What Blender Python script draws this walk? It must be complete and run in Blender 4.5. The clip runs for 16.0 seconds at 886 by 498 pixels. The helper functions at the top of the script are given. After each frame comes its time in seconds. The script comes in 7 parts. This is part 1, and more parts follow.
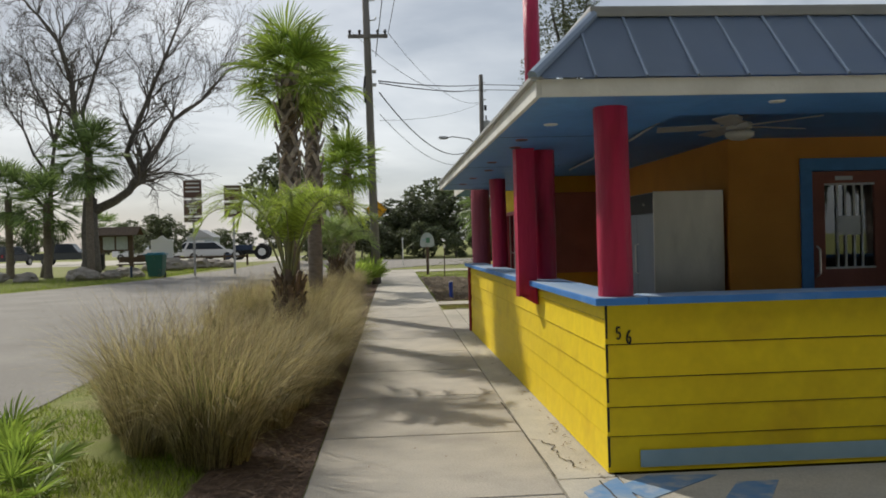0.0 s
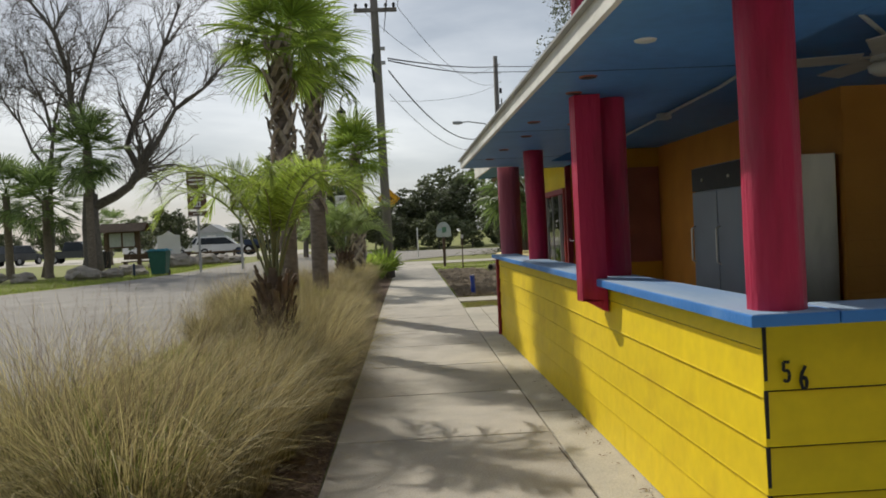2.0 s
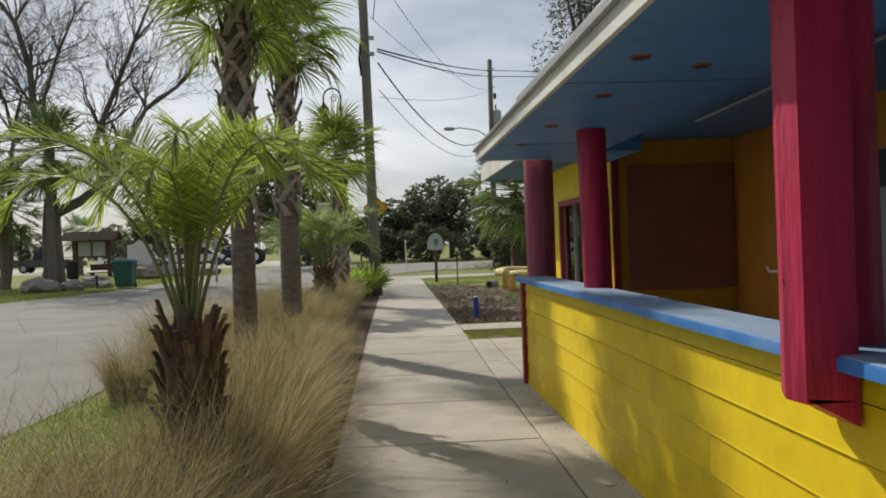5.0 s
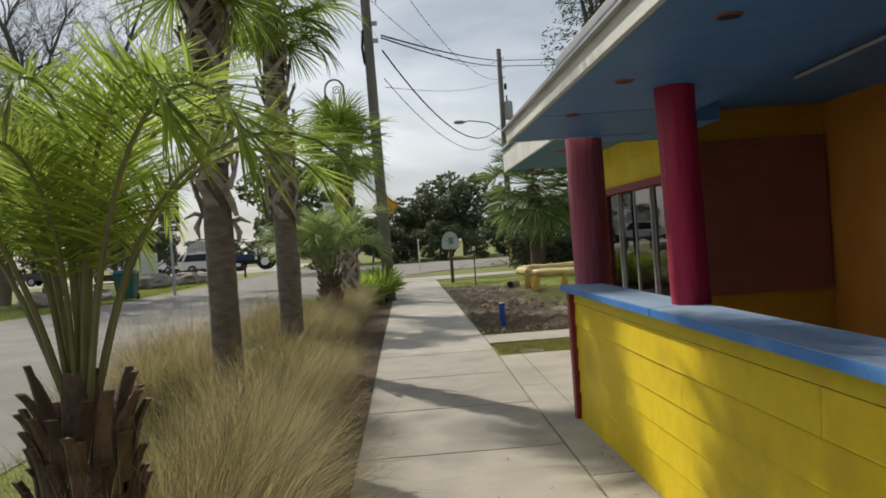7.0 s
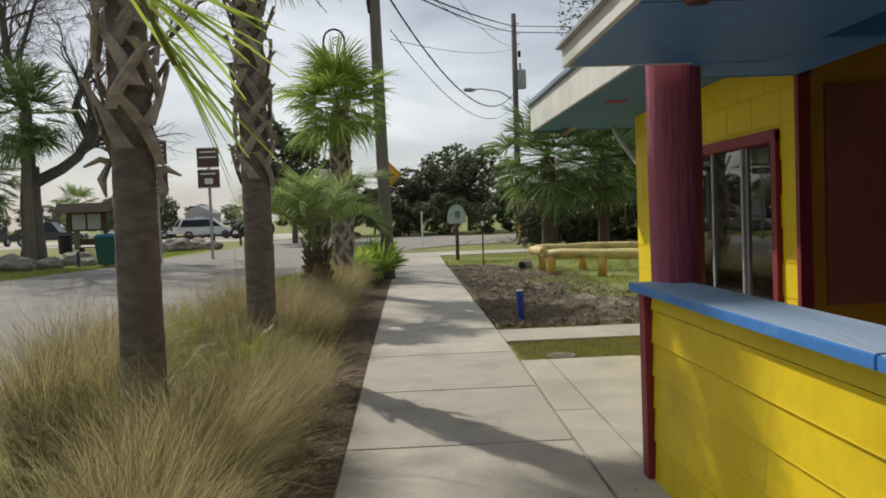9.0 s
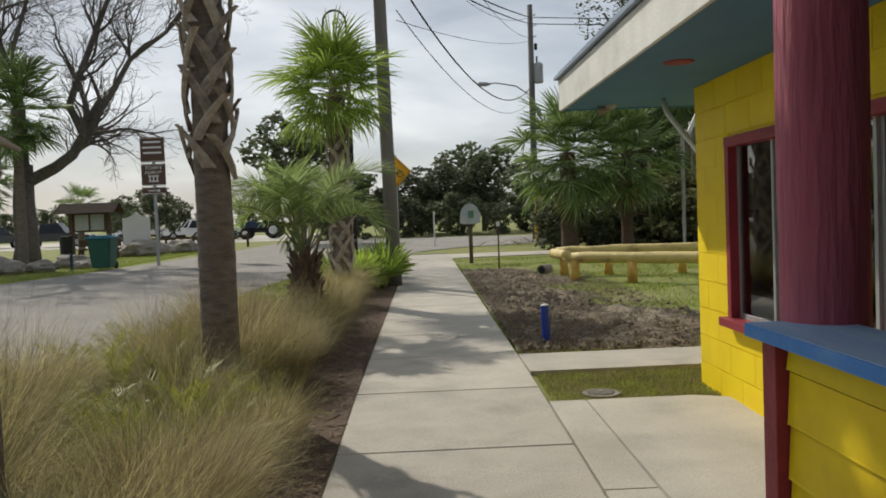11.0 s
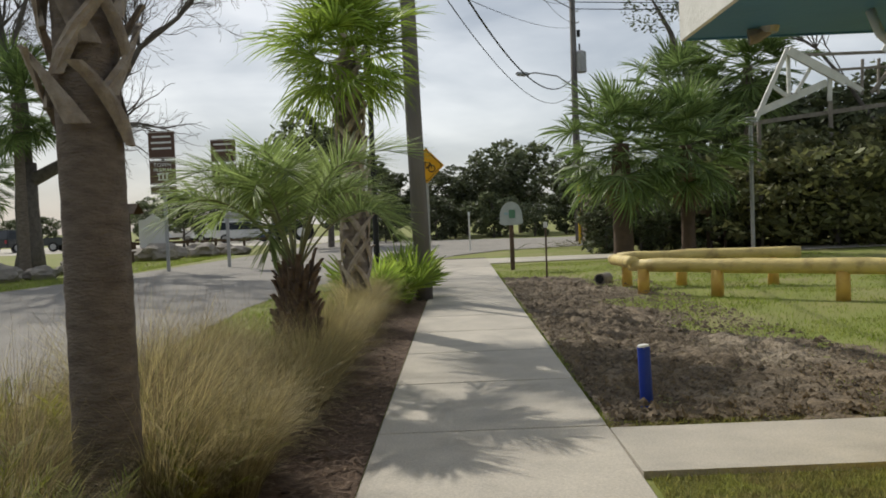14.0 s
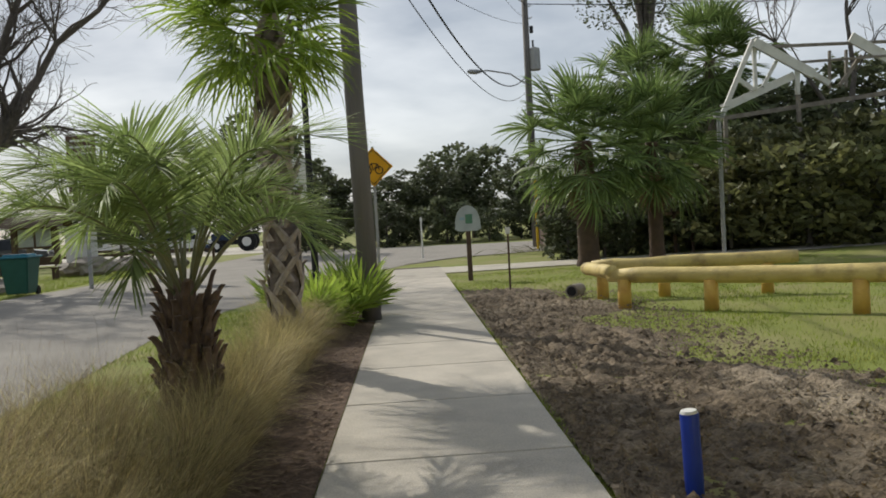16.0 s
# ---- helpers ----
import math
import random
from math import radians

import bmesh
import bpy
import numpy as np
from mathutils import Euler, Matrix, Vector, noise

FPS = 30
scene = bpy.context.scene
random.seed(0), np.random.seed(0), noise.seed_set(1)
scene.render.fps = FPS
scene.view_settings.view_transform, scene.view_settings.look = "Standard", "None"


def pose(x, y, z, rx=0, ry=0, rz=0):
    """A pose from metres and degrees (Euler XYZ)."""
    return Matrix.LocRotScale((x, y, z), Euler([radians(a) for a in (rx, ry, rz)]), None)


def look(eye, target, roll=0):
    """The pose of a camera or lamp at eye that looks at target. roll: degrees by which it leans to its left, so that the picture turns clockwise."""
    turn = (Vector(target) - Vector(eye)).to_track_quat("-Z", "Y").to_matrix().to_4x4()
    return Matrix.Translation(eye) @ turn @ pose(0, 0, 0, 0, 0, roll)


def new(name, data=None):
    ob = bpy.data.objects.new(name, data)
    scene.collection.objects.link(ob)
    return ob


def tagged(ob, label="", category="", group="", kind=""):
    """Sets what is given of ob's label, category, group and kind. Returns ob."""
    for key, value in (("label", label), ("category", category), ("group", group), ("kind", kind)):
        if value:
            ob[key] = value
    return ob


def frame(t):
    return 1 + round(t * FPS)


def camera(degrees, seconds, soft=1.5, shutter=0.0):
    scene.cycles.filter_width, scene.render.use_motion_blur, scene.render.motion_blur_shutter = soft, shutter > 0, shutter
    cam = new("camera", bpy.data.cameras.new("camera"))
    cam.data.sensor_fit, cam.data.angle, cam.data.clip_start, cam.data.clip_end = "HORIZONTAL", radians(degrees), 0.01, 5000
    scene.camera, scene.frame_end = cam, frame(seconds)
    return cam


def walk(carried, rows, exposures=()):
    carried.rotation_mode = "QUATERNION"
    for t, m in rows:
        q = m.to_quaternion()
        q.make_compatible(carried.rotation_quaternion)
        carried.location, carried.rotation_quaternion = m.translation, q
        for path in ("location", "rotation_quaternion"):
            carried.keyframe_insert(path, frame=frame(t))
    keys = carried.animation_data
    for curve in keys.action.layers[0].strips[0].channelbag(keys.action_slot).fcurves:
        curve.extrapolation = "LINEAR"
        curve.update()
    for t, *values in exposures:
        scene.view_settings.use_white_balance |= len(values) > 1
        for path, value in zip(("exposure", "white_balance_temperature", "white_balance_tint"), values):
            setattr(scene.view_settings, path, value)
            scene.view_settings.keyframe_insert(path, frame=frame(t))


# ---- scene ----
cam = camera(55.8, 16.0, soft=1.8)
PATH = [
    (0, (0.203, -1.596, 1.336), (0.337, 0.4, 1.316), -1.5),
    (0.5, (0.222, -1.089, 1.329), (0.345, 0.907, 1.309), -1.6),
    (1, (0.199, -0.632, 1.307), (0.33, 1.364, 1.275), -2.8),
    (1.5, (0.185, -0.193, 1.285), (0.318, 1.802, 1.245), -2.5),
    (2, (0.228, 0.301, 1.312), (0.326, 2.298, 1.27), -2.7),
    (2.5, (0.19, 0.765, 1.311), (0.29, 2.762, 1.264), -2.7),
    (3, (0.187, 1.224, 1.287), (0.29, 3.22, 1.244), -2.6),
    (3.5, (0.146, 1.679, 1.27), (0.25, 3.676, 1.223), -2.4),
    (4, (0.123, 2.075, 1.273), (0.236, 4.072, 1.222), -2.6),
    (4.5, (0.139, 2.519, 1.311), (0.268, 4.515, 1.278), -1.9),
    (6.8, (0.171, 4.315, 1.369), (0.307, 6.311, 1.37), -4.0),
    (7, (0.162, 4.49, 1.392), (0.266, 6.487, 1.372), -4.1),
    (7.5, (0.14, 4.974, 1.38), (0.221, 6.973, 1.345), -3.5),
    (8, (0.186, 5.474, 1.361), (0.265, 7.472, 1.321), -2.7),
    (8.5, (0.194, 5.941, 1.357), (0.271, 7.938, 1.284), -2.4),
    (8.7, (0.184, 6.167, 1.377), (0.279, 8.163, 1.295), -2.1),
    (10.8, (0.337, 7.979, 1.376), (0.404, 9.977, 1.302), -2.2),
    (11, (0.331, 8.15, 1.366), (0.391, 10.147, 1.286), -2.2),
    (11.5, (0.29, 8.616, 1.38), (0.343, 10.614, 1.309), -2.6),
    (12, (0.294, 9.101, 1.389), (0.297, 11.101, 1.331), -3.4),
    (12.5, (0.28, 9.542, 1.361), (0.289, 11.541, 1.299), -3.5),
    (13, (0.302, 9.955, 1.343), (0.302, 11.954, 1.277), -3.8),
    (13.5, (0.329, 10.417, 1.353), (0.297, 12.415, 1.282), -2.8),
    (14, (0.328, 10.874, 1.332), (0.308, 12.873, 1.259), -2.4),
    (14.5, (0.368, 11.334, 1.324), (0.383, 13.333, 1.256), -2.1),
    (15, (0.368, 11.79, 1.319), (0.401, 13.789, 1.257), -2.5),
    (15.5, (0.348, 12.254, 1.306), (0.43, 14.251, 1.239), -3.2),
    (16, (0.35, 12.731, 1.341), (0.445, 14.728, 1.276), -3.4),
]
walk(cam, [(t, look(eye, target, roll)) for t, eye, target, roll in PATH])

# ---- world and sun ----
SUN_DIR = Vector((0.81, -1.27, -1.18)).normalized()      # the way the light goes
SUN_EL = math.asin(-SUN_DIR.z)
SUN_AZ = math.atan2(-SUN_DIR.x, -SUN_DIR.y)              # from +y towards +x


def build_world():
    w = bpy.data.worlds.new("overcast_sky")
    scene.world = w
    w.use_nodes = True
    nt = w.node_tree
    nt.nodes.clear()
    N, L = nt.nodes.new, nt.links.new
    out, bg = N("ShaderNodeOutputWorld"), N("ShaderNodeBackground")
    sky = N("ShaderNodeTexSky")
    sky.sky_type, sky.sun_disc = "NISHITA", False
    sky.sun_elevation, sky.sun_rotation = SUN_EL, SUN_AZ
    sky.air_density, sky.dust_density = 1.0, 1.2
    gain = N("ShaderNodeVectorMath")
    gain.operation = "SCALE"
    gain.inputs["Scale"].default_value = 0.13
    L(sky.outputs[0], gain.inputs[0])
    # cloud deck: stretched noise over the sky dome
    tc, mp = N("ShaderNodeTexCoord"), N("ShaderNodeMapping")
    mp.inputs["Scale"].default_value = (1.0, 1.0, 3.2)
    L(tc.outputs["Generated"], mp.inputs["Vector"])
    n1, n2 = N("ShaderNodeTexNoise"), N("ShaderNodeTexNoise")
    for n, sc, det, dist in ((n1, 1.7, 7.0, 0.5), (n2, 5.0, 5.0, 0.3)):
        n.inputs["Scale"].default_value = sc
        n.inputs["Detail"].default_value = det
        n.inputs["Roughness"].default_value = 0.5
        n.inputs["Distortion"].default_value = dist
        L(mp.outputs[0], n.inputs["Vector"])
    mixn = N("ShaderNodeMix")
    mixn.inputs["Factor"].default_value = 0.3
    L(n1.outputs["Fac"], mixn.inputs["A"])
    L(n2.outputs["Fac"], mixn.inputs["B"])
    ramp = N("ShaderNodeValToRGB")
    e = ramp.color_ramp.elements
    e[0].position, e[0].color = 0.36, (0.25, 0.28, 0.325, 1)
    e[1].position, e[1].color = 0.65, (0.80, 0.82, 0.835, 1)
    mid = e.new(0.50)
    mid.color = (0.42, 0.455, 0.50, 1)
    L(mixn.outputs["Result"], ramp.inputs["Fac"])
    mix = N("ShaderNodeMix")
    mix.data_type = "RGBA"
    mix.inputs["Factor"].default_value = 0.80
    L(gain.outputs[0], mix.inputs["A"])
    L(ramp.outputs["Color"], mix.inputs["B"])
    L(mix.outputs["Result"], bg.inputs["Color"])
    bg.inputs["Strength"].default_value = 1.0
    L(bg.outputs[0], out.inputs["Surface"])


build_world()
sun = new("sun", bpy.data.lights.new("sun", "SUN"))
sun.data.energy, sun.data.angle, sun.data.color = 3.5, radians(0.7), (1.0, 0.95, 0.85)
sun.matrix_world = look((0, 0, 30), Vector((0, 0, 30)) + SUN_DIR)

# ---- materials ----


def mat(name, c1, c2=None, rough=0.8, scale=6.0, bump=0.2, bscale=60.0, metal=0.0, spec=0.3, leaf=0.0, vary=0.0,
        stretch=(1, 1, 1), local=False, island=0.0, dirt=None, dirt_scale=1.5, dirt_amount=0.5, grain=0.0, gscale=90.0):
    """Two-tone noise colour, a larger stain layer, fine bump; leaf > 0 lets light through."""
    m = bpy.data.materials.new(name)
    m.use_nodes = True
    nt = m.node_tree
    N, L = nt.nodes.new, nt.links.new
    b, out = nt.nodes["Principled BSDF"], nt.nodes["Material Output"]
    b.inputs["Roughness"].default_value = rough
    b.inputs["Metallic"].default_value = metal
    b.inputs["Specular IOR Level"].default_value = spec
    c2 = c2 or tuple(c * 0.72 for c in c1)
    if local:
        src = N("ShaderNodeTexCoord").outputs["Object"]
    else:
        src = N("ShaderNodeNewGeometry").outputs["Position"]
    mp = N("ShaderNodeMapping")
    mp.inputs["Scale"].default_value = stretch
    L(src, mp.inputs["Vector"])

    def tex(sc, det=6.0):
        n = N("ShaderNodeTexNoise")
        n.inputs["Scale"].default_value, n.inputs["Detail"].default_value = sc, det
        L(mp.outputs[0], n.inputs["Vector"])
        return n.outputs["Fac"]

    def sharpen(fac, a, z):
        r = N("ShaderNodeMapRange")
        r.inputs["From Min"].default_value, r.inputs["From Max"].default_value = a, z
        L(fac, r.inputs["Value"])
        return r.outputs["Result"]

    def blend(fac, a, c):
        k = N("ShaderNodeMix")
        k.data_type = "RGBA"
        L(fac, k.inputs["Factor"])
        for v, socket in ((a, k.inputs["A"]), (c, k.inputs["B"])):
            if isinstance(v, tuple):
                socket.default_value = (*v, 1)
            else:
                L(v, socket)
        return k.outputs["Result"]

    col = blend(sharpen(tex(scale), 0.3, 0.7), c2, c1)
    if dirt:
        s = sharpen(tex(dirt_scale, 8.0), 0.52, 0.72)
        k = N("ShaderNodeMath")
        k.operation = "MULTIPLY"
        k.inputs[1].default_value = dirt_amount
        L(s, k.inputs[0])
        col = blend(k.outputs[0], col, dirt)
    if grain:
        hg, mg = N("ShaderNodeHueSaturation"), N("ShaderNodeMapRange")
        mg.inputs["From Min"].default_value, mg.inputs["From Max"].default_value = 0.3, 0.7
        mg.inputs["To Min"].default_value, mg.inputs["To Max"].default_value = 1 - grain, 1 + grain
        L(tex(gscale, 3.0), mg.inputs["Value"])
        L(mg.outputs["Result"], hg.inputs["Value"])
        L(col, hg.inputs["Color"])
        col = hg.outputs["Color"]
    if vary:
        hsv, oi, mr = N("ShaderNodeHueSaturation"), N("ShaderNodeObjectInfo"), N("ShaderNodeMapRange")
        mr.inputs["To Min"].default_value, mr.inputs["To Max"].default_value = 1 - vary, 1 + vary
        L(oi.outputs["Random"], mr.inputs["Value"])
        L(mr.outputs["Result"], hsv.inputs["Value"])
        L(col, hsv.inputs["Color"])
        col = hsv.outputs["Color"]
    if island:
        hs2, ge, mr2 = N("ShaderNodeHueSaturation"), N("ShaderNodeNewGeometry"), N("ShaderNodeMapRange")
        mr2.inputs["To Min"].default_value, mr2.inputs["To Max"].default_value = 1 - island, 1 + island
        L(ge.outputs["Random Per Island"], mr2.inputs["Value"])
        L(mr2.outputs["Result"], hs2.inputs["Value"])
        L(col, hs2.inputs["Color"])
        col = hs2.outputs["Color"]
    L(col, b.inputs["Base Color"])
    if bump:
        bp = N("ShaderNodeBump")
        bp.inputs["Strength"].default_value, bp.inputs["Distance"].default_value = bump, 0.02
        L(tex(bscale), bp.inputs["Height"])
        L(bp.outputs[0], b.inputs["Normal"])
    if leaf:
        tr, ms = N("ShaderNodeBsdfTranslucent"), N("ShaderNodeMixShader")
        L(col, tr.inputs["Color"])
        ms.inputs["Fac"].default_value = leaf
        L(b.outputs[0], ms.inputs[1])
        L(tr.outputs[0], ms.inputs[2])
        L(ms.outputs[0], out.inputs["Surface"])
    return m


def glass_mat(name, tint=(0.75, 0.8, 0.8)):
    m = bpy.data.materials.new(name)
    m.use_nodes = True
    nt = m.node_tree
    N, L = nt.nodes.new, nt.links.new
    nt.nodes.clear()
    out, tr, gl, ms = N("ShaderNodeOutputMaterial"), N("ShaderNodeBsdfTransparent"), N("ShaderNodeBsdfGlossy"), N("ShaderNodeMixShader")
    fr = N("ShaderNodeFresnel")
    fr.inputs["IOR"].default_value = 2.6
    tr.inputs["Color"].default_value = (*tint, 1)
    gl.inputs["Roughness"].default_value = 0.02
    L(fr.outputs[0], ms.inputs[0])
    L(tr.outputs[0], ms.inputs[1])
    L(gl.outputs[0], ms.inputs[2])
    L(ms.outputs[0], out.inputs["Surface"])
    return m


M_CONC = mat("sidewalk_concrete", (0.49, 0.445, 0.375), (0.405, 0.37, 0.315), 0.9, 3.0, 0.3, 130, dirt=(0.24, 0.22, 0.19), dirt_scale=1.4, dirt_amount=0.62, vary=0.09, grain=0.14)
M_APRON = mat("apron_concrete", (0.53, 0.49, 0.41), (0.42, 0.39, 0.33), 0.9, 2.0, 0.3, 110, dirt=(0.27, 0.25, 0.21), dirt_scale=0.9, dirt_amount=0.6, grain=0.12)
M_ROAD = mat("worn_asphalt", (0.31, 0.288, 0.252), (0.242, 0.223, 0.197), 0.92, 0.9, 0.5, 160, dirt=(0.21, 0.195, 0.175), dirt_scale=0.45, dirt_amount=0.6, grain=0.16, gscale=60.0)
M_FARGRASS = mat("mown_grass", (0.17, 0.21, 0.035), (0.23, 0.22, 0.075), 0.95, 0.9, 0.8, 30, dirt=(0.29, 0.235, 0.14), dirt_scale=0.7, dirt_amount=0.65)
M_DIRT = mat("sandy_dirt", (0.235, 0.182, 0.122), (0.085, 0.065, 0.045), 0.95, 7.0, 1.0, 45, dirt=(0.33, 0.275, 0.20), dirt_scale=0.8, dirt_amount=0.85, grain=0.35, gscale=45.0)
M_MULCH = mat("bark_mulch", (0.16, 0.105, 0.07), (0.07, 0.045, 0.03), 0.95, 14.0, 1.0, 50)
M_CHIP = mat("mulch_chip", (0.24, 0.165, 0.11), (0.10, 0.065, 0.045), 0.9, 20.0, 0.3, 80)
M_YELLOW = mat("yellow_board_paint", (0.82, 0.615, 0.008), (0.74, 0.53, 0.007), 0.50, 2.2, 0.06, 26, vary=0.05, dirt=(0.52, 0.31, 0.008), dirt_scale=2.2, dirt_amount=0.6, grain=0.05, gscale=14.0)
M_BLOCK = mat("yellow_block_paint", (0.87, 0.65, 0.006), (0.80, 0.57, 0.006), 0.55, 3.0, 0.22, 60, vary=0.03)
M_ORANGE = mat("orange_wall_paint", (0.74, 0.32, 0.055), (0.64, 0.265, 0.046), 0.6, 2.5, 0.2, 40)
M_BLUE = mat("blue_rail_paint", (0.06, 0.24, 0.62), (0.05, 0.19, 0.50), 0.42, 3.0, 0.15, 40, dirt=(0.25, 0.36, 0.52), dirt_scale=3.0, dirt_amount=0.5)
M_SOFFIT = mat("blue_soffit_paint", (0.10, 0.29, 0.60), (0.085, 0.24, 0.52), 0.5, 2.0, 0.1, 30, grain=0.06, gscale=12.0)
M_TEALSOF = mat("grey_blue_soffit_paint", (0.075, 0.21, 0.36), (0.06, 0.17, 0.30), 0.55, 2.0, 0.1, 30)
M_RED = mat("crimson_log_paint", (0.52, 0.024, 0.085), (0.38, 0.017, 0.06), 0.45, 4.0, 1.0, 16, stretch=(1, 1, 0.2), dirt=(0.14, 0.014, 0.028), dirt_scale=6.0, dirt_amount=0.75)
# paler crimson for the last post: fading plus sunlight put into the colour
M_FADEDLIT = mat("faded_sunlit_crimson_log_paint", (0.42, 0.13, 0.17), (0.31, 0.065, 0.10), 0.6, 4.0, 0.9, 30, stretch=(1, 1, 0.14), dirt=(0.20, 0.05, 0.07), dirt_scale=2.0, dirt_amount=0.5)
M_MAROON = mat("maroon_trim_paint", (0.30, 0.035, 0.05), (0.22, 0.025, 0.035), 0.5, 5.0, 0.2, 40)
M_BROWN = mat("dark_maroon_panel", (0.36, 0.13, 0.09), (0.27, 0.10, 0.07), 0.6, 3.0, 0.2, 30)
M_WHITE = mat("white_trim_paint", (0.76, 0.75, 0.70), (0.64, 0.63, 0.585), 0.6, 4.0, 0.2, 40, dirt=(0.40, 0.38, 0.33), dirt_scale=2.5, dirt_amount=0.4)
M_ROOF = mat("blue_grey_metal_roof", (0.31, 0.38, 0.48), (0.27, 0.335, 0.43), 0.42, 1.5, 0.05, 20, metal=0.35, spec=0.5)
M_STEEL = mat("dull_steel", (0.84, 0.79, 0.70), (0.62, 0.57, 0.50), 0.36, 3.0, 0.1, 60, metal=0.7, stretch=(1, 1, 0.4), dirt=(0.30, 0.27, 0.23), dirt_scale=2.5, dirt_amount=0.5)
M_GREYPAINT = mat("grey_enamel", (0.30, 0.33, 0.37), (0.26, 0.29, 0.33), 0.4, 3.0, 0.05, 30)
M_BLACK = mat("black_plastic", (0.022, 0.022, 0.024), (0.014, 0.014, 0.016), 0.5, 8.0, 0.1, 60)
M_WOODPOLE = mat("weathered_pole_wood", (0.20, 0.185, 0.17), (0.12, 0.11, 0.10), 0.85, 6.0, 0.5, 50, stretch=(1, 1, 0.1))
M_OLDWOOD = mat("old_grey_timber", (0.30, 0.27, 0.23), (0.19, 0.165, 0.14), 0.85, 6.0, 0.5, 40)
M_DARKWOOD = mat("dark_brown_timber", (0.115, 0.075, 0.05), (0.075, 0.05, 0.035), 0.8, 6.0, 0.4, 40)
M_LOG = mat("yellow_log_paint", (0.66, 0.53, 0.20), (0.52, 0.40, 0.15), 0.6, 3.5, 0.5, 25, dirt=(0.20, 0.13, 0.07), dirt_scale=4.0, dirt_amount=0.7)
M_LOGPOST = mat("yellow_post_paint", (0.66, 0.46, 0.10), (0.52, 0.30, 0.07), 0.6, 5.0, 0.4, 30, dirt=(0.40, 0.17, 0.05), dirt_scale=5.0, dirt_amount=0.6)
M_BARK = mat("palm_trunk_grey", (0.235, 0.195, 0.16), (0.13, 0.105, 0.085), 0.9, 9.0, 0.9, 40, stretch=(1, 1, 2.5))
M_BOOT = mat("palm_boot_fibre", (0.42, 0.365, 0.30), (0.23, 0.19, 0.155), 0.9, 14.0, 0.6, 60, vary=0.25)
M_PINDOBOOT = mat("dark_palm_boot", (0.20, 0.14, 0.105), (0.095, 0.068, 0.052), 0.9, 14.0, 0.6, 60, vary=0.3)
M_TREEBARK = mat("dark_tree_bark", (0.17, 0.15, 0.135), (0.10, 0.088, 0.078), 0.9, 8.0, 0.8, 30)
M_FAN = mat("fan_frond_green", (0.30, 0.39, 0.060), (0.18, 0.27, 0.045), 0.5, 5.0, 0.0, leaf=0.50, vary=0.3, spec=0.3, island=0.4)
M_FANDARK = mat("dark_fan_frond", (0.20, 0.27, 0.085), (0.10, 0.155, 0.05), 0.5, 5.0, 0.0, leaf=0.42, vary=0.3, spec=0.35, island=0.5)
M_DEADFROND = mat("dry_frond", (0.30, 0.22, 0.13), (0.20, 0.14, 0.08), 0.8, 5.0, 0.0, leaf=0.25, vary=0.2)
M_PINDO = mat("feather_frond_green", (0.38, 0.46, 0.085), (0.26, 0.35, 0.07), 0.6, 5.0, 0.0, leaf=0.55, vary=0.25, spec=0.2, island=0.4)
M_PINDO2 = mat("silver_green_frond", (0.30, 0.37, 0.13), (0.20, 0.27, 0.09), 0.6, 5.0, 0.0, leaf=0.52, vary=0.25, spec=0.25, island=0.4)
M_STALK = mat("frond_stalk", (0.25, 0.25, 0.13), (0.16, 0.165, 0.09), 0.5, 6.0, 0.0)
M_STRAW = mat("tan_grass_blade", (0.50, 0.42, 0.22), (0.33, 0.28, 0.12), 0.7, 3.0, 0.0, leaf=0.38, vary=0.18, island=0.8)
# withered straw, coloured darker to stand for shade in the clump's core
M_STRAWDARK = mat("brown_core_shade_blade", (0.36, 0.29, 0.15), (0.20, 0.165, 0.085), 0.75, 3.0, 0.0, leaf=0.3, vary=0.2, island=0.7)
M_STEM = mat("purplish_seed_stem", (0.30, 0.21, 0.15), (0.20, 0.13, 0.10), 0.8, 3.0, 0.0, leaf=0.2, island=0.5)
M_GREENBLADE = mat("green_grass_blade", (0.27, 0.31, 0.065), (0.16, 0.20, 0.045), 0.6, 3.0, 0.0, leaf=0.4, vary=0.2, island=0.5)
M_TURF = mat("turf_blade", (0.30, 0.37, 0.05), (0.19, 0.26, 0.04), 0.7, 2.0, 0.0, leaf=0.35, island=0.5, dirt=(0.40, 0.34, 0.15), dirt_scale=0.9, dirt_amount=0.6)
M_TURFDRY = mat("worn_turf_blade", (0.32, 0.35, 0.08), (0.25, 0.22, 0.095), 0.8, 5.0, 0.0, leaf=0.45, island=0.5, dirt=(0.32, 0.25, 0.14), dirt_scale=3.0, dirt_amount=0.9)
# yellow wall paint with the porch shade mixed into its colour
M_SHADEYELLOW = mat("shaded_yellow_wall_paint", (0.68, 0.37, 0.03), (0.58, 0.30, 0.028), 0.6, 2.5, 0.2, 40)
M_BLADEWOOD = mat("pale_fan_blade", (0.62, 0.58, 0.50), (0.50, 0.46, 0.39), 0.5, 5.0, 0.1)
M_STRAP = mat("coontie_leaf_green", (0.33, 0.33, 0.04), (0.17, 0.20, 0.028), 0.5, 4.0, 0.0, leaf=0.42, vary=0.25, island=0.4)
M_FOLIAGE = mat("dark_tree_foliage", (0.14, 0.16, 0.08), (0.075, 0.09, 0.048), 0.6, 1.5, 0.0, leaf=0.25, vary=0.3, island=0.5)
M_SHRUB = mat("shrub_foliage", (0.21, 0.205, 0.085), (0.085, 0.10, 0.04), 0.6, 1.0, 0.0, leaf=0.32, vary=0.3, island=0.6)
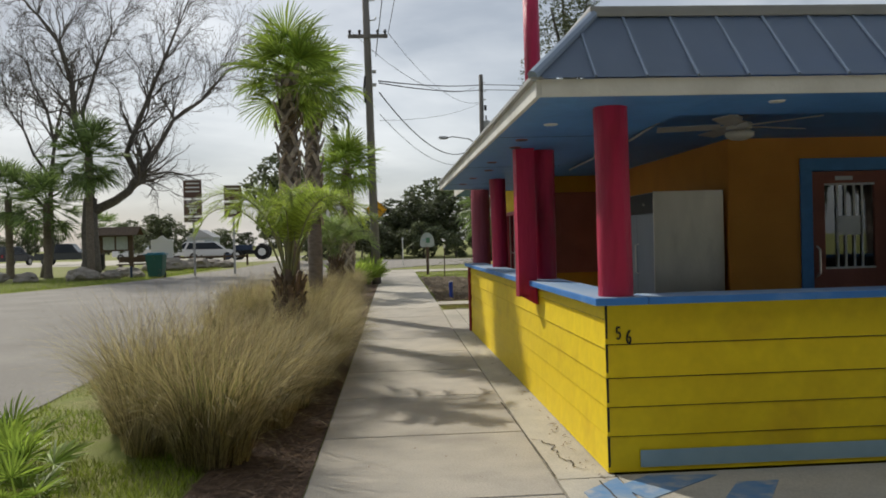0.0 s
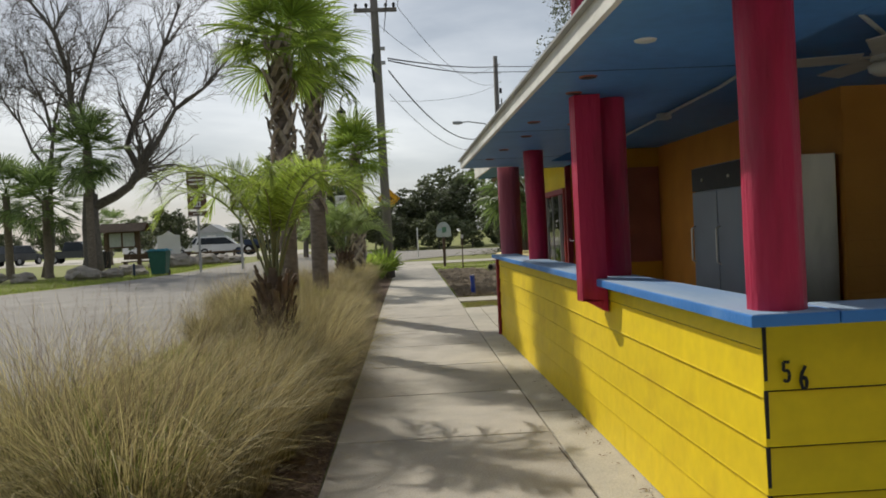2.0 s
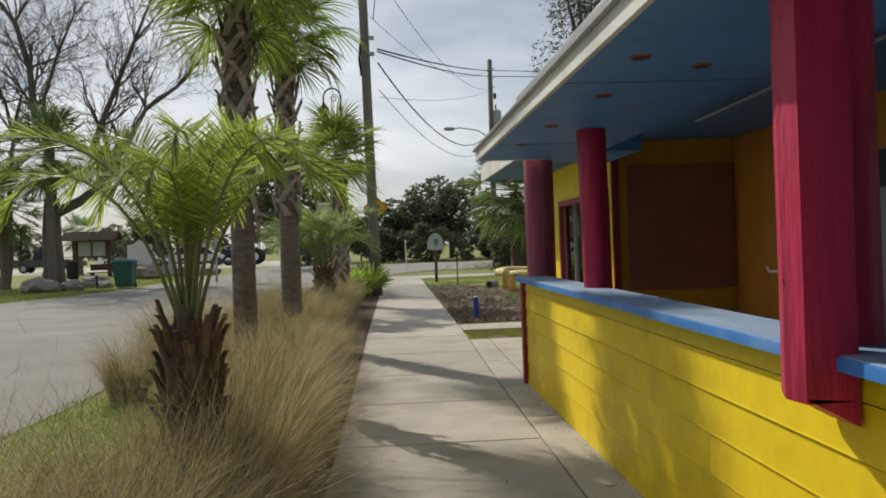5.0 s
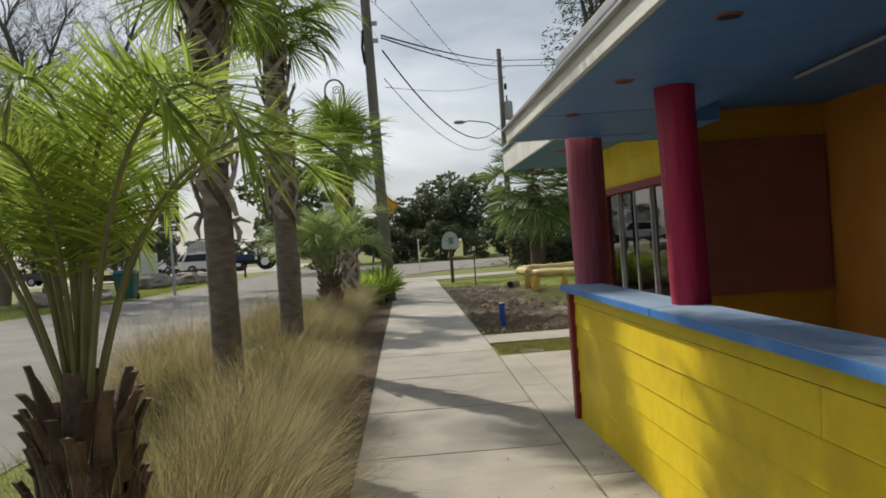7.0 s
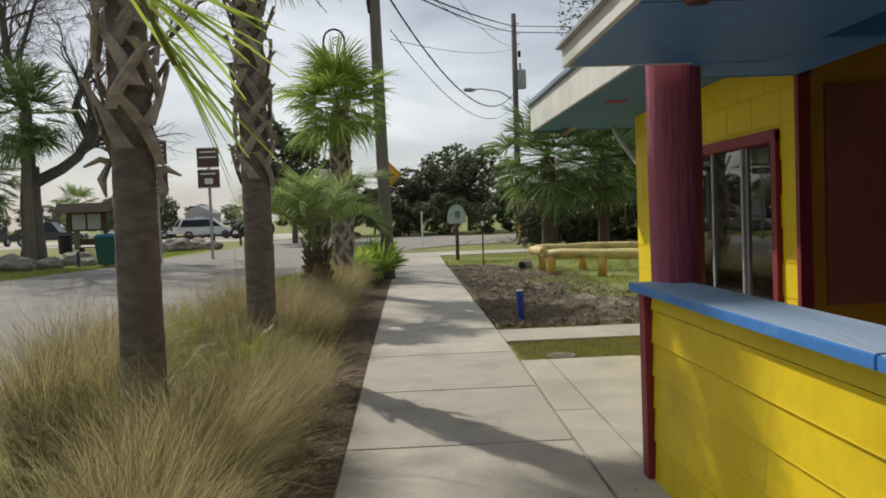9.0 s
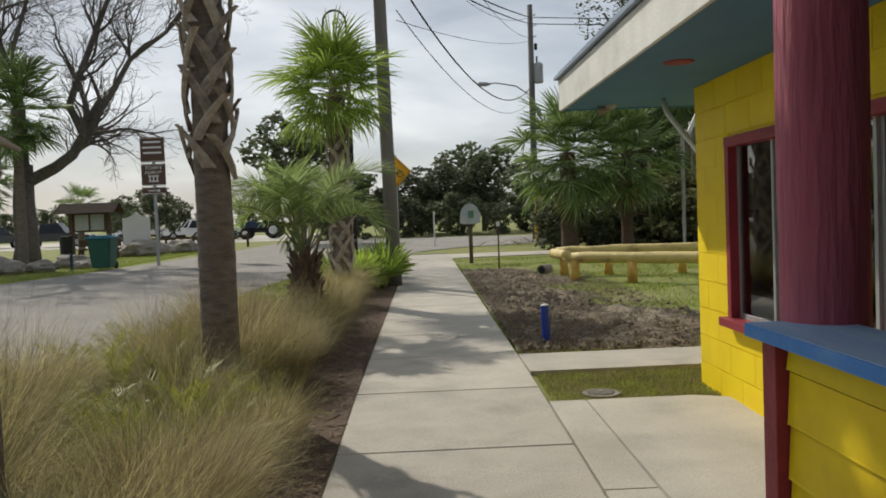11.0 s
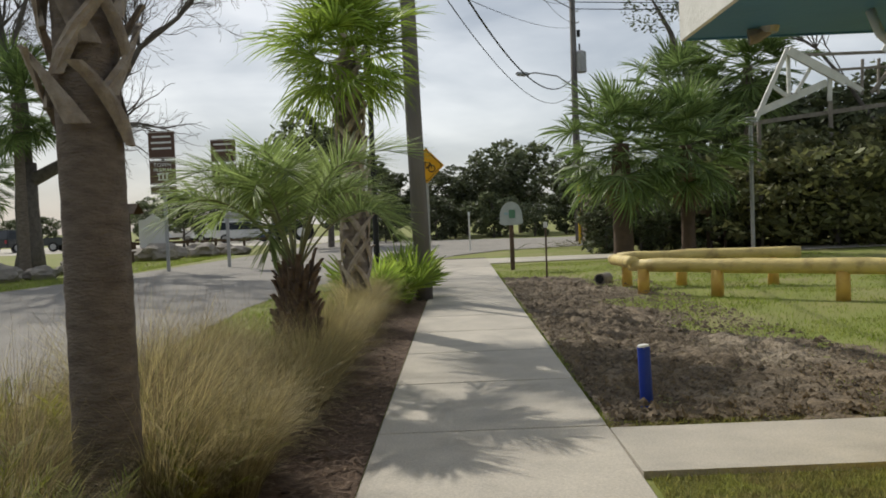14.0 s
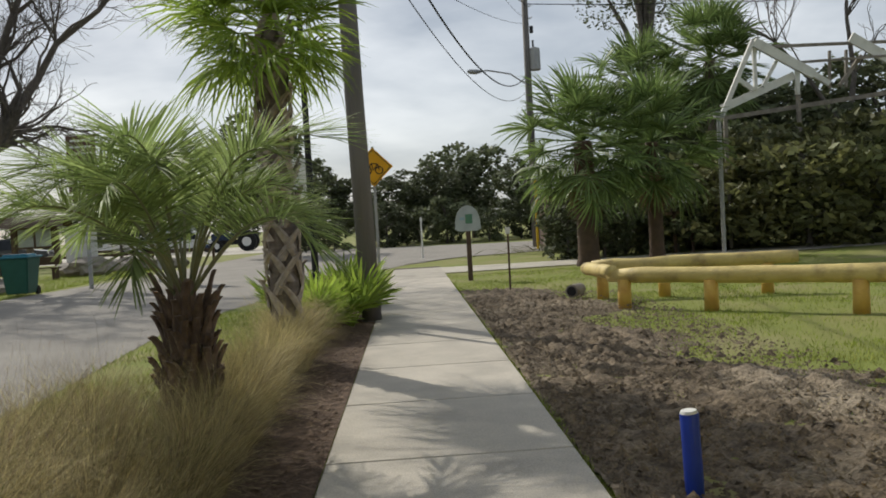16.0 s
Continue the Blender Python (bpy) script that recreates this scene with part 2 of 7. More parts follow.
M_STONE = mat("limestone_boulder", (0.36, 0.32, 0.27), (0.20, 0.18, 0.155), 0.9, 3.0, 0.9, 12)
M_BIN = mat("green_bin_plastic", (0.03, 0.115, 0.085), (0.025, 0.095, 0.07), 0.5, 4.0, 0.05)
M_BINLID = mat("teal_bin_lid", (0.04, 0.22, 0.30), (0.035, 0.18, 0.25), 0.45, 4.0, 0.05)
M_SIGNBROWN = mat("brown_sign_face", (0.115, 0.065, 0.045), (0.10, 0.055, 0.04), 0.5, 4.0, 0.0)
M_SIGNWHITE = mat("white_sign_face", (0.78, 0.78, 0.76), (0.70, 0.70, 0.68), 0.45, 4.0, 0.0)
M_SIGNGREY = mat("faded_sign_face", (0.42, 0.45, 0.44), (0.33, 0.36, 0.36), 0.6, 5.0, 0.0)
M_SIGNYELLOW = mat("amber_sign_face", (0.75, 0.38, 0.015), (0.68, 0.33, 0.012), 0.45, 4.0, 0.0)
M_GALV = mat("galvanised_steel", (0.42, 0.42, 0.41), (0.34, 0.34, 0.335), 0.5, 6.0, 0.05, metal=0.6)
M_INK = mat("black_ink", (0.02, 0.02, 0.02), (0.018, 0.018, 0.018), 0.6, 4.0, 0.0)
M_GREEN_INK = mat("green_ink", (0.10, 0.22, 0.14), (0.08, 0.18, 0.12), 0.6, 4.0, 0.0)
M_PIPEBLUE = mat("blue_pipe_plastic", (0.02, 0.06, 0.42), (0.018, 0.05, 0.35), 0.4, 6.0, 0.05)
M_YELLOWPVC = mat("yellow_marker_plastic", (0.70, 0.45, 0.02), (0.6, 0.38, 0.02), 0.45, 6.0, 0.0)
M_WATER = mat("still_water", (0.16, 0.18, 0.19), (0.13, 0.15, 0.16), 0.12, 0.4, 0.05, 2.0, spec=0.6)
M_CARWHITE = mat("white_car_paint", (0.72, 0.72, 0.72), (0.68, 0.68, 0.68), 0.25, 2.0, 0.0, spec=0.6)
M_CARDARK = mat("dark_car_paint", (0.035, 0.04, 0.045), (0.03, 0.032, 0.036), 0.25, 2.0, 0.0, spec=0.6)
M_CARBLUE = mat("tractor_blue_paint", (0.03, 0.05, 0.10), (0.025, 0.04, 0.08), 0.4, 2.0, 0.0)
M_CARGLASS = mat("dark_car_glass", (0.03, 0.035, 0.04), (0.025, 0.03, 0.035), 0.08, 2.0, 0.0, spec=0.7)
M_TYRE = mat("tyre_rubber", (0.02, 0.02, 0.02), (0.014, 0.014, 0.014), 0.8, 9.0, 0.2)
M_WIRE = mat("cable_rubber", (0.018, 0.018, 0.018), (0.014, 0.014, 0.014), 0.6, 9.0, 0.0)
M_BLUELINE = mat("worn_blue_road_paint", (0.10, 0.24, 0.46), (0.22, 0.31, 0.42), 0.8, 9.0, 0.2, 80, dirt=(0.50, 0.46, 0.39), dirt_scale=6.0, dirt_amount=0.9)
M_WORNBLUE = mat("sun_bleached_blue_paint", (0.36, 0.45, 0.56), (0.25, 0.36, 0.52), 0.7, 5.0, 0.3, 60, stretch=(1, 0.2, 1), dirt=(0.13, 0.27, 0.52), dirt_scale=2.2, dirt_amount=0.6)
M_PALEBLUE = mat("pale_blue_paint", (0.30, 0.42, 0.47), (0.24, 0.35, 0.40), 0.6, 5.0, 0.1)
M_CRACK = mat("crack_dirt", (0.10, 0.085, 0.065), (0.06, 0.05, 0.04), 0.95, 12.0, 0.5, 60)
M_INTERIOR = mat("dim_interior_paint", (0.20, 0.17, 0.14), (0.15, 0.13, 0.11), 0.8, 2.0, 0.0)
M_BULB = mat("frosted_lamp_glass", (0.75, 0.73, 0.66), (0.68, 0.66, 0.60), 0.35, 5.0, 0.0)
M_GLASS = glass_mat("window_glass")

# ---- building blocks ----


def gz(y):
    """Height of the ground, which rises a little past the building."""
    k = min(1.0, max(0.0, (y - 10.5) / 5.0))
    return 0.08 * k * k * (3 - 2 * k)


def thing(name, loc, label, category, group="", kind="", rz=0.0):
    ob = new(name)
    ob.matrix_world = pose(*loc, 0, 0, rz)
    return tagged(ob, label, category, group, kind)


def mesh_of(name, verts, faces, material, smooth=False):
    me = bpy.data.meshes.new(name)
    me.from_pydata(verts, [], faces)
    me.materials.append(material)
    if smooth:
        me.polygons.foreach_set("use_smooth", [True] * len(me.polygons))
    me.update()
    return me


def part(name, bm, material, parent=None, label="", smooth=False, kind=""):
    """Links a bmesh (or a mesh) as one object under its parent."""
    if isinstance(bm, bmesh.types.BMesh):
        me = bpy.data.meshes.new(name)
        bmesh.ops.recalc_face_normals(bm, faces=bm.faces[:])
        bm.to_mesh(me)
        bm.free()
        me.materials.append(material)
        if smooth:
            me.polygons.foreach_set("use_smooth", [True] * len(me.polygons))
    else:
        me = bm
    ob = new(name, me)
    if parent is not None:
        ob.parent = parent
    return tagged(ob, label, "", "", kind)


def box(x0, x1, y0, y1, z0, z1, bevel=0.0, bm=None):
    own = bmesh.new()
    bmesh.ops.create_cube(own, size=1, matrix=Matrix.Translation(((x0 + x1) / 2, (y0 + y1) / 2, (z0 + z1) / 2)) @ Matrix.Diagonal((abs(x1 - x0), abs(y1 - y0), abs(z1 - z0), 1)))
    if bevel:
        bmesh.ops.bevel(own, geom=own.edges[:], offset=bevel, segments=2, affect="EDGES", profile=0.7)
    if bm is None:
        return own
    return join(bm, own)


def join(bm, other, m=None):
    me = bpy.data.meshes.new("tmp")
    other.to_mesh(me)
    other.free()
    if m is not None:
        me.transform(m)
    bm.from_mesh(me)
    bpy.data.meshes.remove(me)
    return bm


def tube_data(pts, radii, n=8, wob=0.0, rng=random, caps=True):
    """Vertices and faces of a tapered tube through the points."""
    verts, faces = [], []
    pts = [Vector(p) for p in pts]
    side = None
    for i, p in enumerate(pts):
        d = (pts[min(i + 1, len(pts) - 1)] - pts[max(i - 1, 0)]).normalized()
        if side is None:
            side = d.orthogonal().normalized()
        side = (side - d * side.dot(d)).normalized()
        up = d.cross(side)
        for k in range(n):
            a = 2 * math.pi * k / n
            r = radii[i] * (1 + wob * (rng.random() - 0.5))
            verts.append(p + (side * math.cos(a) + up * math.sin(a)) * r)
    for i in range(len(pts) - 1):
        for k in range(n):
            a, b = i * n + k, i * n + (k + 1) % n
            faces.append((a, b, b + n, a + n))
    if caps:
        faces.append(tuple(range(n - 1, -1, -1)))
        faces.append(tuple(range((len(pts) - 1) * n, len(pts) * n)))
    return verts, faces


def tube(pts, radii, n=8, wob=0.0, rng=random):
    if not isinstance(radii, (list, tuple)):
        radii = [radii] * len(pts)
    v, f = tube_data(pts, radii, n, wob, rng)
    bm = bmesh.new()
    vs = [bm.verts.new(p) for p in v]
    for q in f:
        bm.faces.new([vs[i] for i in q])
    return bm


def extrude_poly(poly, z0, z1):
    """A slab over a polygon in plan."""
    bm = bmesh.new()
    lo = [bm.verts.new((x, y, z0)) for x, y in poly]
    hi = [bm.verts.new((x, y, z1)) for x, y in poly]
    bm.faces.new(hi)
    bm.faces.new(lo[::-1])
    for i in range(len(poly)):
        j = (i + 1) % len(poly)
        bm.faces.new((lo[i], lo[j], hi[j], hi[i]))
    return bm


class Soup:
    """Loose strips and triangles gathered into one mesh."""

    def __init__(self):
        self.v, self.f = [], []

    def strip(self, pts, widths, side):
        base = len(self.v)
        for p, w in zip(pts, widths):
            self.v.append(p - side * w)
            self.v.append(p + side * w)
        for i in range(len(pts) - 1):
            a = base + 2 * i
            self.f.append((a, a + 1, a + 3, a + 2))

    def tube(self, pts, radii, n=5):
        base = len(self.v)
        v, f = tube_data(pts, radii, n, caps=False)
        self.v += v
        self.f += [tuple(base + i for i in q) for q in f]

    def mesh(self, name, material, smooth=False):
        return mesh_of(name, [tuple(p) for p in self.v], self.f, material, smooth)

# ---- ground ----
WALL_FOOT = 1.385


def left_edge(y):
    return -0.27 + 0.0095 * (y - 3)


def right_edge(y):
    return 1.10 + 0.008 * (y - 3)


def sheet(name, xs, ys, zfun, material, label, category):
    verts = [(x, y, zfun(x, y)) for y in ys for x in xs]
    n = len(xs)
    faces = [(j * n + i, j * n + i + 1, (j + 1) * n + i + 1, (j + 1) * n + i) for j in range(len(ys) - 1) for i in range(n - 1)]
    return tagged(new(name, mesh_of(name, verts, faces, material, True)), label, category, "", "structure")


def ground_z(x, y):
    z = gz(y) - 0.035
    if 12 < y < 30 and 1.2 < x < 9:
        z += 0.02 * noise.noise(Vector((x * 0.9, y * 0.9, 0)))
    return z


sheet("ground", [-2500, -600, -150, -60, -30, -15, -6, -3, -2, -1, 0, 0.6, 1.2, 1.8, 2.4, 3, 3.6, 4.2, 5, 6, 7, 8, 10, 15, 30, 60, 150, 600, 2500],
      [-400, -60, -20, -6, 0, 4, 8, 10.5] + [10.5 + 0.5 * i for i in range(1, 40)] + [31, 34, 40, 50, 70, 100, 200, 600, 2500], ground_z, M_FARGRASS,
      "patchy winter lawn and sandy soil", "ground")


def slab(name, poly, top, thick, material, label, category, kind="structure", lift=True):
    bm = extrude_poly(poly, -thick, 0)
    for v in bm.verts:
        v.co.z += top + (gz(v.co.y) if lift else 0)
    return tagged(part(name, bm, material), label, category, "", kind)


# the side road, the cross road ahead and its far arm
ROAD_Y = [-30, -5, 0, 4, 8, 10.5, 11.5, 12.5, 13.5, 14.5, 15.5, 20, 24, 27, 30, 33]
near_edge = [(-2.85 + 0.12 * math.sin(y * 0.7) + (0.0 if y < 26 else 0.16 * (y - 26)), y) for y in ROAD_Y]


def ribbon(name, left, right, z, material, label, category):
    """A flat strip between two edges with the same number of points."""
    verts = [(x, y, gz(y) + z) for x, y in left] + [(x, y, gz(y) + z) for x, y in right]
    n = len(left)
    faces = [(i, n + i, n + i + 1, i + 1) for i in range(n - 1)]
    return tagged(new(name, mesh_of(name, verts, faces, material)), label, category, "", "structure")


LEFT_BY_Y = [(-40, -30), (-30, -5), (-27, 0), (-24, 4), (-21, 8), (-19.5, 10.5), (-18.8, 11.5), (-18.2, 12.5), (-17.6, 13.5), (-17.0, 14.5), (-16.4, 15.5), (-13.8, 20), (-12.0, 24), (-10.8, 27), (-10.1, 30), (-9.6, 33)]
ribbon("road_side", LEFT_BY_Y, near_edge, -0.027, M_ROAD, "pale worn asphalt side road beside the planting bed", "road")
ribbon("road_junction", [(-9.6, 33), (-9.1, 38), (-8.7, 43), (-8.4, 47), (-8.2, 56), (-8.0, 66)],
       [(-1.7, 33), (-0.6, 36), (0.4, 39), (2.2, 42), (3.5, 50), (4, 58)], -0.025, M_ROAD, "pale worn asphalt junction", "road")
ribbon("road_cross", [(0.4, 39.2), (2.2, 42.0), (6, 43.5), (12, 45.5), (30, 50), (90, 66)], [(0, 58), (3.5, 57), (8, 56), (14, 57), (32, 62), (92, 80)], -0.011, M_ROAD,
       "pale asphalt road crossing beyond the lawn", "road")
ribbon("driveway", [(1.2, 33.5), (4, 33.7), (9, 33.9), (16, 34.2)], [(1.0, 36.2), (4, 36.0), (9, 36.0), (16, 36.2)], -0.013, M_APRON, "narrow grey path across the lawn", "path")

# planting bed
bed = [(left_edge(y) - 0.01, y) for y in (1.0, 4, 7, 10.5, 12, 13.5, 15.5, 20, 27)]
ribbon("planting_bed", [(-0.95 - 0.08 * math.sin(y * 1.3), y) for _, y in bed], bed, -0.012, M_MULCH, "brown bark mulch strip along the sidewalk", "flower bed")

# sidewalk panels
sidewalk = tagged(new("sidewalk"), "light grey concrete sidewalk with tooled joints", "sidewalk", "", "structure")
JOINTS = [-6.0 + 1.45 * i for i in range(30)]
for y0, y1 in zip(JOINTS, JOINTS[1:]):
    if y1 > 37:
        break
    g = 0.007
    poly = [(left_edge(y0), y0 + g), (right_edge(y0), y0 + g), (right_edge(y1), y1 - g), (left_edge(y1), y1 - g)]
    bm = extrude_poly(poly, -0.09, 0.0)
    for v in bm.verts:
        v.co.z += gz(v.co.y)
    bmesh.ops.bevel(bm, geom=[e for e in bm.edges if all(v.co.z > gz(v.co.y) - 0.01 for v in e.verts)], offset=0.006, segments=1, affect="EDGES")
    part("panel", bm, M_CONC, sidewalk)
ribbon("sidewalk_bed", [(left_edge(y), y) for y in (-8, 10.5, 12, 13, 14, 15.5, 37)], [(right_edge(y), y) for y in (-8, 10.5, 12, 13, 14, 15.5, 37)], -0.02, M_CRACK,
       "dirt in the sidewalk joints", "joint")

# apron, slab, cross path, parking
strip = tagged(new("apron"), "concrete strip between the sidewalk and the yellow wall", "pavement", "", "structure")
for a, b in ((-1.2, 2.97), (2.985, 6.2), (6.215, 9.2), (9.215, 12.1), (12.115, 13.86)):
    bm = extrude_poly([(right_edge(a) + 0.012, a), (1.445, a), (1.445, b), (right_edge(b) + 0.012, b)], -0.09, -0.004)
    for v in bm.verts:
        v.co.z += gz(v.co.y)
    part("panel", bm, M_APRON, strip)
bm = extrude_poly([(1.457, 10.5), (2.6, 10.5), (2.6, 13.7), (2.2, 13.86), (1.457, 13.86)], -0.09, -0.004)
for v in bm.verts:
    v.co.z += gz(v.co.y)
tagged(part("entrance_slab", bm, M_APRON), "pale concrete slab by the yellow house wall", "pavement", "", "structure")
tagged(part("parking", extrude_poly([(1.457, -25), (20, -25), (20, 3.02), (1.457, 3.02)], -0.09, -0.006), M_APRON), "grey concrete parking pad with worn blue paint", "pavement", "", "structure")
tagged(part("porch_floor", extrude_poly([(1.56, 3.18), (12, 3.18), (12, 11.0), (1.56, 11.0)], -0.05, 0.03), M_APRON), "dim concrete porch floor", "floor", "", "structure")
bm = extrude_poly([(right_edge(15) + 0.01, 14.86), (9, 14.9), (9, 15.68), (right_edge(15) + 0.01, 15.70)], -0.08, 0.0)
for v in bm.verts:
    v.co.z += gz(15.2)
tagged(part("cross_path", bm, M_CONC), "narrow concrete path branching towards the house", "path", "", "structure")

# painted lines on the parking pad
lines = tagged(new("parking_marking"), "worn blue accessible-bay paint on concrete", "road marking")
for p in ([(1.50, 2.55), (2.0, 2.93), (1.62, 2.97), (1.40, 2.80)], [(1.47, 1.9), (2.05, 2.78), (2.28, 2.78), (1.75, 1.9)], [(2.6, 1.2), (3.3, 2.5), (3.5, 2.5), (2.85, 1.2)], [(1.2, 2.72), (1.44, 2.95), (1.44, 2.5), (1.22, 2.3)]):
    part("stripe", extrude_poly(p, -0.006, -0.001 if p[0][0] > 1.3 else 0.001), M_BLUELINE, lines)

# cracks along the apron joint
crack = tagged(new("crack"), "dirt-filled crack with weeds in the concrete", "crack", "", "stuff")
rng = random.Random(5)
s = Soup()
for x0, y0, dx, dy, n in ((1.10, 5.2, 0.002, -0.09, 27), (1.13, 3.9, 0.022, -0.05, 20), (1.12, 2.93, 0.04, 0.003, 9), (1.33, 2.9, 0.01, -0.08, 10)):
    pts, p = [], Vector((x0, y0, 0.0025))
    for i in range(n):
        pts.append(p.copy())
        p += Vector((dx * rng.uniform(-1.2, 1.6), dy * rng.uniform(0.4, 1.4), 0))
    s.strip(pts, [rng.uniform(0.002, 0.007) for _ in pts], Vector((1, 0.3, 0)).normalized())
part("crack_line", s.mesh("crack_line", M_CRACK), None, crack)

# leaf litter along the foot of the wall
s = Soup()
rng = random.Random(21)
for _ in range(170):
    y = rng.uniform(2.9, 10.5)
    x = WALL_FOOT - abs(rng.gauss(0, 0.05)) if rng.random() < 0.7 else rng.uniform(-0.2, 1.3)
    a = rng.uniform(0, 6.28)
    d, q = Vector((math.cos(a), math.sin(a), 0)), Vector((-math.sin(a), math.cos(a), 0.2))
    c = Vector((x, y, 0.004))
    L_ = rng.uniform(0.006, 0.022)
    s.strip([c - d * L_, c + Vector((0, 0, 0.004)), c + d * L_], [0.001, rng.uniform(0.002, 0.007), 0.001], q)
tagged(new("leaf_litter", s.mesh("leaf_litter", M_CHIP)), "dry leaf bits along the wall foot and sidewalk", "litter", "", "stuff")

# dirt patch
rng = random.Random(8)
verts, faces = [], []
nx, ny = 80, 260
for j in range(ny + 1):
    y = 15.72 + (28.2 - 15.72) * j / ny
    reach = 2.2 + 0.5 * math.sin(y * 0.8) + 0.35 * math.sin(y * 2.1 + 1) - max(0, y - 22) * 0.18
    if y < 17.5:
        reach += (17.5 - y) * 2.0
    for i in range(nx + 1):
        u = i / nx
        x = right_edge(y) + 0.02 + u * reach
        h = 0.05 * noise.noise(Vector((x * 2.2, y * 2.2, 3))) + 0.055 * noise.noise(Vector((x * 6, y * 6, 1))) + 0.06 * noise.noise(Vector((x * 14, y * 14, 5)))
        edge = min(0.75 + u, (1 - u) * 3, 1, 0.6 + j / 10, (ny - j) / 14)
        tread = 0.02 * math.sin(y * 34) if 0.42 < u < 0.56 and 17.5 < y < 22 else 0
        verts.append((x, y, gz(y) - 0.05 + edge * (0.05 + h * 0.85 + tread)))
for j in range(ny):
    for i in range(nx):
        a = j * (nx + 1) + i
        faces.append((a, a + 1, a + nx + 2, a + nx + 1))
tagged(new("dirt_patch", mesh_of("dirt_patch", verts, faces, M_DIRT, True)), "churned sandy dirt with tyre treads beside the sidewalk", "dirt", "", "stuff")

# clods on the dirt and chips on the mulch
s = Soup()
for _ in range(10000):
    y = 15.8 + 10.2 * rng.random() ** 1.4
    x = right_edge(y) + 0.05 + rng.random() ** 1.3 * 2.4
    r = rng.uniform(0.005, 0.021) * (2.4 if rng.random() < 0.05 else 1)
    c = Vector((x, y, gz(y) + 0.005 + r * 0.4))
    b = len(s.v)
    for d in ((1, 0, 0), (0, 1, 0), (-1, 0, 0), (0, -1, 0), (0, 0, 0.8)):
        s.v.append(c + Vector(d) * r * rng.uniform(0.6, 1.3))
    s.f += [(b, b + 1, b + 4), (b + 1, b + 2, b + 4), (b + 2, b + 3, b + 4), (b + 3, b, b + 4)]
tagged(new("dirt_clods", s.mesh("dirt_clods", M_DIRT)), "loose clods of sandy soil", "soil", "", "stuff")
s = Soup()
for _ in range(5200):
    y = rng.uniform(1.5, 26)
    x = left_edge(y) - 0.02 - rng.random() * 0.62
    a = rng.uniform(0, 6.28)
    d, q = Vector((math.cos(a), math.sin(a), rng.uniform(-0.3, 0.3))), Vector((-math.sin(a), math.cos(a), 0))
    c = Vector((x, y, gz(y) + rng.uniform(-0.008, 0.012)))
    L_ = rng.uniform(0.012, 0.045)
    s.strip([c - d * L_, c + d * L_], [rng.uniform(0.003, 0.009)] * 2, q)
tagged(new("mulch_chips", s.mesh("mulch_chips", M_CHIP)), "scattered bark mulch chips", "mulch", "", "stuff")

# ---- the restaurant with its porch ----
WX, WY0, WY1 = 1.41, 3.03, 10.60            # outer faces of the half wall
SIDE_Z = [-0.004, 0.20, 0.365, 0.53, 0.695, 0.86, 0.945]
FRONT_Z = [-0.004, 0.20, 0.365, 0.53, 0.72, 0.945]


def board(a, b, z0, z1, axis, at, parent, label=""):
    """A lap-siding board: its foot stands proud of its head."""
    h, t0, t1 = 0.008, 0.017, 0.006
    bm = bmesh.new()
    prof = [(0.0, z0 + h), (t0, z0 + h), (t0 - 0.002, z0 + h + 0.008), (t1, z1), (0.0, z1)]
    loops = []
    for u in (a + 0.002, b - 0.002):
        loops.append([bm.verts.new((at - o, u, z) if axis == "y" else (u, at - o, z)) for o, z in prof])
    n = len(prof)
    for i in range(n):
        j = (i + 1) % n
        bm.faces.new((loops[0][i], loops[0][j], loops[1][j], loops[1][i]))
    bm.faces.new(loops[0])
    bm.faces.new(loops[1][::-1])
    return part("board", bm, M_YELLOW, parent, label)


wall_side = tagged(part("wall_west", box(WX + 0.02, WX + 0.14, WY0 + 0.03, WY1, 0.0, 0.945), M_BLACK), "bright yellow lap-sided porch half wall", "half wall", "", "structure")
rng = random.Random(3)
STAG = {0: [4.9, 8.0], 1: [7.2], 2: [6.22, 9.3], 3: [8.3], 4: [7.0], 5: []}
for i, (z0, z1) in enumerate(zip(SIDE_Z, SIDE_Z[1:])):
    cuts = [WY0 + 0.012] + STAG[i] + [WY1]
    for a, b in zip(cuts, cuts[1:]):
        board(a, b, z0, z1, "y", WX + 0.021, wall_side)
wall_front = tagged(part("wall_south", box(WX + 0.14, 9.0, WY0 + 0.02, WY0 + 0.14, 0.0, 0.945), M_BLACK), "yellow lap-sided front half wall", "half wall", "", "structure")
for i, (z0, z1) in enumerate(zip(FRONT_Z, FRONT_Z[1:])):
    cuts = [WX + 0.004, (4.2, 5.1, 3.9, 4.8, 5.6)[i], 9.0]
    for a, b in zip(cuts, cuts[1:]):
        board(a, b, z0, z1, "x", WY0 + 0.021, wall_front)
part("painted_strip", box(1.60, 7, WY0 - 0.006, WY0 - 0.001, 0.03, 0.125), M_PALEBLUE, wall_front, "pale blue paint along the foot")
part("end_post", box(1.385, 1.45, WY1 + 0.005, WY1 + 0.10, 0.0, 0.95, 0.006), M_MAROON, wall_side, "crimson end board")
part("corner_shadow_gap", box(WX + 0.008, WX + 0.02, WY0 + 0.007, WY0 + 0.02, 0.02, 0.945), M_BLACK, wall_front)

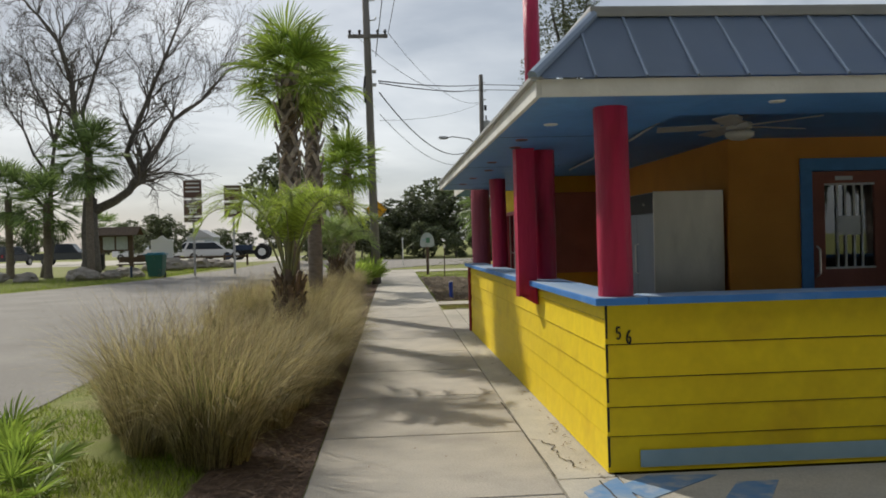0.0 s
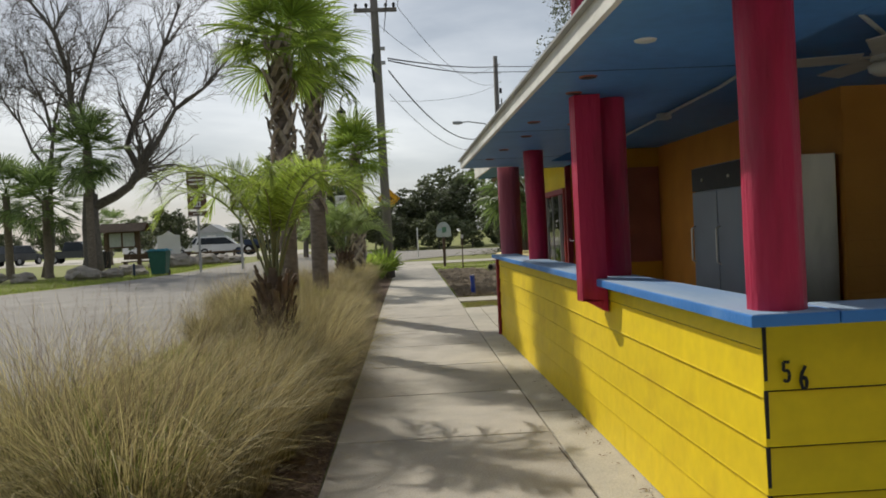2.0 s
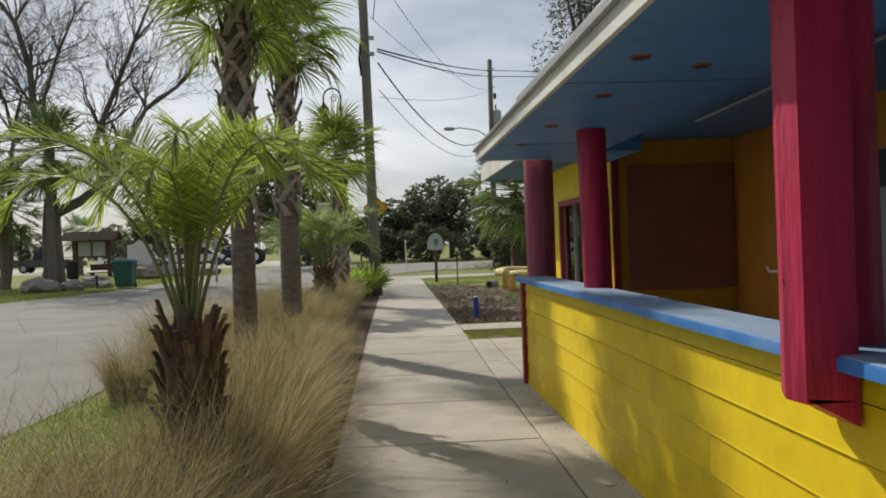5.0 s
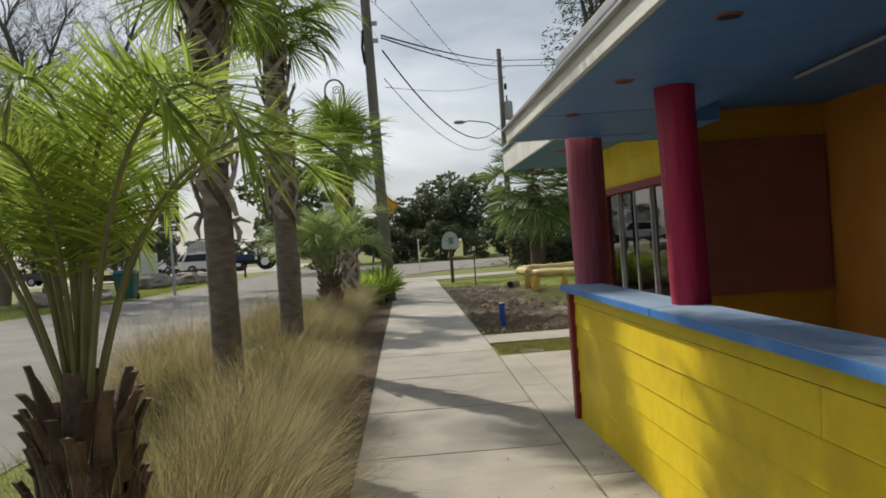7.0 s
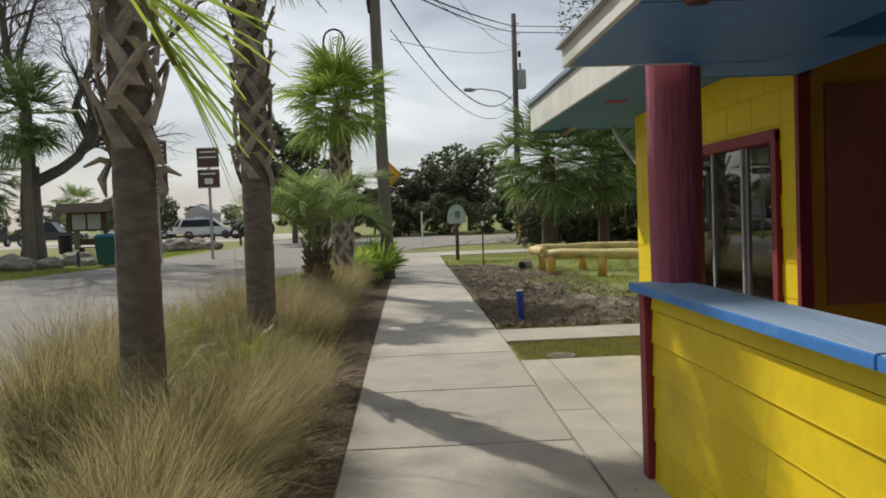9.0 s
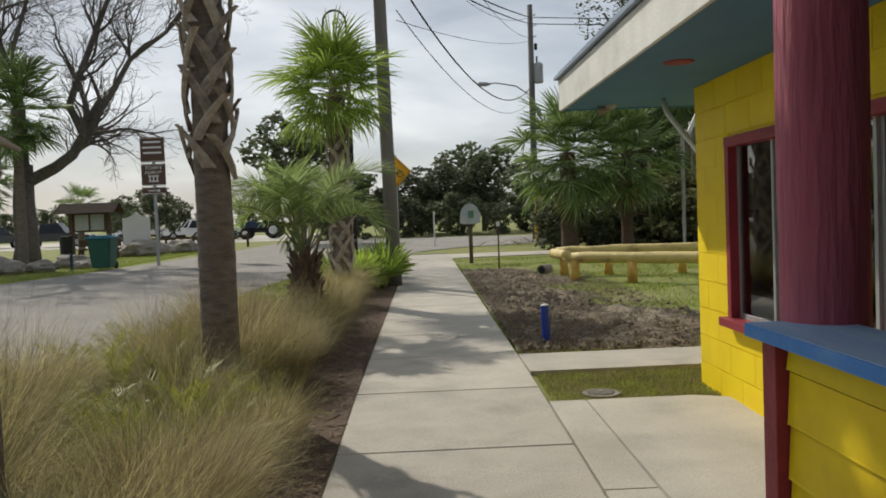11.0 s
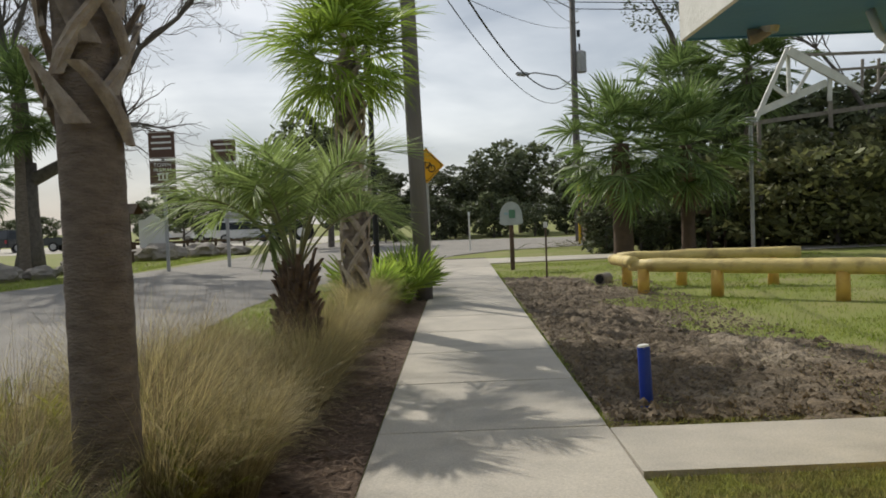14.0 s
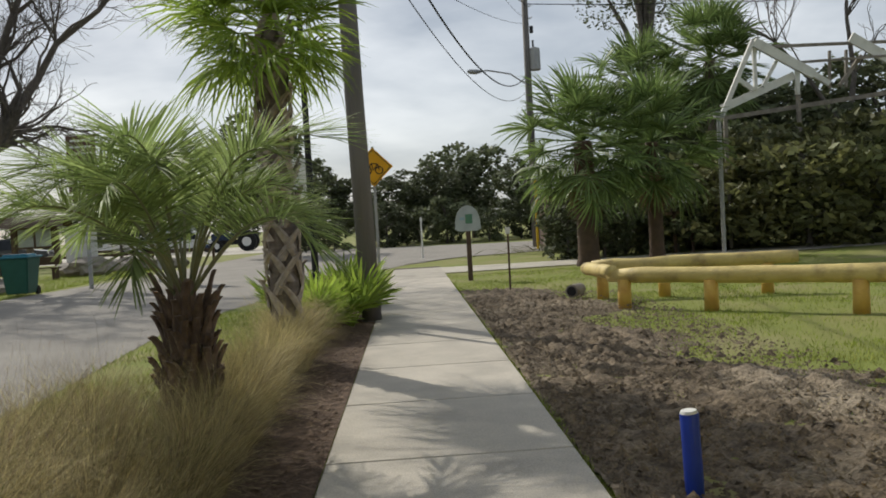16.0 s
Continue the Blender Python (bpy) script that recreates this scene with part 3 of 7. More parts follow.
rail = tagged(new("rail"), "worn blue painted timber counter rail on the half wall", "rail", "", "structure")
for a, b in ((2.95, 8.48), (8.49, 10.74)):
    part("rail_board", box(1.345, 1.64, a, b, 0.952, 0.992, 0.006), M_BLUE, rail)
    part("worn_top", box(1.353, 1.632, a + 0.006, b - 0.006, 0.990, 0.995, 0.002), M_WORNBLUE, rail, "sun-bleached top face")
part("rail_board", box(1.645, 9.0, 2.95, 3.25, 0.952, 0.992, 0.006), M_BLUE, rail)
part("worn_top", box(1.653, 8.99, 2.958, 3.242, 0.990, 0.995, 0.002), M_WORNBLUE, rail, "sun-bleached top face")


def digit(ch, x, z, h, y, material, parent):
    """A house number in strokes, facing -y."""
    seg = {"5": [((1, 2), (0, 2)), ((0, 2), (0, 1.1)), ((0, 1.1), (0.7, 1.15)), ((0.7, 1.15), (1, 0.8)), ((1, 0.8), (0.9, 0.2)), ((0.9, 0.2), (0.4, 0)), ((0.4, 0), (0, 0.2))],
           "6": [((0.8, 2), (0.2, 1.3)), ((0.2, 1.3), (0, 0.6)), ((0, 0.6), (0.3, 0)), ((0.3, 0), (0.8, 0)), ((0.8, 0), (1, 0.5)), ((1, 0.5), (0.7, 1.0)), ((0.7, 1.0), (0.1, 0.8))]}[ch]
    bm = bmesh.new()
    for a, b in seg:
        p, q = Vector((x + a[0] * h * 0.3, y, z + a[1] * h / 2)), Vector((x + b[0] * h * 0.3, y, z + b[1] * h / 2))
        join(bm, tube([p, q], [0.0055, 0.0055], 6))
    return part("digit", bm, material, parent)


num = thing("house_number", (0, 0, 0), "small dark house number figures on the yellow wall", "house number")
digit("5", 1.478, 0.757, 0.066, WY0 - 0.008, M_INK, num)
digit("6", 1.535, 0.733, 0.074, WY0 - 0.008, M_INK, num)

# posts


def log_post(name, x, y, z0, z1, r, label, seed, lean=(0, 0), paint=None):
    rg = random.Random(seed)
    th = thing(name, (x, y, 0), label, "post", "crimson porch posts")
    n, m = 26, 22
    verts, faces = [], []
    groove = [rg.uniform(0, 6.28) for _ in range(7)]
    for j in range(m + 1):
        z = z0 + (z1 - z0) * j / m
        for k in range(n):
            a = 2 * math.pi * k / n
            rr = r * (1 + 0.05 * noise.noise(Vector((math.cos(a) * 2, math.sin(a) * 2, z * 1.5 + seed))) + 0.02 * noise.noise(Vector((math.cos(a) * 7, math.sin(a) * 7, z * 0.6 + seed))))
            rr *= 1 - 0.10 * sum(math.exp(-((a - g0 - 0.1 * math.sin(z * 3 + g0) + math.pi) % (2 * math.pi) - math.pi) ** 2 / 0.006) for g0 in groove)
            u = j / m
            verts.append((rr * math.cos(a) + lean[0] * u, rr * math.sin(a) + lean[1] * u, z))
    for j in range(m):
        for k in range(n):
            faces.append((j * n + k, j * n + (k + 1) % n, (j + 1) * n + (k + 1) % n, (j + 1) * n + k))
    part("log", mesh_of("log", verts, faces, paint or M_RED, True), None, th)
    return th


log_post("porch_post", 1.50, 3.10, 0.99, 2.07, 0.098, "crimson painted log porch post with bark grooves", 1, (-0.01, 0))
log_post("porch_post", 1.525, 5.36, 0.99, 2.07, 0.10, "crimson painted log porch post behind the wall", 2)
log_post("porch_post", 1.585, 8.56, 0.99, 2.07, 0.097, "crimson painted log porch post on the rail", 3, (-0.015, 0))
log_post("porch_post", 1.60, 10.72, 0.0, 2.13, 0.135, "faded crimson log post reaching the ground, sunlit tone in its paint", 4, (0, 0), M_FADEDLIT)
# half log lapped over the wall
hl = thing("wall_post", (1.335, 5.20, 0), "crimson split-log post lapped over the wall with a pointed foot", "post")
bm = bmesh.new()
prof = [(-0.075, -0.10), (-0.085, 0.0), (-0.055, 0.085), (0.03, 0.10), (0.075, 0.06), (0.075, -0.10)]
rows_ = []
for z, k in ((0.80, 0.0), (0.87, 1.0), (1.2, 0.98), (1.6, 1.0), (2.065, 1.0)):
    row = []
    for x, y in prof:
        zz = z + (0.09 * (1 - (x + 0.085) / 0.16) if k == 0.0 else 0) + 0.004 * math.sin(x * 90 + y * 70)
        kk = 1.0 if k == 0 else k
        row.append(bm.verts.new((x * kk, y * kk, zz)))
    rows_.append(row)
for r0, r1 in zip(rows_, rows_[1:]):
    for i in range(6):
        j = (i + 1) % 6
        bm.faces.new((r0[i], r0[j], r1[j], r1[i]))
bm.faces.new(rows_[0][::-1])
bm.faces.new(rows_[-1])
part("split_log", bm, M_RED, hl)
part("hook", tube([(-0.085, 0.02, 1.22), (-0.105, 0.03, 1.22), (-0.11, 0.035, 1.235)], 0.004, 6), M_GALV, hl)
tp = thing("roof_pole", (1.75, 6.95, 0), "crimson pole rising above the roof edge", "post")
part("pole", tube([(0, 0, 2.10), (0.0, 0, 3.0), (-0.01, 0, 4.4)], [0.085, 0.083, 0.08], 18), M_RED, tp, smooth=True)
part("cap", box(-0.14, 0.14, -0.14, 0.14, 4.40, 4.47, 0.01), M_RED, tp)

# soffit, ceiling, fascia, mansard
EX, EY, SZ = 0.99, 2.67, 2.068
sof = tagged(part("soffit", box(EX + 0.025, 2.00, EY + 0.025, 10.495, SZ, SZ + 0.03), M_SOFFIT), "blue painted plywood soffit round the porch", "soffit", "", "structure")
part("soffit_board", box(2.002, 9.0, EY + 0.025, 3.45, SZ, SZ + 0.03), M_SOFFIT, sof)
part("soffit_board", box(2.002, 2.36, 10.0, 10.95, SZ, SZ + 0.03), M_SOFFIT, sof)
part("soffit_board", box(EX + 0.64, 1.998, 10.525, 10.95, SZ, SZ + 0.03), M_SOFFIT, sof)
part("soffit_end", box(2.022, 2.36, 9.98, 9.998, SZ, 2.27), M_SOFFIT, sof)
for y in (4.4, 6.85, 9.3):
    part("joint_batten", box(EX + 0.03, 1.99, y - 0.002, y + 0.002, SZ - 0.002, SZ + 0.001), M_BLACK, sof)
tagged(part("ceiling", box(2.00, 9.0, 3.45, 11.0, 2.27, 2.32), M_SOFFIT), "dark blue porch ceiling", "ceiling", "", "structure")
ce = tagged(part("ceiling_step", box(2.00, 2.02, 3.45, 11.0, SZ + 0.031, 2.27), M_SOFFIT), "blue step up to the porch ceiling", "trim", "", "structure")
part("front_step", box(2.02, 9.0, 3.43, 3.45, SZ + 0.031, 2.27), M_SOFFIT, ce)
fas = tagged(part("fascia", box(EX, EX + 0.025, EY, 10.52, SZ - 0.005, SZ + 0.085, 0.003), M_WHITE), "off-white weathered fascia board", "fascia", "", "structure")
part("fascia_board", box(EX + 0.026, 9.0, EY, EY + 0.025, SZ - 0.005, SZ + 0.085, 0.003), M_WHITE, fas)
part("end_board", box(EX + 0.026, 1.62, 10.497, 10.52, SZ - 0.005, SZ + 0.085, 0.003), M_WHITE, fas)
roof = tagged(new("roof"), "blue-grey standing-seam metal mansard roof", "roof", "", "structure")
RISE, BACK, RZ = 0.43, 0.42, SZ + 0.088
bm = bmesh.new()
P = [bm.verts.new(c) for c in ((EX - 0.02, EY - 0.02, RZ), (9, EY - 0.02, RZ), (9, EY + BACK, RZ + RISE), (EX + BACK, EY + BACK, RZ + RISE), (EX + BACK, 10.5, RZ + RISE), (EX - 0.02, 10.5, RZ))]
bm.faces.new((P[0], P[1], P[2], P[3]))
bm.faces.new((P[0], P[3], P[4], P[5]))
bmesh.ops.solidify(bm, geom=bm.faces[:], thickness=0.01)
part("slope", bm, M_ROOF, roof)
for i in range(30):
    x = 1.30 + 0.27 * i
    if x > 8.9:
        break
    top = min(1.0, (x - EX) / BACK)
    a, b = Vector((x, EY - 0.02, RZ + 0.006)), Vector((x, EY - 0.02 + (BACK + 0.02) * top, RZ + RISE * top + 0.006))
    part("seam", tube([a, b], 0.009, 6), M_ROOF, roof)
for i in range(28):
    y = EY + 0.3 + 0.27 * i
    top = min(1.0, (y - EY) / BACK)
    a, b = Vector((EX - 0.02, y, RZ + 0.006)), Vector((EX - 0.02 + (BACK + 0.02) * top, y, RZ + RISE * top + 0.006))
    part("seam", tube([a, b], 0.009, 6), M_ROOF, roof)
part("hip_cap", tube([(EX - 0.02, EY - 0.02, RZ + 0.01), (EX + BACK, EY + BACK, RZ + RISE + 0.01)], 0.03, 8), M_ROOF, roof)
part("ridge_cap", box(EX + BACK - 0.03, 9, EY + BACK - 0.03, EY + BACK + 0.15, RZ + RISE - 0.01, RZ + RISE + 0.05, 0.01), M_GALV, roof)
part("ridge_cap", box(EX + BACK - 0.03, EX + BACK + 0.15, EY + BACK + 0.15, 10.5, RZ + RISE - 0.01, RZ + RISE + 0.05, 0.01), M_GALV, roof)
part("deck", box(EX + BACK + 0.15, 9, EY + BACK + 0.15, 10.5, RZ + 0.2, RZ + 0.26), M_ROOF, roof)
part("drip_edge", box(EX - 0.03, EX + 0.03, EY - 0.03, 10.52, SZ + 0.080, SZ + 0.092), M_GALV, roof)

# soffit lamps and vents
for x, y, kind in ((1.28, 3.75, "lamp"), (2.4, 2.95, "lamp"), (1.22, 4.55, "vent"), (1.25, 5.05, "vent"), (1.22, 6.3, "vent"), (1.3, 7.2, "vent"), (1.25, 8.3, "vent"), (1.22, 9.3, "vent"), (1.55, 6.5, "vent")):
    if kind == "lamp":
        d = thing("recessed_lamp", (x, y, SZ), "round white recessed soffit lamp, unlit", "lamp", "soffit lamps")
        part("trim_ring", tube([(0, 0, -0.006), (0, 0, 0.0)], [0.044, 0.047], 20), M_WHITE, d)
        part("lens", tube([(0, 0, -0.009), (0, 0, -0.006)], [0.033, 0.035], 20), M_BULB, d)
    else:
        d = thing("soffit_vent", (x, y, SZ), "round rusty soffit vent", "vent", "soffit vents")
        part("rim", tube([(0, 0, -0.008), (0, 0, 0.0)], [0.043, 0.048], 18), M_BROWN, d)
        part("mesh_screen", tube([(0, 0, -0.010), (0, 0, -0.008)], [0.035, 0.037], 18), M_BLACK, d)

# rooms behind the porch
w = tagged(part("wall_orange_front", box(3.60, 4.42, 6.50, 6.62, 0.03, 2.27), M_ORANGE), "orange painted front wall under the porch", "wall", "", "structure")
part("wall_over_door", box(4.42, 5.30, 6.50, 6.62, 1.99, 2.27), M_ORANGE, w)
part("wall_beyond_door", box(5.30, 9.0, 6.50, 6.62, 0.03, 2.27), M_ORANGE, w)
for z in [0.2 + 0.2 * i for i in range(10)]:
    part("groove_board", box(3.605, 4.30, 6.490, 6.498, z - 0.097, z + 0.097, 0.003), M_ORANGE, w)
w = tagged(part("wall_orange_side", box(3.60, 3.72, 6.62, 8.0, 0.03, 2.27), M_ORANGE), "orange painted side wall under the porch", "wall", "", "structure")
part("wall_over_opening", box(3.60, 3.72, 8.0, 8.85, 1.86, 2.27), M_ORANGE, w)
part("wall_beyond", box(3.60, 3.72, 8.85, 11.0, 0.03, 2.27), M_ORANGE, w)
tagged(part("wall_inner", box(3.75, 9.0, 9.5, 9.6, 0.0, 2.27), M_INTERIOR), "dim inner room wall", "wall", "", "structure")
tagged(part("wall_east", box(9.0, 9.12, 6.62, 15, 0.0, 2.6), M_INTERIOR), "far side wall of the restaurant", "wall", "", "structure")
w = tagged(part("wall_yellow_end", box(2.43, 3.60, 11.0, 11.12, 0.03, 2.27), M_SHADEYELLOW), "yellow end wall of the porch, porch shade in its golden colour", "wall", "", "structure")
pn = thing("menu_panel", (3.14, 10.995, 0.80), "dark maroon boarded panel on the yellow end wall", "panel")
part("panel_board", box(-0.62, 0.44, -0.035, 0, 0, 1.22, 0.005), M_BROWN, pn)
part("raised_frame", box(-0.30, 0.18, -0.047, -0.036, 0.36, 1.00, 0.004), M_BROWN, pn, "framed inner board")
for z in (0.44, 0.66, 0.88):
    part("bar", box(-0.26, 0.14, -0.053, -0.048, z, z + 0.015), M_BROWN, pn)
part("corner_trim", box(2.36, 2.43, 10.955, 11.0, 0.03, 2.12, 0.004), M_MAROON, w, "maroon corner trim")

dr = tagged(new("door_1"), "maroon door with barred glass in a blue frame", "door", "", "structure")
dr.location = (4.86, 6.50, 0.03)
part("jamb", box(-0.53, -0.41, -0.02, 0.14, 0, 1.98, 0.004), M_SOFFIT, dr, "blue painted jamb")
part("jamb", box(0.41, 0.53, -0.02, 0.14, 0, 1.98, 0.004), M_SOFFIT, dr, "blue painted jamb")
part("head", box(-0.53, 0.53, -0.022, 0.14, 1.905, 2.03, 0.004), M_SOFFIT, dr, "blue painted head")
leaf = part("door_leaf", box(-0.41, -0.26, 0.03, 0.075, 0, 1.90, 0.004), M_BROWN, dr)
box_bm = box(0.26, 0.41, 0.03, 0.075, 0, 1.90, 0.004)
box(-0.26, 0.26, 0.03, 0.075, 0, 0.92, 0.004, box_bm)
box(-0.26, 0.26, 0.03, 0.075, 1.78, 1.90, 0.004, box_bm)
part("door_rails", box_bm, M_BROWN, dr)
part("pane", box(-0.26, 0.26, 0.05, 0.056, 0.92, 1.78), M_GLASS, dr)
for x in (-0.13, -0.045, 0.045, 0.13):
    part("bar", box(x - 0.009, x + 0.009, 0.028, 0.044, 0.92, 1.78), M_WHITE, dr, "white security bar")
for z in (0.92, 1.76):
    part("bar", box(-0.26, 0.26, 0.024, 0.04, z, z + 0.02), M_WHITE, dr)
part("notice", box(-0.13, 0.10, 0.018, 0.022, 1.26, 1.45), M_SIGNWHITE, dr, "white paper notice")
part("plate", box(-0.15, 0.03, 0.020, 0.028, 1.81, 1.85), M_SIGNWHITE, dr)
part("pull_handle", tube([(-0.35, 0.03, 0.85), (-0.35, -0.03, 0.88), (-0.35, -0.03, 1.12), (-0.35, 0.03, 1.15)], 0.011, 8), M_STEEL, dr, "steel pull handle")

fr = thing("refrigerator", (2.86, 6.54, 0.03), "grey two-door commercial refrigerator with steel end panel", "refrigerator")
part("body", box(0.03, 0.70, 0.022, 1.18, 0.08, 1.74, 0.006), M_GREYPAINT, fr)
part("end_panel", box(-0.01, 0.70, 0.0, 0.02, 0.04, 1.74, 0.003), M_STEEL, fr, "dull steel end panel")
part("header", box(0.0, 0.028, 0.03, 1.18, 1.53, 1.73, 0.004), M_BLACK, fr, "black header strip")
for a in (0.03, 0.61):
    d = part("door", box(0.0, 0.028, a, a + 0.565, 0.16, 1.52, 0.006), M_GREYPAINT, fr, "blue-grey door")
    part("handle", tube([(-0.0, a + 0.52, 0.9), (-0.035, a + 0.52, 0.92), (-0.035, a + 0.52, 1.2), (0.0, a + 0.52, 1.22)], 0.008, 6), M_STEEL, d)
    part("catch", tube([(-0.012, a + 0.3, 1.62), (0.0, a + 0.3, 1.62)], 0.014, 8), M_STEEL, fr)

fan = thing("ceiling_fan", (3.05, 4.95, 2.27), "white ceiling fan with wooden blades and a bowl lamp", "ceiling fan")
part("downrod", tube([(0, 0, 0), (0, 0, -0.05)], 0.025, 10), M_WHITE, fan)
part("motor", tube([(0, 0, -0.04), (0, 0, -0.055), (0, 0, -0.10), (0, 0, -0.115)], [0.05, 0.10, 0.10, 0.06], 18), M_WHITE, fan)
part("bowl", tube([(0, 0, -0.115), (0, 0, -0.13), (0, 0, -0.16), (0, 0, -0.185), (0, 0, -0.195)], [0.09, 0.115, 0.11, 0.07, 0.01], 20), M_BULB, fan, "frosted glass bowl", True)
for i in range(5):
    a = 2 * math.pi * i / 5 + 0.35
    bm = box(0.15, 0.64, -0.075, 0.075, -0.082, -0.074, 0.003)
    box(0.08, 0.17, -0.015, 0.015, -0.084, -0.076, 0, bm)
    bmesh.ops.transform(bm, matrix=pose(0, 0, 0, 0, 0, math.degrees(a)) @ pose(0, 0, -0.08, 8, 0, 0) @ pose(0, 0, 0.08), verts=bm.verts)
    part("blade", bm, M_BLADEWOOD, fan, "pale wooden blade")
cd = thing("conduit", (0, 0, 0), "white wire conduit along the porch ceiling", "conduit")
part("pipe", tube([(2.3, 4.0, 2.245), (2.55, 6.2, 2.25), (2.7, 9.6, 2.25)], 0.012, 8), M_WHITE, cd)
part("pipe", tube([(2.3, 4.0, 2.245), (3.05, 4.9, 2.255)], 0.012, 8), M_WHITE, cd)
part("junction_box", box(2.56, 2.66, 7.6, 7.72, 2.215, 2.268, 0.004), M_WHITE, cd)

# ---- the yellow block house ----
HX, HY0, HY1, HZ = 2.42, 11.0, 14.34, 2.24
hw = tagged(part("wall_house_west", box(HX + 0.012, HX + 0.2, 13.68, HY1 - 0.012, 0, HZ + 0.12), M_BLOCK), "bright yellow painted concrete-block house wall", "wall", "", "structure")
bm = box(HX + 0.012, HX + 0.2, HY0 + 0.12, 11.33, 0, HZ + 0.12)
box(HX + 0.012, HX + 0.2, 11.33, 13.68, 0, 0.60, 0, bm)
box(HX + 0.012, HX + 0.2, 11.33, 13.68, 1.80, HZ + 0.12, 0, bm)
part("core", bm, M_BLOCK, hw)
hn = tagged(part("wall_house_north", box(HX + 0.02, 9.0, HY1 - 0.2, HY1, 0, HZ + 0.12), M_BLOCK), "yellow painted end wall of the house", "wall", "", "structure")
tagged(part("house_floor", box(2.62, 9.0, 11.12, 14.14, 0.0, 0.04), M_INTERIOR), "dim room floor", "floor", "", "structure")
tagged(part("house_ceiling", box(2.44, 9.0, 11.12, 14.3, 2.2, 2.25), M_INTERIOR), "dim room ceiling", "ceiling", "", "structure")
tagged(part("house_soffit", box(1.63, HX + 0.25, 10.99, 15.41, HZ, HZ + 0.03), M_TEALSOF), "grey-blue soffit of the house eave", "soffit", "", "structure")
tagged(part("house_soffit_end", box(HX + 0.25, 9.0, HY1 - 0.05, 15.41, HZ, HZ + 0.03), M_TEALSOF), "grey-blue soffit of the house gable end", "soffit", "", "structure")
hf = tagged(part("house_fascia", box(1.605, 1.63, 10.55, 15.43, HZ - 0.01, HZ + 0.25, 0.004), M_WHITE), "white weathered eave fascia", "fascia", "", "structure")
part("end_fascia", box(1.63, 9.0, 15.41, 15.43, HZ - 0.01, HZ + 0.25, 0.004), M_TEALSOF, hf, "grey-blue end board")
hr = tagged(part("house_roof", box(1.57, 9.0, 10.52, 15.46, HZ + 0.26, HZ + 0.285), M_ROOF), "low metal roof of the house", "roof", "", "structure")
part("roof_slope", extrude_poly([(1.6, 10.55), (9, 10.55), (9, 15.42), (1.6, 15.42)], HZ + 0.285, HZ + 0.32), M_ROOF, hr)
part("eave_step", box(1.635, 2.44, 10.955, 10.985, SZ - 0.003, HZ + 0.03), M_TEALSOF, hf, "grey-blue step between the eaves")
sv = thing("soffit_vent", (1.95, 13.2, HZ), "round rust-red soffit vent", "vent", "soffit vents")
part("rim", tube([(0, 0, -0.008), (0, 0, 0.0)], [0.088, 0.095], 20), M_MAROON, sv)
fl = thing("flood_lamp", (2.0, 15.2, HZ), "old floodlight on a pipe under the eave", "lamp")
part("base_plate", tube([(0, 0, -0.03), (0, 0, 0)], [0.04, 0.05], 14), M_GALV, fl)
part("lamp_head", tube([(0, 0, -0.02), (-0.06, 0.02, -0.04), (-0.10, 0.03, -0.045)], [0.02, 0.035, 0.042], 14), M_OLDWOOD, fl)
dp = thing("downspout", (2.36, 14.9, 1.66), "white elbow downspout at the eave", "downspout")
part("pipe", tube([(0.0, 0, 0.57), (0.02, -0.05, 0.45), (0.14, -0.4, 0.12), (0.2, -0.47, 0.0)], 0.022, 10), M_WHITE, dp, smooth=True)
# blocks, proud of their joints
COURSE, BLK = 0.203, 0.405
for r in range(11):
    z0, z1 = 0.01 + COURSE * r, 0.01 + COURSE * (r + 1) - 0.007
    if z1 > HZ + 0.02:
        break
    y = HY1
    first = 0.2 if r % 2 else BLK
    while y > HY0 + 0.15:
        y1, y0 = y, max(HY0 + 0.12, y - first)
        first, y = BLK, y0
        for a, b in ((y0, min(y1, 11.33)), (max(y0, 13.68), y1)) if 0.60 < (z0 + z1) / 2 < 1.80 else ((y0, y1),):
            if b - a > 0.03:
                part("block", box(HX + 0.005, HX + 0.0115, a + 0.003, b - 0.003, z0, z1), M_BLOCK, hw)


def window(name, y0, y1, z0, z1, panes, label):
    w_ = tagged(new(name), label, "window", "", "structure")
    w_.location = (HX, 0, 0)
    t = 0.055
    part("window_frame", box(-0.025, 0.10, y0 - 0.01, y0 + t, z0, z1, 0.004), M_MAROON, w_, "maroon painted frame")
    part("window_frame", box(-0.025, 0.10, y1 - t, y1 + 0.01, z0, z1, 0.004), M_MAROON, w_, "maroon painted frame")
    part("window_frame", box(-0.028, 0.10, y0 - 0.01, y1 + 0.01, z1 - t, z1 + 0.012, 0.004), M_MAROON, w_, "maroon painted frame")
    part("window_sill", box(-0.075, 0.10, y0 - 0.05, y1 + 0.05, z0 - 0.045, z0 + 0.012, 0.006), M_MAROON, w_, "maroon painted sill")
    n = panes
    for i in range(n):
        a, b = y0 + t + (y1 - y0 - 2 * t) * i / n, y0 + t + (y1 - y0 - 2 * t) * (i + 1) / n
        dx = 0.035 if i % 2 else 0.055
        for q in ((a, a + 0.03, z0, z1 - t), (b - 0.03, b, z0, z1 - t)):
            part("sash", box(dx, dx + 0.022, q[0], q[1], q[2] + 0.012, q[3]), M_GALV, w_, "aluminium sash")
        part("sash", box(dx, dx + 0.022, a + 0.03, b - 0.03, z0 + 0.012, z0 + 0.045), M_GALV, w_)
        g_ = part("pane", box(dx + 0.008, dx + 0.013, a + 0.03, b - 0.03, z0 + 0.045, z1 - t), M_GLASS, w_)
        g_.visible_shadow = False
    return w_


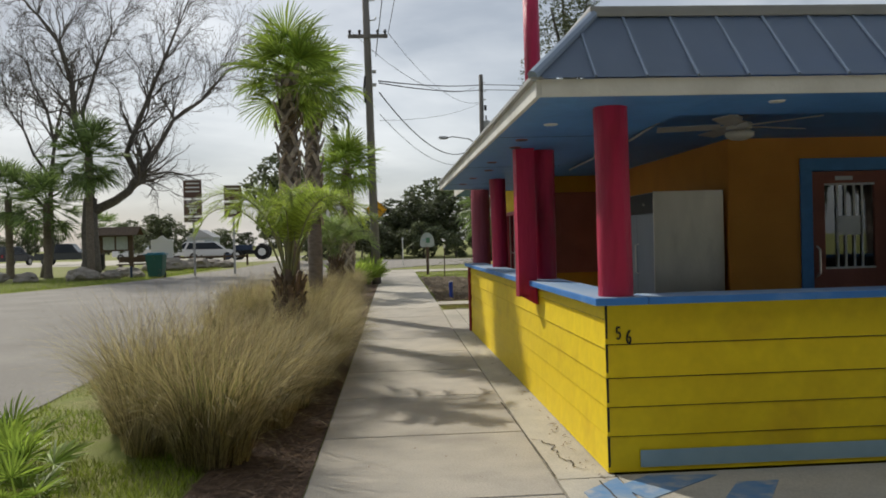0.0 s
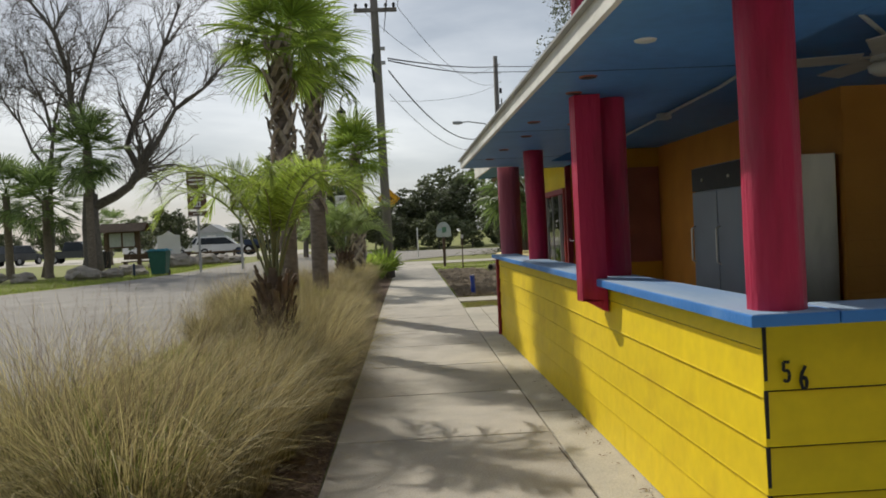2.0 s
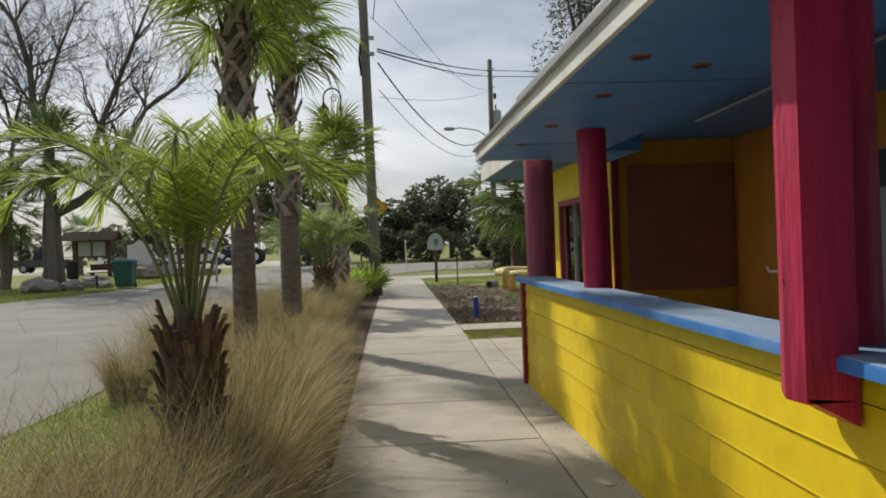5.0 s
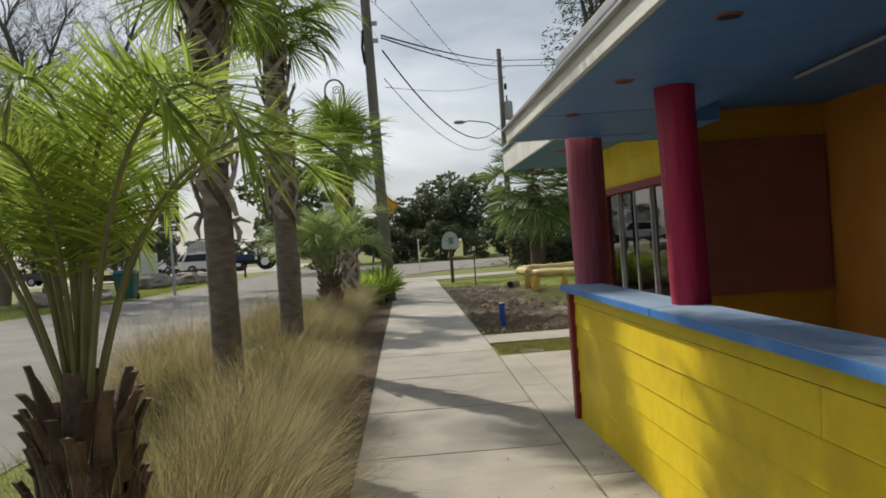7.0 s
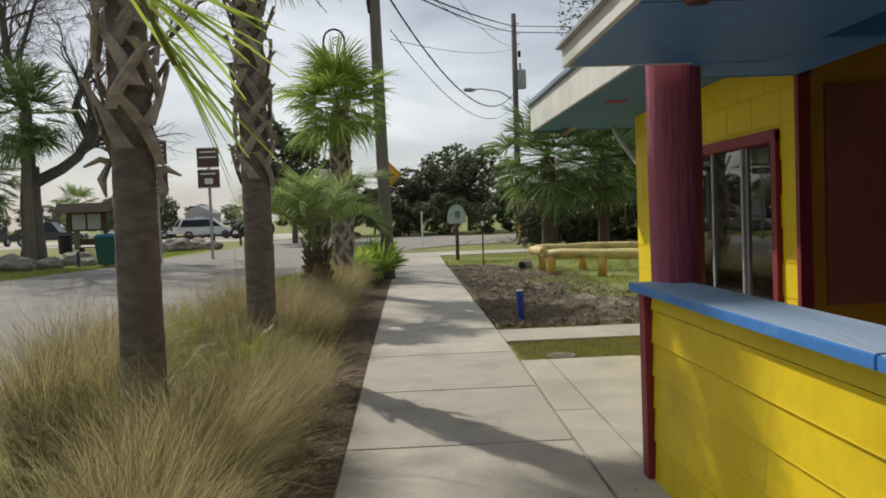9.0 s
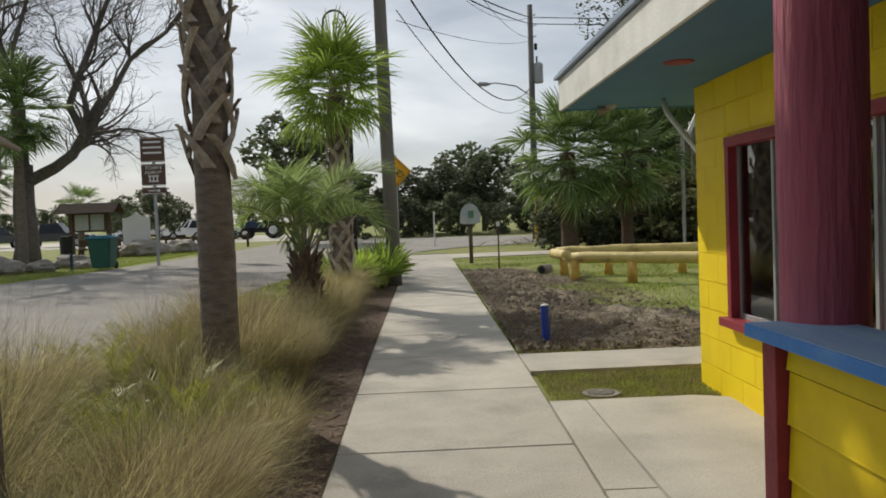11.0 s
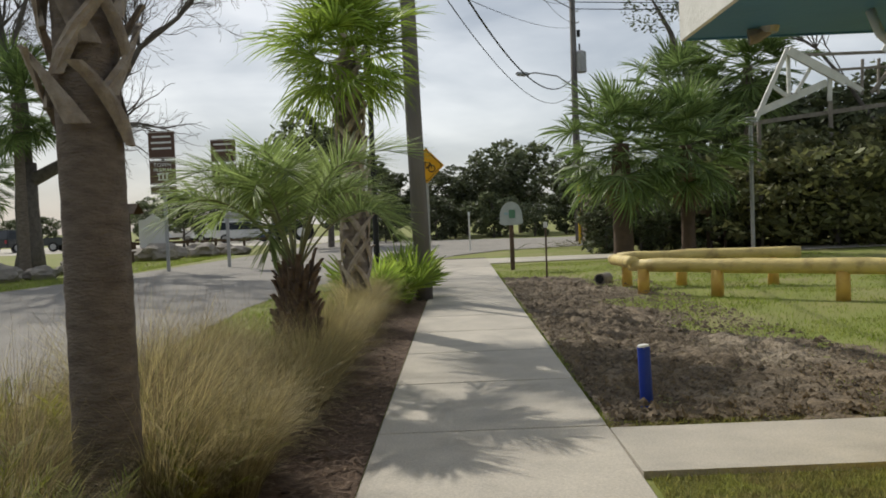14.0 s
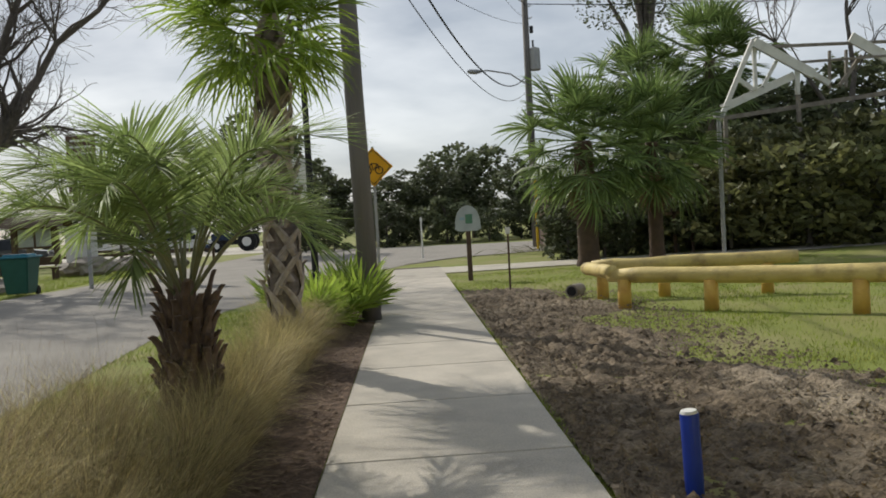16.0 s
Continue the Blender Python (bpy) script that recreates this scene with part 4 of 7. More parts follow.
wn = window("window_1", 11.33, 13.68, 0.60, 1.80, 4, "aluminium sliding window in a maroon frame with paper notices")
part("notice", box(0.066, 0.0675, 12.95, 13.10, 1.35, 1.60), M_SIGNWHITE, wn, "white paper notice")
part("notice", box(0.066, 0.0675, 12.30, 12.45, 1.25, 1.42), M_SIGNWHITE, wn, "white paper notice")
cb = thing("shelf_unit", (3.6, 12.4, 0.04), "dim wooden shelf unit inside the window", "shelf")
for z in (0.0, 0.5, 1.0, 1.5):
    part("shelf", box(-0.2, 0.2, -0.8, 0.8, z, z + 0.03), M_DARKWOOD, cb)
for y in (-0.8, 0.78):
    part("side_panel", box(-0.2, 0.2, y, y + 0.02, 0, 1.8), M_DARKWOOD, cb)

# ---- palms ----


def fan_frond(seed, petiole, radius, material, n=42, droop=0.35, spread=118):
    """A costapalmate fan leaf: stalk along +x, then folded segments."""
    rg = random.Random(seed)
    s = Soup()
    pts = [Vector((petiole * u, 0, -0.10 * petiole * u * u)) for u in (0, 0.33, 0.66, 1.0)]
    s.strip(pts, [0.016, 0.013, 0.011, 0.010], Vector((0, 1, 0)))
    s.strip([p + Vector((0, 0, 0.004)) for p in pts], [0.010, 0.008, 0.007, 0.007], Vector((0, 0.3, 0.9)).normalized())
    hub = pts[-1]
    for i in range(n):
        a = radians(-spread + 2 * spread * i / (n - 1)) + rg.uniform(-0.03, 0.03)
        L_ = radius * (0.62 + 0.38 * math.cos(a * 0.75)) * rg.uniform(0.86, 1.08)
        d = Vector((math.cos(a), math.sin(a), 0.18 * abs(math.sin(a)) + rg.uniform(-0.04, 0.04)))
        side = Vector((-math.sin(a), math.cos(a), 0.5 if i % 2 else -0.5)).normalized()
        k = droop * rg.uniform(0.4, 1.3)
        mid = [hub + d * L_ * u + Vector((0, 0, -k * L_ * u ** 3.0)) for u in (0.02, 0.3, 0.6, 0.85, 1.0)]
        w = 0.30 * L_ * radians(spread) / (n - 1)
        s.strip(mid, [0.005, w * 1.05, w * 1.35, w * 0.8, 0.001], side)
    return s.mesh("fan_frond", material)


def trunk_mesh(h, r0, r1, material, lean, rings, seed):
    rg = random.Random(seed)
    n, m = 18, rings
    verts, faces = [], []
    for j in range(m + 1):
        u = j / m
        r = (r0 + (r1 - r0) * u) * (1 + (0.22 * (1 - u / 0.08) if u < 0.08 else 0)) * (1 + 0.025 * (j % 2) + rg.uniform(-0.012, 0.012))
        for k in range(n):
            a = 2 * math.pi * k / n
            rr = r * (1 + 0.05 * noise.noise(Vector((math.cos(a) * 1.5, math.sin(a) * 1.5, u * h * 2 + seed))))
            verts.append((lean[0] * u * u + rr * math.cos(a), lean[1] * u * u + rr * math.sin(a), u * h))
    for j in range(m):
        for k in range(n):
            faces.append((j * n + k, j * n + (k + 1) % n, (j + 1) * n + (k + 1) % n, (j + 1) * n + k))
    faces.append(tuple(range(m * n, (m + 1) * n)))
    return mesh_of("trunk", verts, faces, material, True)


def boot_mesh(L_, w, material, r, lean, flare):
    """A cut leaf base wrapped on a trunk of radius r: a tapering strap that leans to one side."""
    bm = bmesh.new()
    rows_ = []
    for u, ww, out in ((0, w, 0.0), (0.3, w * 0.85, 0.10), (0.6, w * 0.62, 0.3), (0.85, w * 0.46, 0.65), (1.0, w * 0.42, 1.0)):
        row = []
        for dx, dy in ((0.004, -1), (0.016, -0.4), (0.016, 0.4), (0.004, 1), (-0.01, 0)):
            a = (lean * u * L_ + dy * ww) / r
            rr = r + dx + out * flare
            row.append(bm.verts.new((rr * math.cos(a), rr * math.sin(a), u * L_)))
        rows_.append(row)
    for a, b in zip(rows_, rows_[1:]):
        for i in range(5):
            j = (i + 1) % 5
            bm.faces.new((a[i], a[j], b[j], b[i]))
    bm.faces.new(rows_[-1])
    bm.faces.new(rows_[0][::-1])
    bmesh.ops.recalc_face_normals(bm, faces=bm.faces[:])
    me = bpy.data.meshes.new("boot")
    bm.to_mesh(me)
    bm.free()
    me.materials.append(material)
    return me


FRONDS = [fan_frond(10 + i, 0.42 + 0.07 * i, 0.58 + 0.04 * i, M_FAN, droop=0.25 + 0.15 * i) for i in range(3)]
FRONDS_DARK = [fan_frond(20 + i, 0.60 + 0.12 * i, 0.60, M_FANDARK, n=28, droop=0.10 + 0.14 * i, spread=112) for i in range(3)]
FROND_DRY = fan_frond(30, 0.4, 0.5, M_DEADFROND, n=18, droop=1.2, spread=60)
BOOTS = [boot_mesh(0.36, 0.046, M_BOOT, 0.135, k, 0.07) for k in (-0.55, 0.55, -0.45, 0.5)]
BOOTS_DARK = [boot_mesh(0.20, 0.036, M_PINDOBOOT, 0.12, k, 0.05) for k in (-0.2, 0.15, 0.0)]


def sabal(x, y, h, r, seed, label, boots_from, fronds=34, scale=1.0, meshes=FRONDS, lean=(0, 0), dry=0, low=-38, boots=True, rb=None, bark=None):
    rg = random.Random(seed)
    z0 = gz(y) - 0.03
    th = thing("cabbage_palm", (x, y, z0), label, "palm tree", "cabbage palms")
    part("trunk", trunk_mesh(h, r, r * 0.86, bark or M_BARK, lean, max(16, int(h * 14)), seed), None, th)
    at = lambda z: (lean[0] * (z / h) ** 2, lean[1] * (z / h) ** 2)
    if boots:
        step, i, z = 0.040, 0, boots_from
        while z < h - 0.02:
            a = i * 2.39996 + rg.uniform(-0.1, 0.1)
            b = part("boot", BOOTS[i % 4], None, th)
            lx, ly = at(z)
            k = (rb or r) * (1.0 - 0.10 * z / h) / 0.145
            b.matrix_basis = pose(lx, ly, z - 0.1, 0, 0, math.degrees(a)) @ Matrix.Diagonal((k * rg.uniform(1.0, 1.06), k * rg.uniform(1.0, 1.06), rg.uniform(0.85, 1.15), 1))
            z += step
            i += 1
    lx, ly = at(h)
    for i in range(fronds):
        u = i / (fronds - 1)
        el = 82 + (low - 82) * u ** 0.85 + rg.uniform(-9, 9)
        f = part("frond", meshes[rg.randrange(len(meshes))], None, th)
        f.matrix_basis = pose(lx, ly, h + 0.10 - 0.22 * u, 0, 0, i * 137.508 + rg.uniform(-12, 12)) @ pose(0, 0, 0, rg.uniform(-25, 25), -el, 0) @ Matrix.Scale(scale * rg.uniform(0.85, 1.12), 4)
    for i in range(dry):
        f = part("dry_frond", FROND_DRY, None, th, "dry brown hanging frond")
        f.matrix_basis = pose(lx, ly, h - 0.2, 0, 0, i * 97 + rg.uniform(-20, 20)) @ pose(0, 0, 0, 0, 60, 0) @ Matrix.Scale(scale, 4)
    return th


first = sabal(-1.20, 10.95, 3.88, 0.115, 1, "tall cabbage palm with criss-cross boots in the planting bed", 1.82, 38, 0.85, dry=1, low=-30, rb=0.155)
for sg, dz in ((-1, 0.0), (1, -0.06)):
    bm = tube([(0.09 * sg, 0.02, 1.73 + dz), (0.17 * sg, 0, 1.76 + dz), (0.25 * sg, -0.02, 1.72 + dz)], [0.022, 0.018, 0.006], 6, 0.3, random.Random(3))
    join(bm, tube([(0.12 * sg, 0, 1.74 + dz), (0.16 * sg, -0.01, 1.65 + dz), (0.14 * sg, -0.02, 1.56 + dz)], [0.016, 0.026, 0.007], 6, 0.3, random.Random(4)))
    part("torn_sheath", bm, M_BOOT, first, "torn dry leaf sheath")
sabal(-1.15, 14.35, 4.22, 0.138, 2, "tall cabbage palm with lattice boots above a smooth trunk", 1.75, 38, 0.88, low=-36, rb=0.168)
sabal(-0.83, 21.0, 3.25, 0.150, 3, "cabbage palm with shaggy boots down its trunk", 0.5, 42, 0.98, low=-30, rb=0.17)


def feather_frond(seed, L_, lift, material, bare=0.36, reach=0.30, end=0.50, n_leaf=48, width=0.0054, bow=2.4):
    """An arching leaf in the x-z plane: a bare stalk, then stiff leaflets in a V."""
    rg = random.Random(seed)
    s = Soup()
    pts = []
    n = 16
    for i in range(n + 1):
        u = i / n
        a = lift - (lift + end) * u ** bow
        pts.append(Vector((0, 0, 0)) if not pts else pts[-1] + Vector((math.cos(a), 0, math.sin(a))) * L_ / n)
    s.tube(pts, [0.0105 * (1 - 0.8 * i / n) + 0.001 for i in range(n + 1)], 5)
    for i in range(n_leaf):
        v = i / (n_leaf - 1)
        u = bare + (0.995 - bare) * v
        k = u * n
        a, b = pts[int(min(k, n - 1))], pts[int(min(k, n - 1)) + 1]
        p = a.lerp(b, k - int(min(k, n - 1)))
        d = (b - a).normalized()
        up = d.cross(Vector((0, 1, 0)))
        ll = L_ * reach * (0.55 + 0.45 * math.sin(math.pi * (0.15 + 0.75 * v))) * rg.uniform(0.85, 1.1)
        turn = 1.15 - 0.95 * v ** 1.3
        for sg in (-1, 1):
            w = (d * math.cos(turn) + Vector((0, sg, 0)) * math.sin(turn) + up * rg.uniform(0.10, 0.50)).normalized()
            side = (d * math.sin(turn) - Vector((0, sg, 0)) * math.cos(turn) + up * rg.uniform(-0.5, 0.5)).normalized()
            sag = rg.uniform(0.02, 0.28)
            s.strip([p + w * ll * t + Vector((0, 0, -sag * ll * t * t)) for t in (0, 0.4, 0.75, 1)], [width * 0.55, width, width * 0.72, 0.001], side)
    me = s.mesh("feather_frond", material)
    me.materials.append(M_STALK)
    for poly in list(me.polygons)[:5 * n]:
        poly.material_index = 1
    return me


PF = [feather_frond(40 + i, 1.32 + 0.06 * i, 1.55 - 0.07 * i, M_PINDO, 0.34, 0.17, 0.95, 74, 0.0040, 2.5) for i in range(4)]
PF2 = [feather_frond(50 + i, 1.12 + 0.08 * i, 1.46 - 0.12 * i, M_PINDO2, 0.42, 0.34, 0.45, 60, 0.0056, 2.4) for i in range(4)]


def pindo(x, y, h, r, seed, meshes, label, fronds, low, flare, scale=1.0):
    rg = random.Random(seed)
    th = thing("pindo_palm", (x, y, gz(y) - 0.03), label, "palm tree", "pindo palms")
    part("trunk", trunk_mesh(h + 0.06, r * 0.8, r * 0.45, M_PINDOBOOT, (0, 0), 14, seed), None, th)
    n = 120
    for i in range(n):
        a, z = i * 2.39996, 0.02 + (h - 0.08) * i / n
        b = part("boot", BOOTS_DARK[i % 3], None, th)
        k = r / 0.12 * (1.0 - 0.10 * z / h) * rg.uniform(0.90, 1.12)
        tilt = Matrix.Identity(4)
        tilt[0][2] = flare * z / h * rg.uniform(0.6, 1.3)
        b.matrix_basis = pose(0, 0, z - 0.05, 0, 0, math.degrees(a)) @ tilt @ Matrix.Diagonal((k, k, rg.uniform(0.75, 1.25), 1))
    for i in range(fronds):
        u = i / (fronds - 1)
        f = part("frond", meshes[rg.randrange(len(meshes))], None, th)
        f.matrix_basis = pose(0.035 * math.cos(i * 2.4), 0.035 * math.sin(i * 2.4), h - 0.02 - 0.05 * u, 0, 0, i * 137.508 + rg.uniform(-12, 12)) @ pose(0, 0, 0, rg.uniform(-12, 12), -10 + (low + 10) * u + rg.uniform(-5, 5), 0) @ Matrix.Scale(scale * rg.uniform(0.85, 1.08), 4)
    return th


pindo(-0.79, 6.98, 1.06, 0.120, 5, PF, "young pindo palm with arching feathery green fronds and dark boots", 20, 8, 0.08, 1.0)
pindo(-0.97, 17.8, 0.98, 0.140, 6, PF2, "young pindo palm with silvery green fronds and dark boots", 24, 22, 0.30)

# ---- grasses and bed plants ----


def tussock(seed, n, L_, material, width=0.0018, core=0.16, fall=(0.5, 1.9), sweep=0.36, hairs=0.4):
    """Arching blades swept towards +x, some ending in a few fine hairs."""
    rg = random.Random(seed)
    s = Soup()
    for _ in range(n):
        a = rg.uniform(0, 6.283)
        r = core * math.sqrt(rg.random())
        p = Vector((r * math.cos(a), r * math.sin(a), 0))
        a2 = a + rg.gauss(0, 0.7)
        d = Vector((math.cos(a2) + sweep * rg.random() * 2, math.sin(a2), 0)).normalized()
        turn = Vector((-d.y, d.x, 0)) * rg.gauss(0, 0.12)
        ll = L_ * (0.40 + 0.75 * rg.random())
        el0, drop, pts = radians(rg.uniform(62, 89)), rg.uniform(*fall), []
        for k in range(5):
            pts.append(p.copy())
            el = el0 - drop * (k / 4) ** 1.5
            p = p + ((d + turn * k) * math.cos(el) + Vector((0, 0, math.sin(el)))) * ll / 4
        w = width * rg.uniform(0.6, 1.4)
        side = Vector((-d.y, d.x, rg.uniform(-0.5, 0.5))).normalized() if rg.random() < 0.6 else Vector((rg.uniform(-1, 1), rg.uniform(-1, 1), 0.1)).normalized()
        s.strip(pts, [w, w, w * 0.8, w * 0.5, w * 0.12], side)
        if rg.random() < hairs:
            for q in (pts[-1], pts[-2].lerp(pts[-1], 0.6), pts[-2].lerp(pts[-1], 0.3)):
                v = (pts[-1] - pts[-2]).normalized() + Vector((rg.gauss(0, 0.4), rg.gauss(0, 0.4), rg.gauss(0, 0.3)))
                b = len(s.v)
                s.v += [q - side * 0.0008, q + side * 0.0008, q + v * rg.uniform(0.04, 0.09)]
                s.f.append((b, b + 1, b + 2))
    return s.mesh("tussock", material)


TUSS = [tussock(60 + i, 1550, 1.12, M_STRAW, 0.0019, 0.23, (0.5, 2.3)) for i in range(4)]
TUSS_LOW = [tussock(66 + i, 650, 0.95, M_STRAWDARK, 0.0022, 0.26, (0.8, 2.6), 0.3, 0.2) for i in range(2)]
TUSS_G = [tussock(70 + i, 500, 0.85, M_GREENBLADE, 0.0024, 0.12, (0.3, 1.5), 0.3, 0.0) for i in range(2)]
STEMS = [tussock(75 + i, 80, 1.26, M_STEM, 0.0013, 0.20, (0.1, 0.6), 0.1, 1.0) for i in range(2)]


def clump(x, y, sc, seed, green=0.5):
    rg = random.Random(seed)
    th = thing("ornamental_grass", (x, y, gz(y) - 0.02), "tan feathery ornamental grass clump with a green heart", "grass clump", "ornamental grasses")
    b = part("blades", TUSS[seed % 4], None, th)
    turn = rg.uniform(-55, 55)
    b.matrix_basis = pose(0, 0, 0, rg.uniform(-8, 8), rg.uniform(-2, 14), turn) @ Matrix.Scale(sc, 4)
    # dark inner blades carry the core's shade in their colour
    low_ = part("brown_blades", TUSS_LOW[seed % 2], None, th, "withered brown lower blades, darkened for the clump's shaded core")
    low_.matrix_basis = pose(0, 0, 0, 0, 0, turn + 40) @ Matrix.Scale(sc * (0.95 if y > 10.8 else 0.78), 4)
    if x < -1.0 or rg.random() < 0.35:
        st_ = part("seed_stems", STEMS[seed % 2], None, th, "tall dark seed stems")
        st_.matrix_basis = pose(0, 0, 0, 0, 0, turn + 90) @ Matrix.Scale(sc, 4)
    if rg.random() < green:
        g = part("green_blades", TUSS_G[seed % 2], None, th, "fresh green inner blades")
        g.matrix_basis = pose(0, 0, 0, 0, 0, rg.uniform(0, 360)) @ Matrix.Scale(sc * rg.uniform(0.7, 1.0), 4)


rng = random.Random(12)
CL = [(-0.92, 3.75, 0.98), (-1.38, 4.1, 0.92), (-0.75, 4.7, 0.88), (-1.68, 4.8, 0.92), (-1.15, 5.3, 0.84), (-1.45, 5.7, 0.80)]
for x, y, sc in CL:
    clump(x, y, sc, rng.randrange(1000), 1.0)
for i in range(19):
    y = 5.4 + i * 0.34
    wide = 0.16 if 6.8 < y < 9.6 else 0.36
    clump(-0.57 - rng.random() * wide, y, rng.uniform(0.62, 0.88), rng.randrange(1000), 0.6)
for i in range(15):
    y = 14.5 + i * 0.58
    clump(-0.66 - rng.random() * 0.35, y, rng.uniform(0.50, 0.68), rng.randrange(1000), 0.7)
    if i % 2 == 0 and y < 18:
        clump(-1.45 - rng.random() * 0.5, y + 0.2, rng.uniform(0.46, 0.62), rng.randrange(1000), 0.8)
for x, y, sc in ((-1.15, 14.9, 0.78), (-1.5, 15.3, 0.80), (-1.85, 15.0, 0.7), (-1.3, 15.9, 0.75), (-1.75, 16.2, 0.7), (-0.95, 16.1, 0.6), (-1.2, 16.8, 0.66), (-1.7, 17.2, 0.6), (-2.1, 14.0, 0.5), (-0.75, 14.7, 0.55)):
    clump(x, y, sc, rng.randrange(1000), 0.9)
for x, y, sc in ((-0.80, 11.4, 0.60), (-1.55, 11.5, 0.74), (-2.0, 11.6, 0.84), (-1.9, 12.4, 0.84), (-0.68, 12.2, 0.56), (-2.35, 12.8, 0.78), (-2.3, 10.9, 0.66), (-0.55, 12.9, 0.50), (-2.2, 13.6, 0.72), (-1.1, 13.2, 0.62), (-1.5, 14.2, 0.66)):
    clump(x, y, sc, rng.randrange(1000), 1.0)
for i in range(7):
    clump(-0.55 - rng.random() * 0.5, 22.9 + i * 0.6, rng.uniform(0.45, 0.6), rng.randrange(1000), 0.6)


def coontie_frond(seed, L_, bend):
    """A short arching frond along +x with stiff narrow leaflets."""
    rg = random.Random(seed)
    s = Soup()
    q, el, p, pts = Vector((0, 1, 0)), 0.25, Vector((0.02, 0, 0)), []
    for k in range(11):
        pts.append(p.copy())
        el -= bend * rg.uniform(0.6, 1.4)
        p = p + Vector((math.cos(el), 0, math.sin(el))) * L_ / 10
    s.strip(pts, [0.004] * 10 + [0.001], q)
    for k in range(2, 11):
        for h in (0.0, 0.5):
            c = pts[k - 1].lerp(pts[k], h + rg.uniform(-0.1, 0.1))
            t = (pts[k] - pts[k - 1]).normalized()
            for sg in (-1, 1):
                v = (t * 0.85 + q * sg * 0.6 + Vector((0, 0, rg.uniform(0.0, 0.35)))).normalized() * L_ * rg.uniform(0.14, 0.22)
                s.strip([c, c + v * 0.5, c + v], [0.0025, 0.0042, 0.001], t.cross(v).cross(v).normalized())
    return s.mesh("coontie_frond", M_STRAP)


COONTIE = [coontie_frond(80 + i, 0.50 + 0.06 * i, 0.05 + 0.03 * i) for i in range(3)]
SAW = [fan_frond(90 + i, 0.35, 0.42, M_FAN, n=20, droop=0.15, spread=95) for i in range(2)]
for i, (x, y, sc) in enumerate([(-0.78, 12.55, 0.9), (-1.05, 12.15, 0.95), (-0.62, 13.2, 0.8), (-1.25, 12.3, 1.0), (-0.95, 12.75, 1.1), (-1.5, 12.8, 1.0), (-0.75, 13.3, 0.8), (-1.7, 12.4, 0.9), (-0.9, 11.9, 0.8), (-1.1, 11.4, 0.8), (-1.9, 13.2, 0.9), (-1.75, 13.9, 1.0), (-2.05, 14.4, 1.0), (-1.55, 14.8, 1.0), (-1.95, 15.1, 0.95), (-1.2, 14.7, 0.9), (-0.85, 14.4, 0.7), (-2.3, 15.6, 0.9), (-1.75, 15.7, 0.8), (-0.95, 13.7, 0.8), (-1.35, 13.8, 0.9), (-2.3, 13.6, 0.9), (-1.15, 15.4, 0.8), (-0.7, 14.9, 0.6), (-2.45, 14.8, 0.9)]):
    th = thing("coontie_plant", (x, y, gz(y) - 0.02), "low yellow-green coontie with stiff narrow leaflets", "plant", "coontie plants")
    for k in range(15):
        f = part("frond", COONTIE[(i + k) % 3], None, th)
        f.matrix_basis = pose(0, 0, 0.02, 0, 0, k * 137.5 + i * 77) @ pose(0, 0, 0, 0, -(80 - 3.2 * k), 0) @ Matrix.Scale(sc * (0.92 + 0.10 * math.sin(k * 2.3 + i)), 4)
for i, (x, y, sc, n) in enumerate([(-1.95, 3.35, 0.58, 11), (-2.3, 3.9, 0.65, 10), (-1.75, 2.9, 0.48, 9), (-0.35, 23.4, 1.2, 16), (-0.55, 24.6, 1.3, 16), (-0.75, 22.6, 1.1, 12), (-0.5, 26.0, 1.2, 14), (-1.2, 24.0, 1.1, 12)]):
    rg = random.Random(i + 40)
    th = thing("saw_palmetto", (x, y, gz(y) - 0.02), "low spiky green palmetto", "plant", "palmettos")
    for k in range(n):
        f = part("frond", SAW[k % 2], None, th)
        f.matrix_basis = pose(0, 0, 0.02, 0, 0, k * 137.5) @ pose(0, 0, 0, rg.uniform(-20, 20), -rg.uniform(25, 80), 0) @ Matrix.Scale(sc * rg.uniform(0.7, 1.1), 4)

# turf blades
def turf(name, n, where, seed, h, material, label):
    rg = random.Random(seed)
    s = Soup()
    made = 0
    while made < n:
        x, y = where(rg)
        if x is None:
            continue
        made += 1
        a, hh = rg.uniform(0, 6.283), h * rg.uniform(0.4, 1.2)
        d = Vector((math.cos(a), math.sin(a), 0))
        c = Vector((x, y, ground_z(x, y) - 0.004))
        b = len(s.v)
        s.v += [c - d * 0.004, c + d * 0.004, c + Vector((rg.uniform(-1, 1), rg.uniform(-1, 1), 0)) * hh * 0.7 + Vector((0, 0, hh))]
        s.f.append((b, b + 1, b + 2))
    tagged(new(name, s.mesh(name, material)), label, "grass", "", "stuff")


def patch(rg):
    return rg.uniform(1.24, 2.6), rg.uniform(13.9, 14.84)


def lawn(rg):
    y = 15.8 + 17 * rg.random() ** 1.5
    x = right_edge(y) + rg.random() ** 0.9 * 8.5
    edge = right_edge(y) + 2.0 + 0.5 * math.sin(y * 0.8)
    k = noise.noise(Vector((x * 0.7, y * 0.7, 2)))
    if (x < edge and y < 26 and rg.random() > 0.04 + 0.75 * max(0.0, (x - right_edge(y)) / (edge - right_edge(y))) ** 2.5) or k < -0.02 and rg.random() < 0.78:
        return None, None
    return x, y


def verge(rg):
    y = 0.5 + 26 * rg.random() ** 1.5
    x = -2.85 + 1.9 * rg.random() ** 0.8
    return (x, y) if noise.noise(Vector((x, y * 0.8, 7))) > -0.3 else (None, None)


def curb_line(rg):
    y = rg.uniform(15.7, 30)
    return right_edge(y) + abs(rg.gauss(0, 0.025)) + 0.003, y


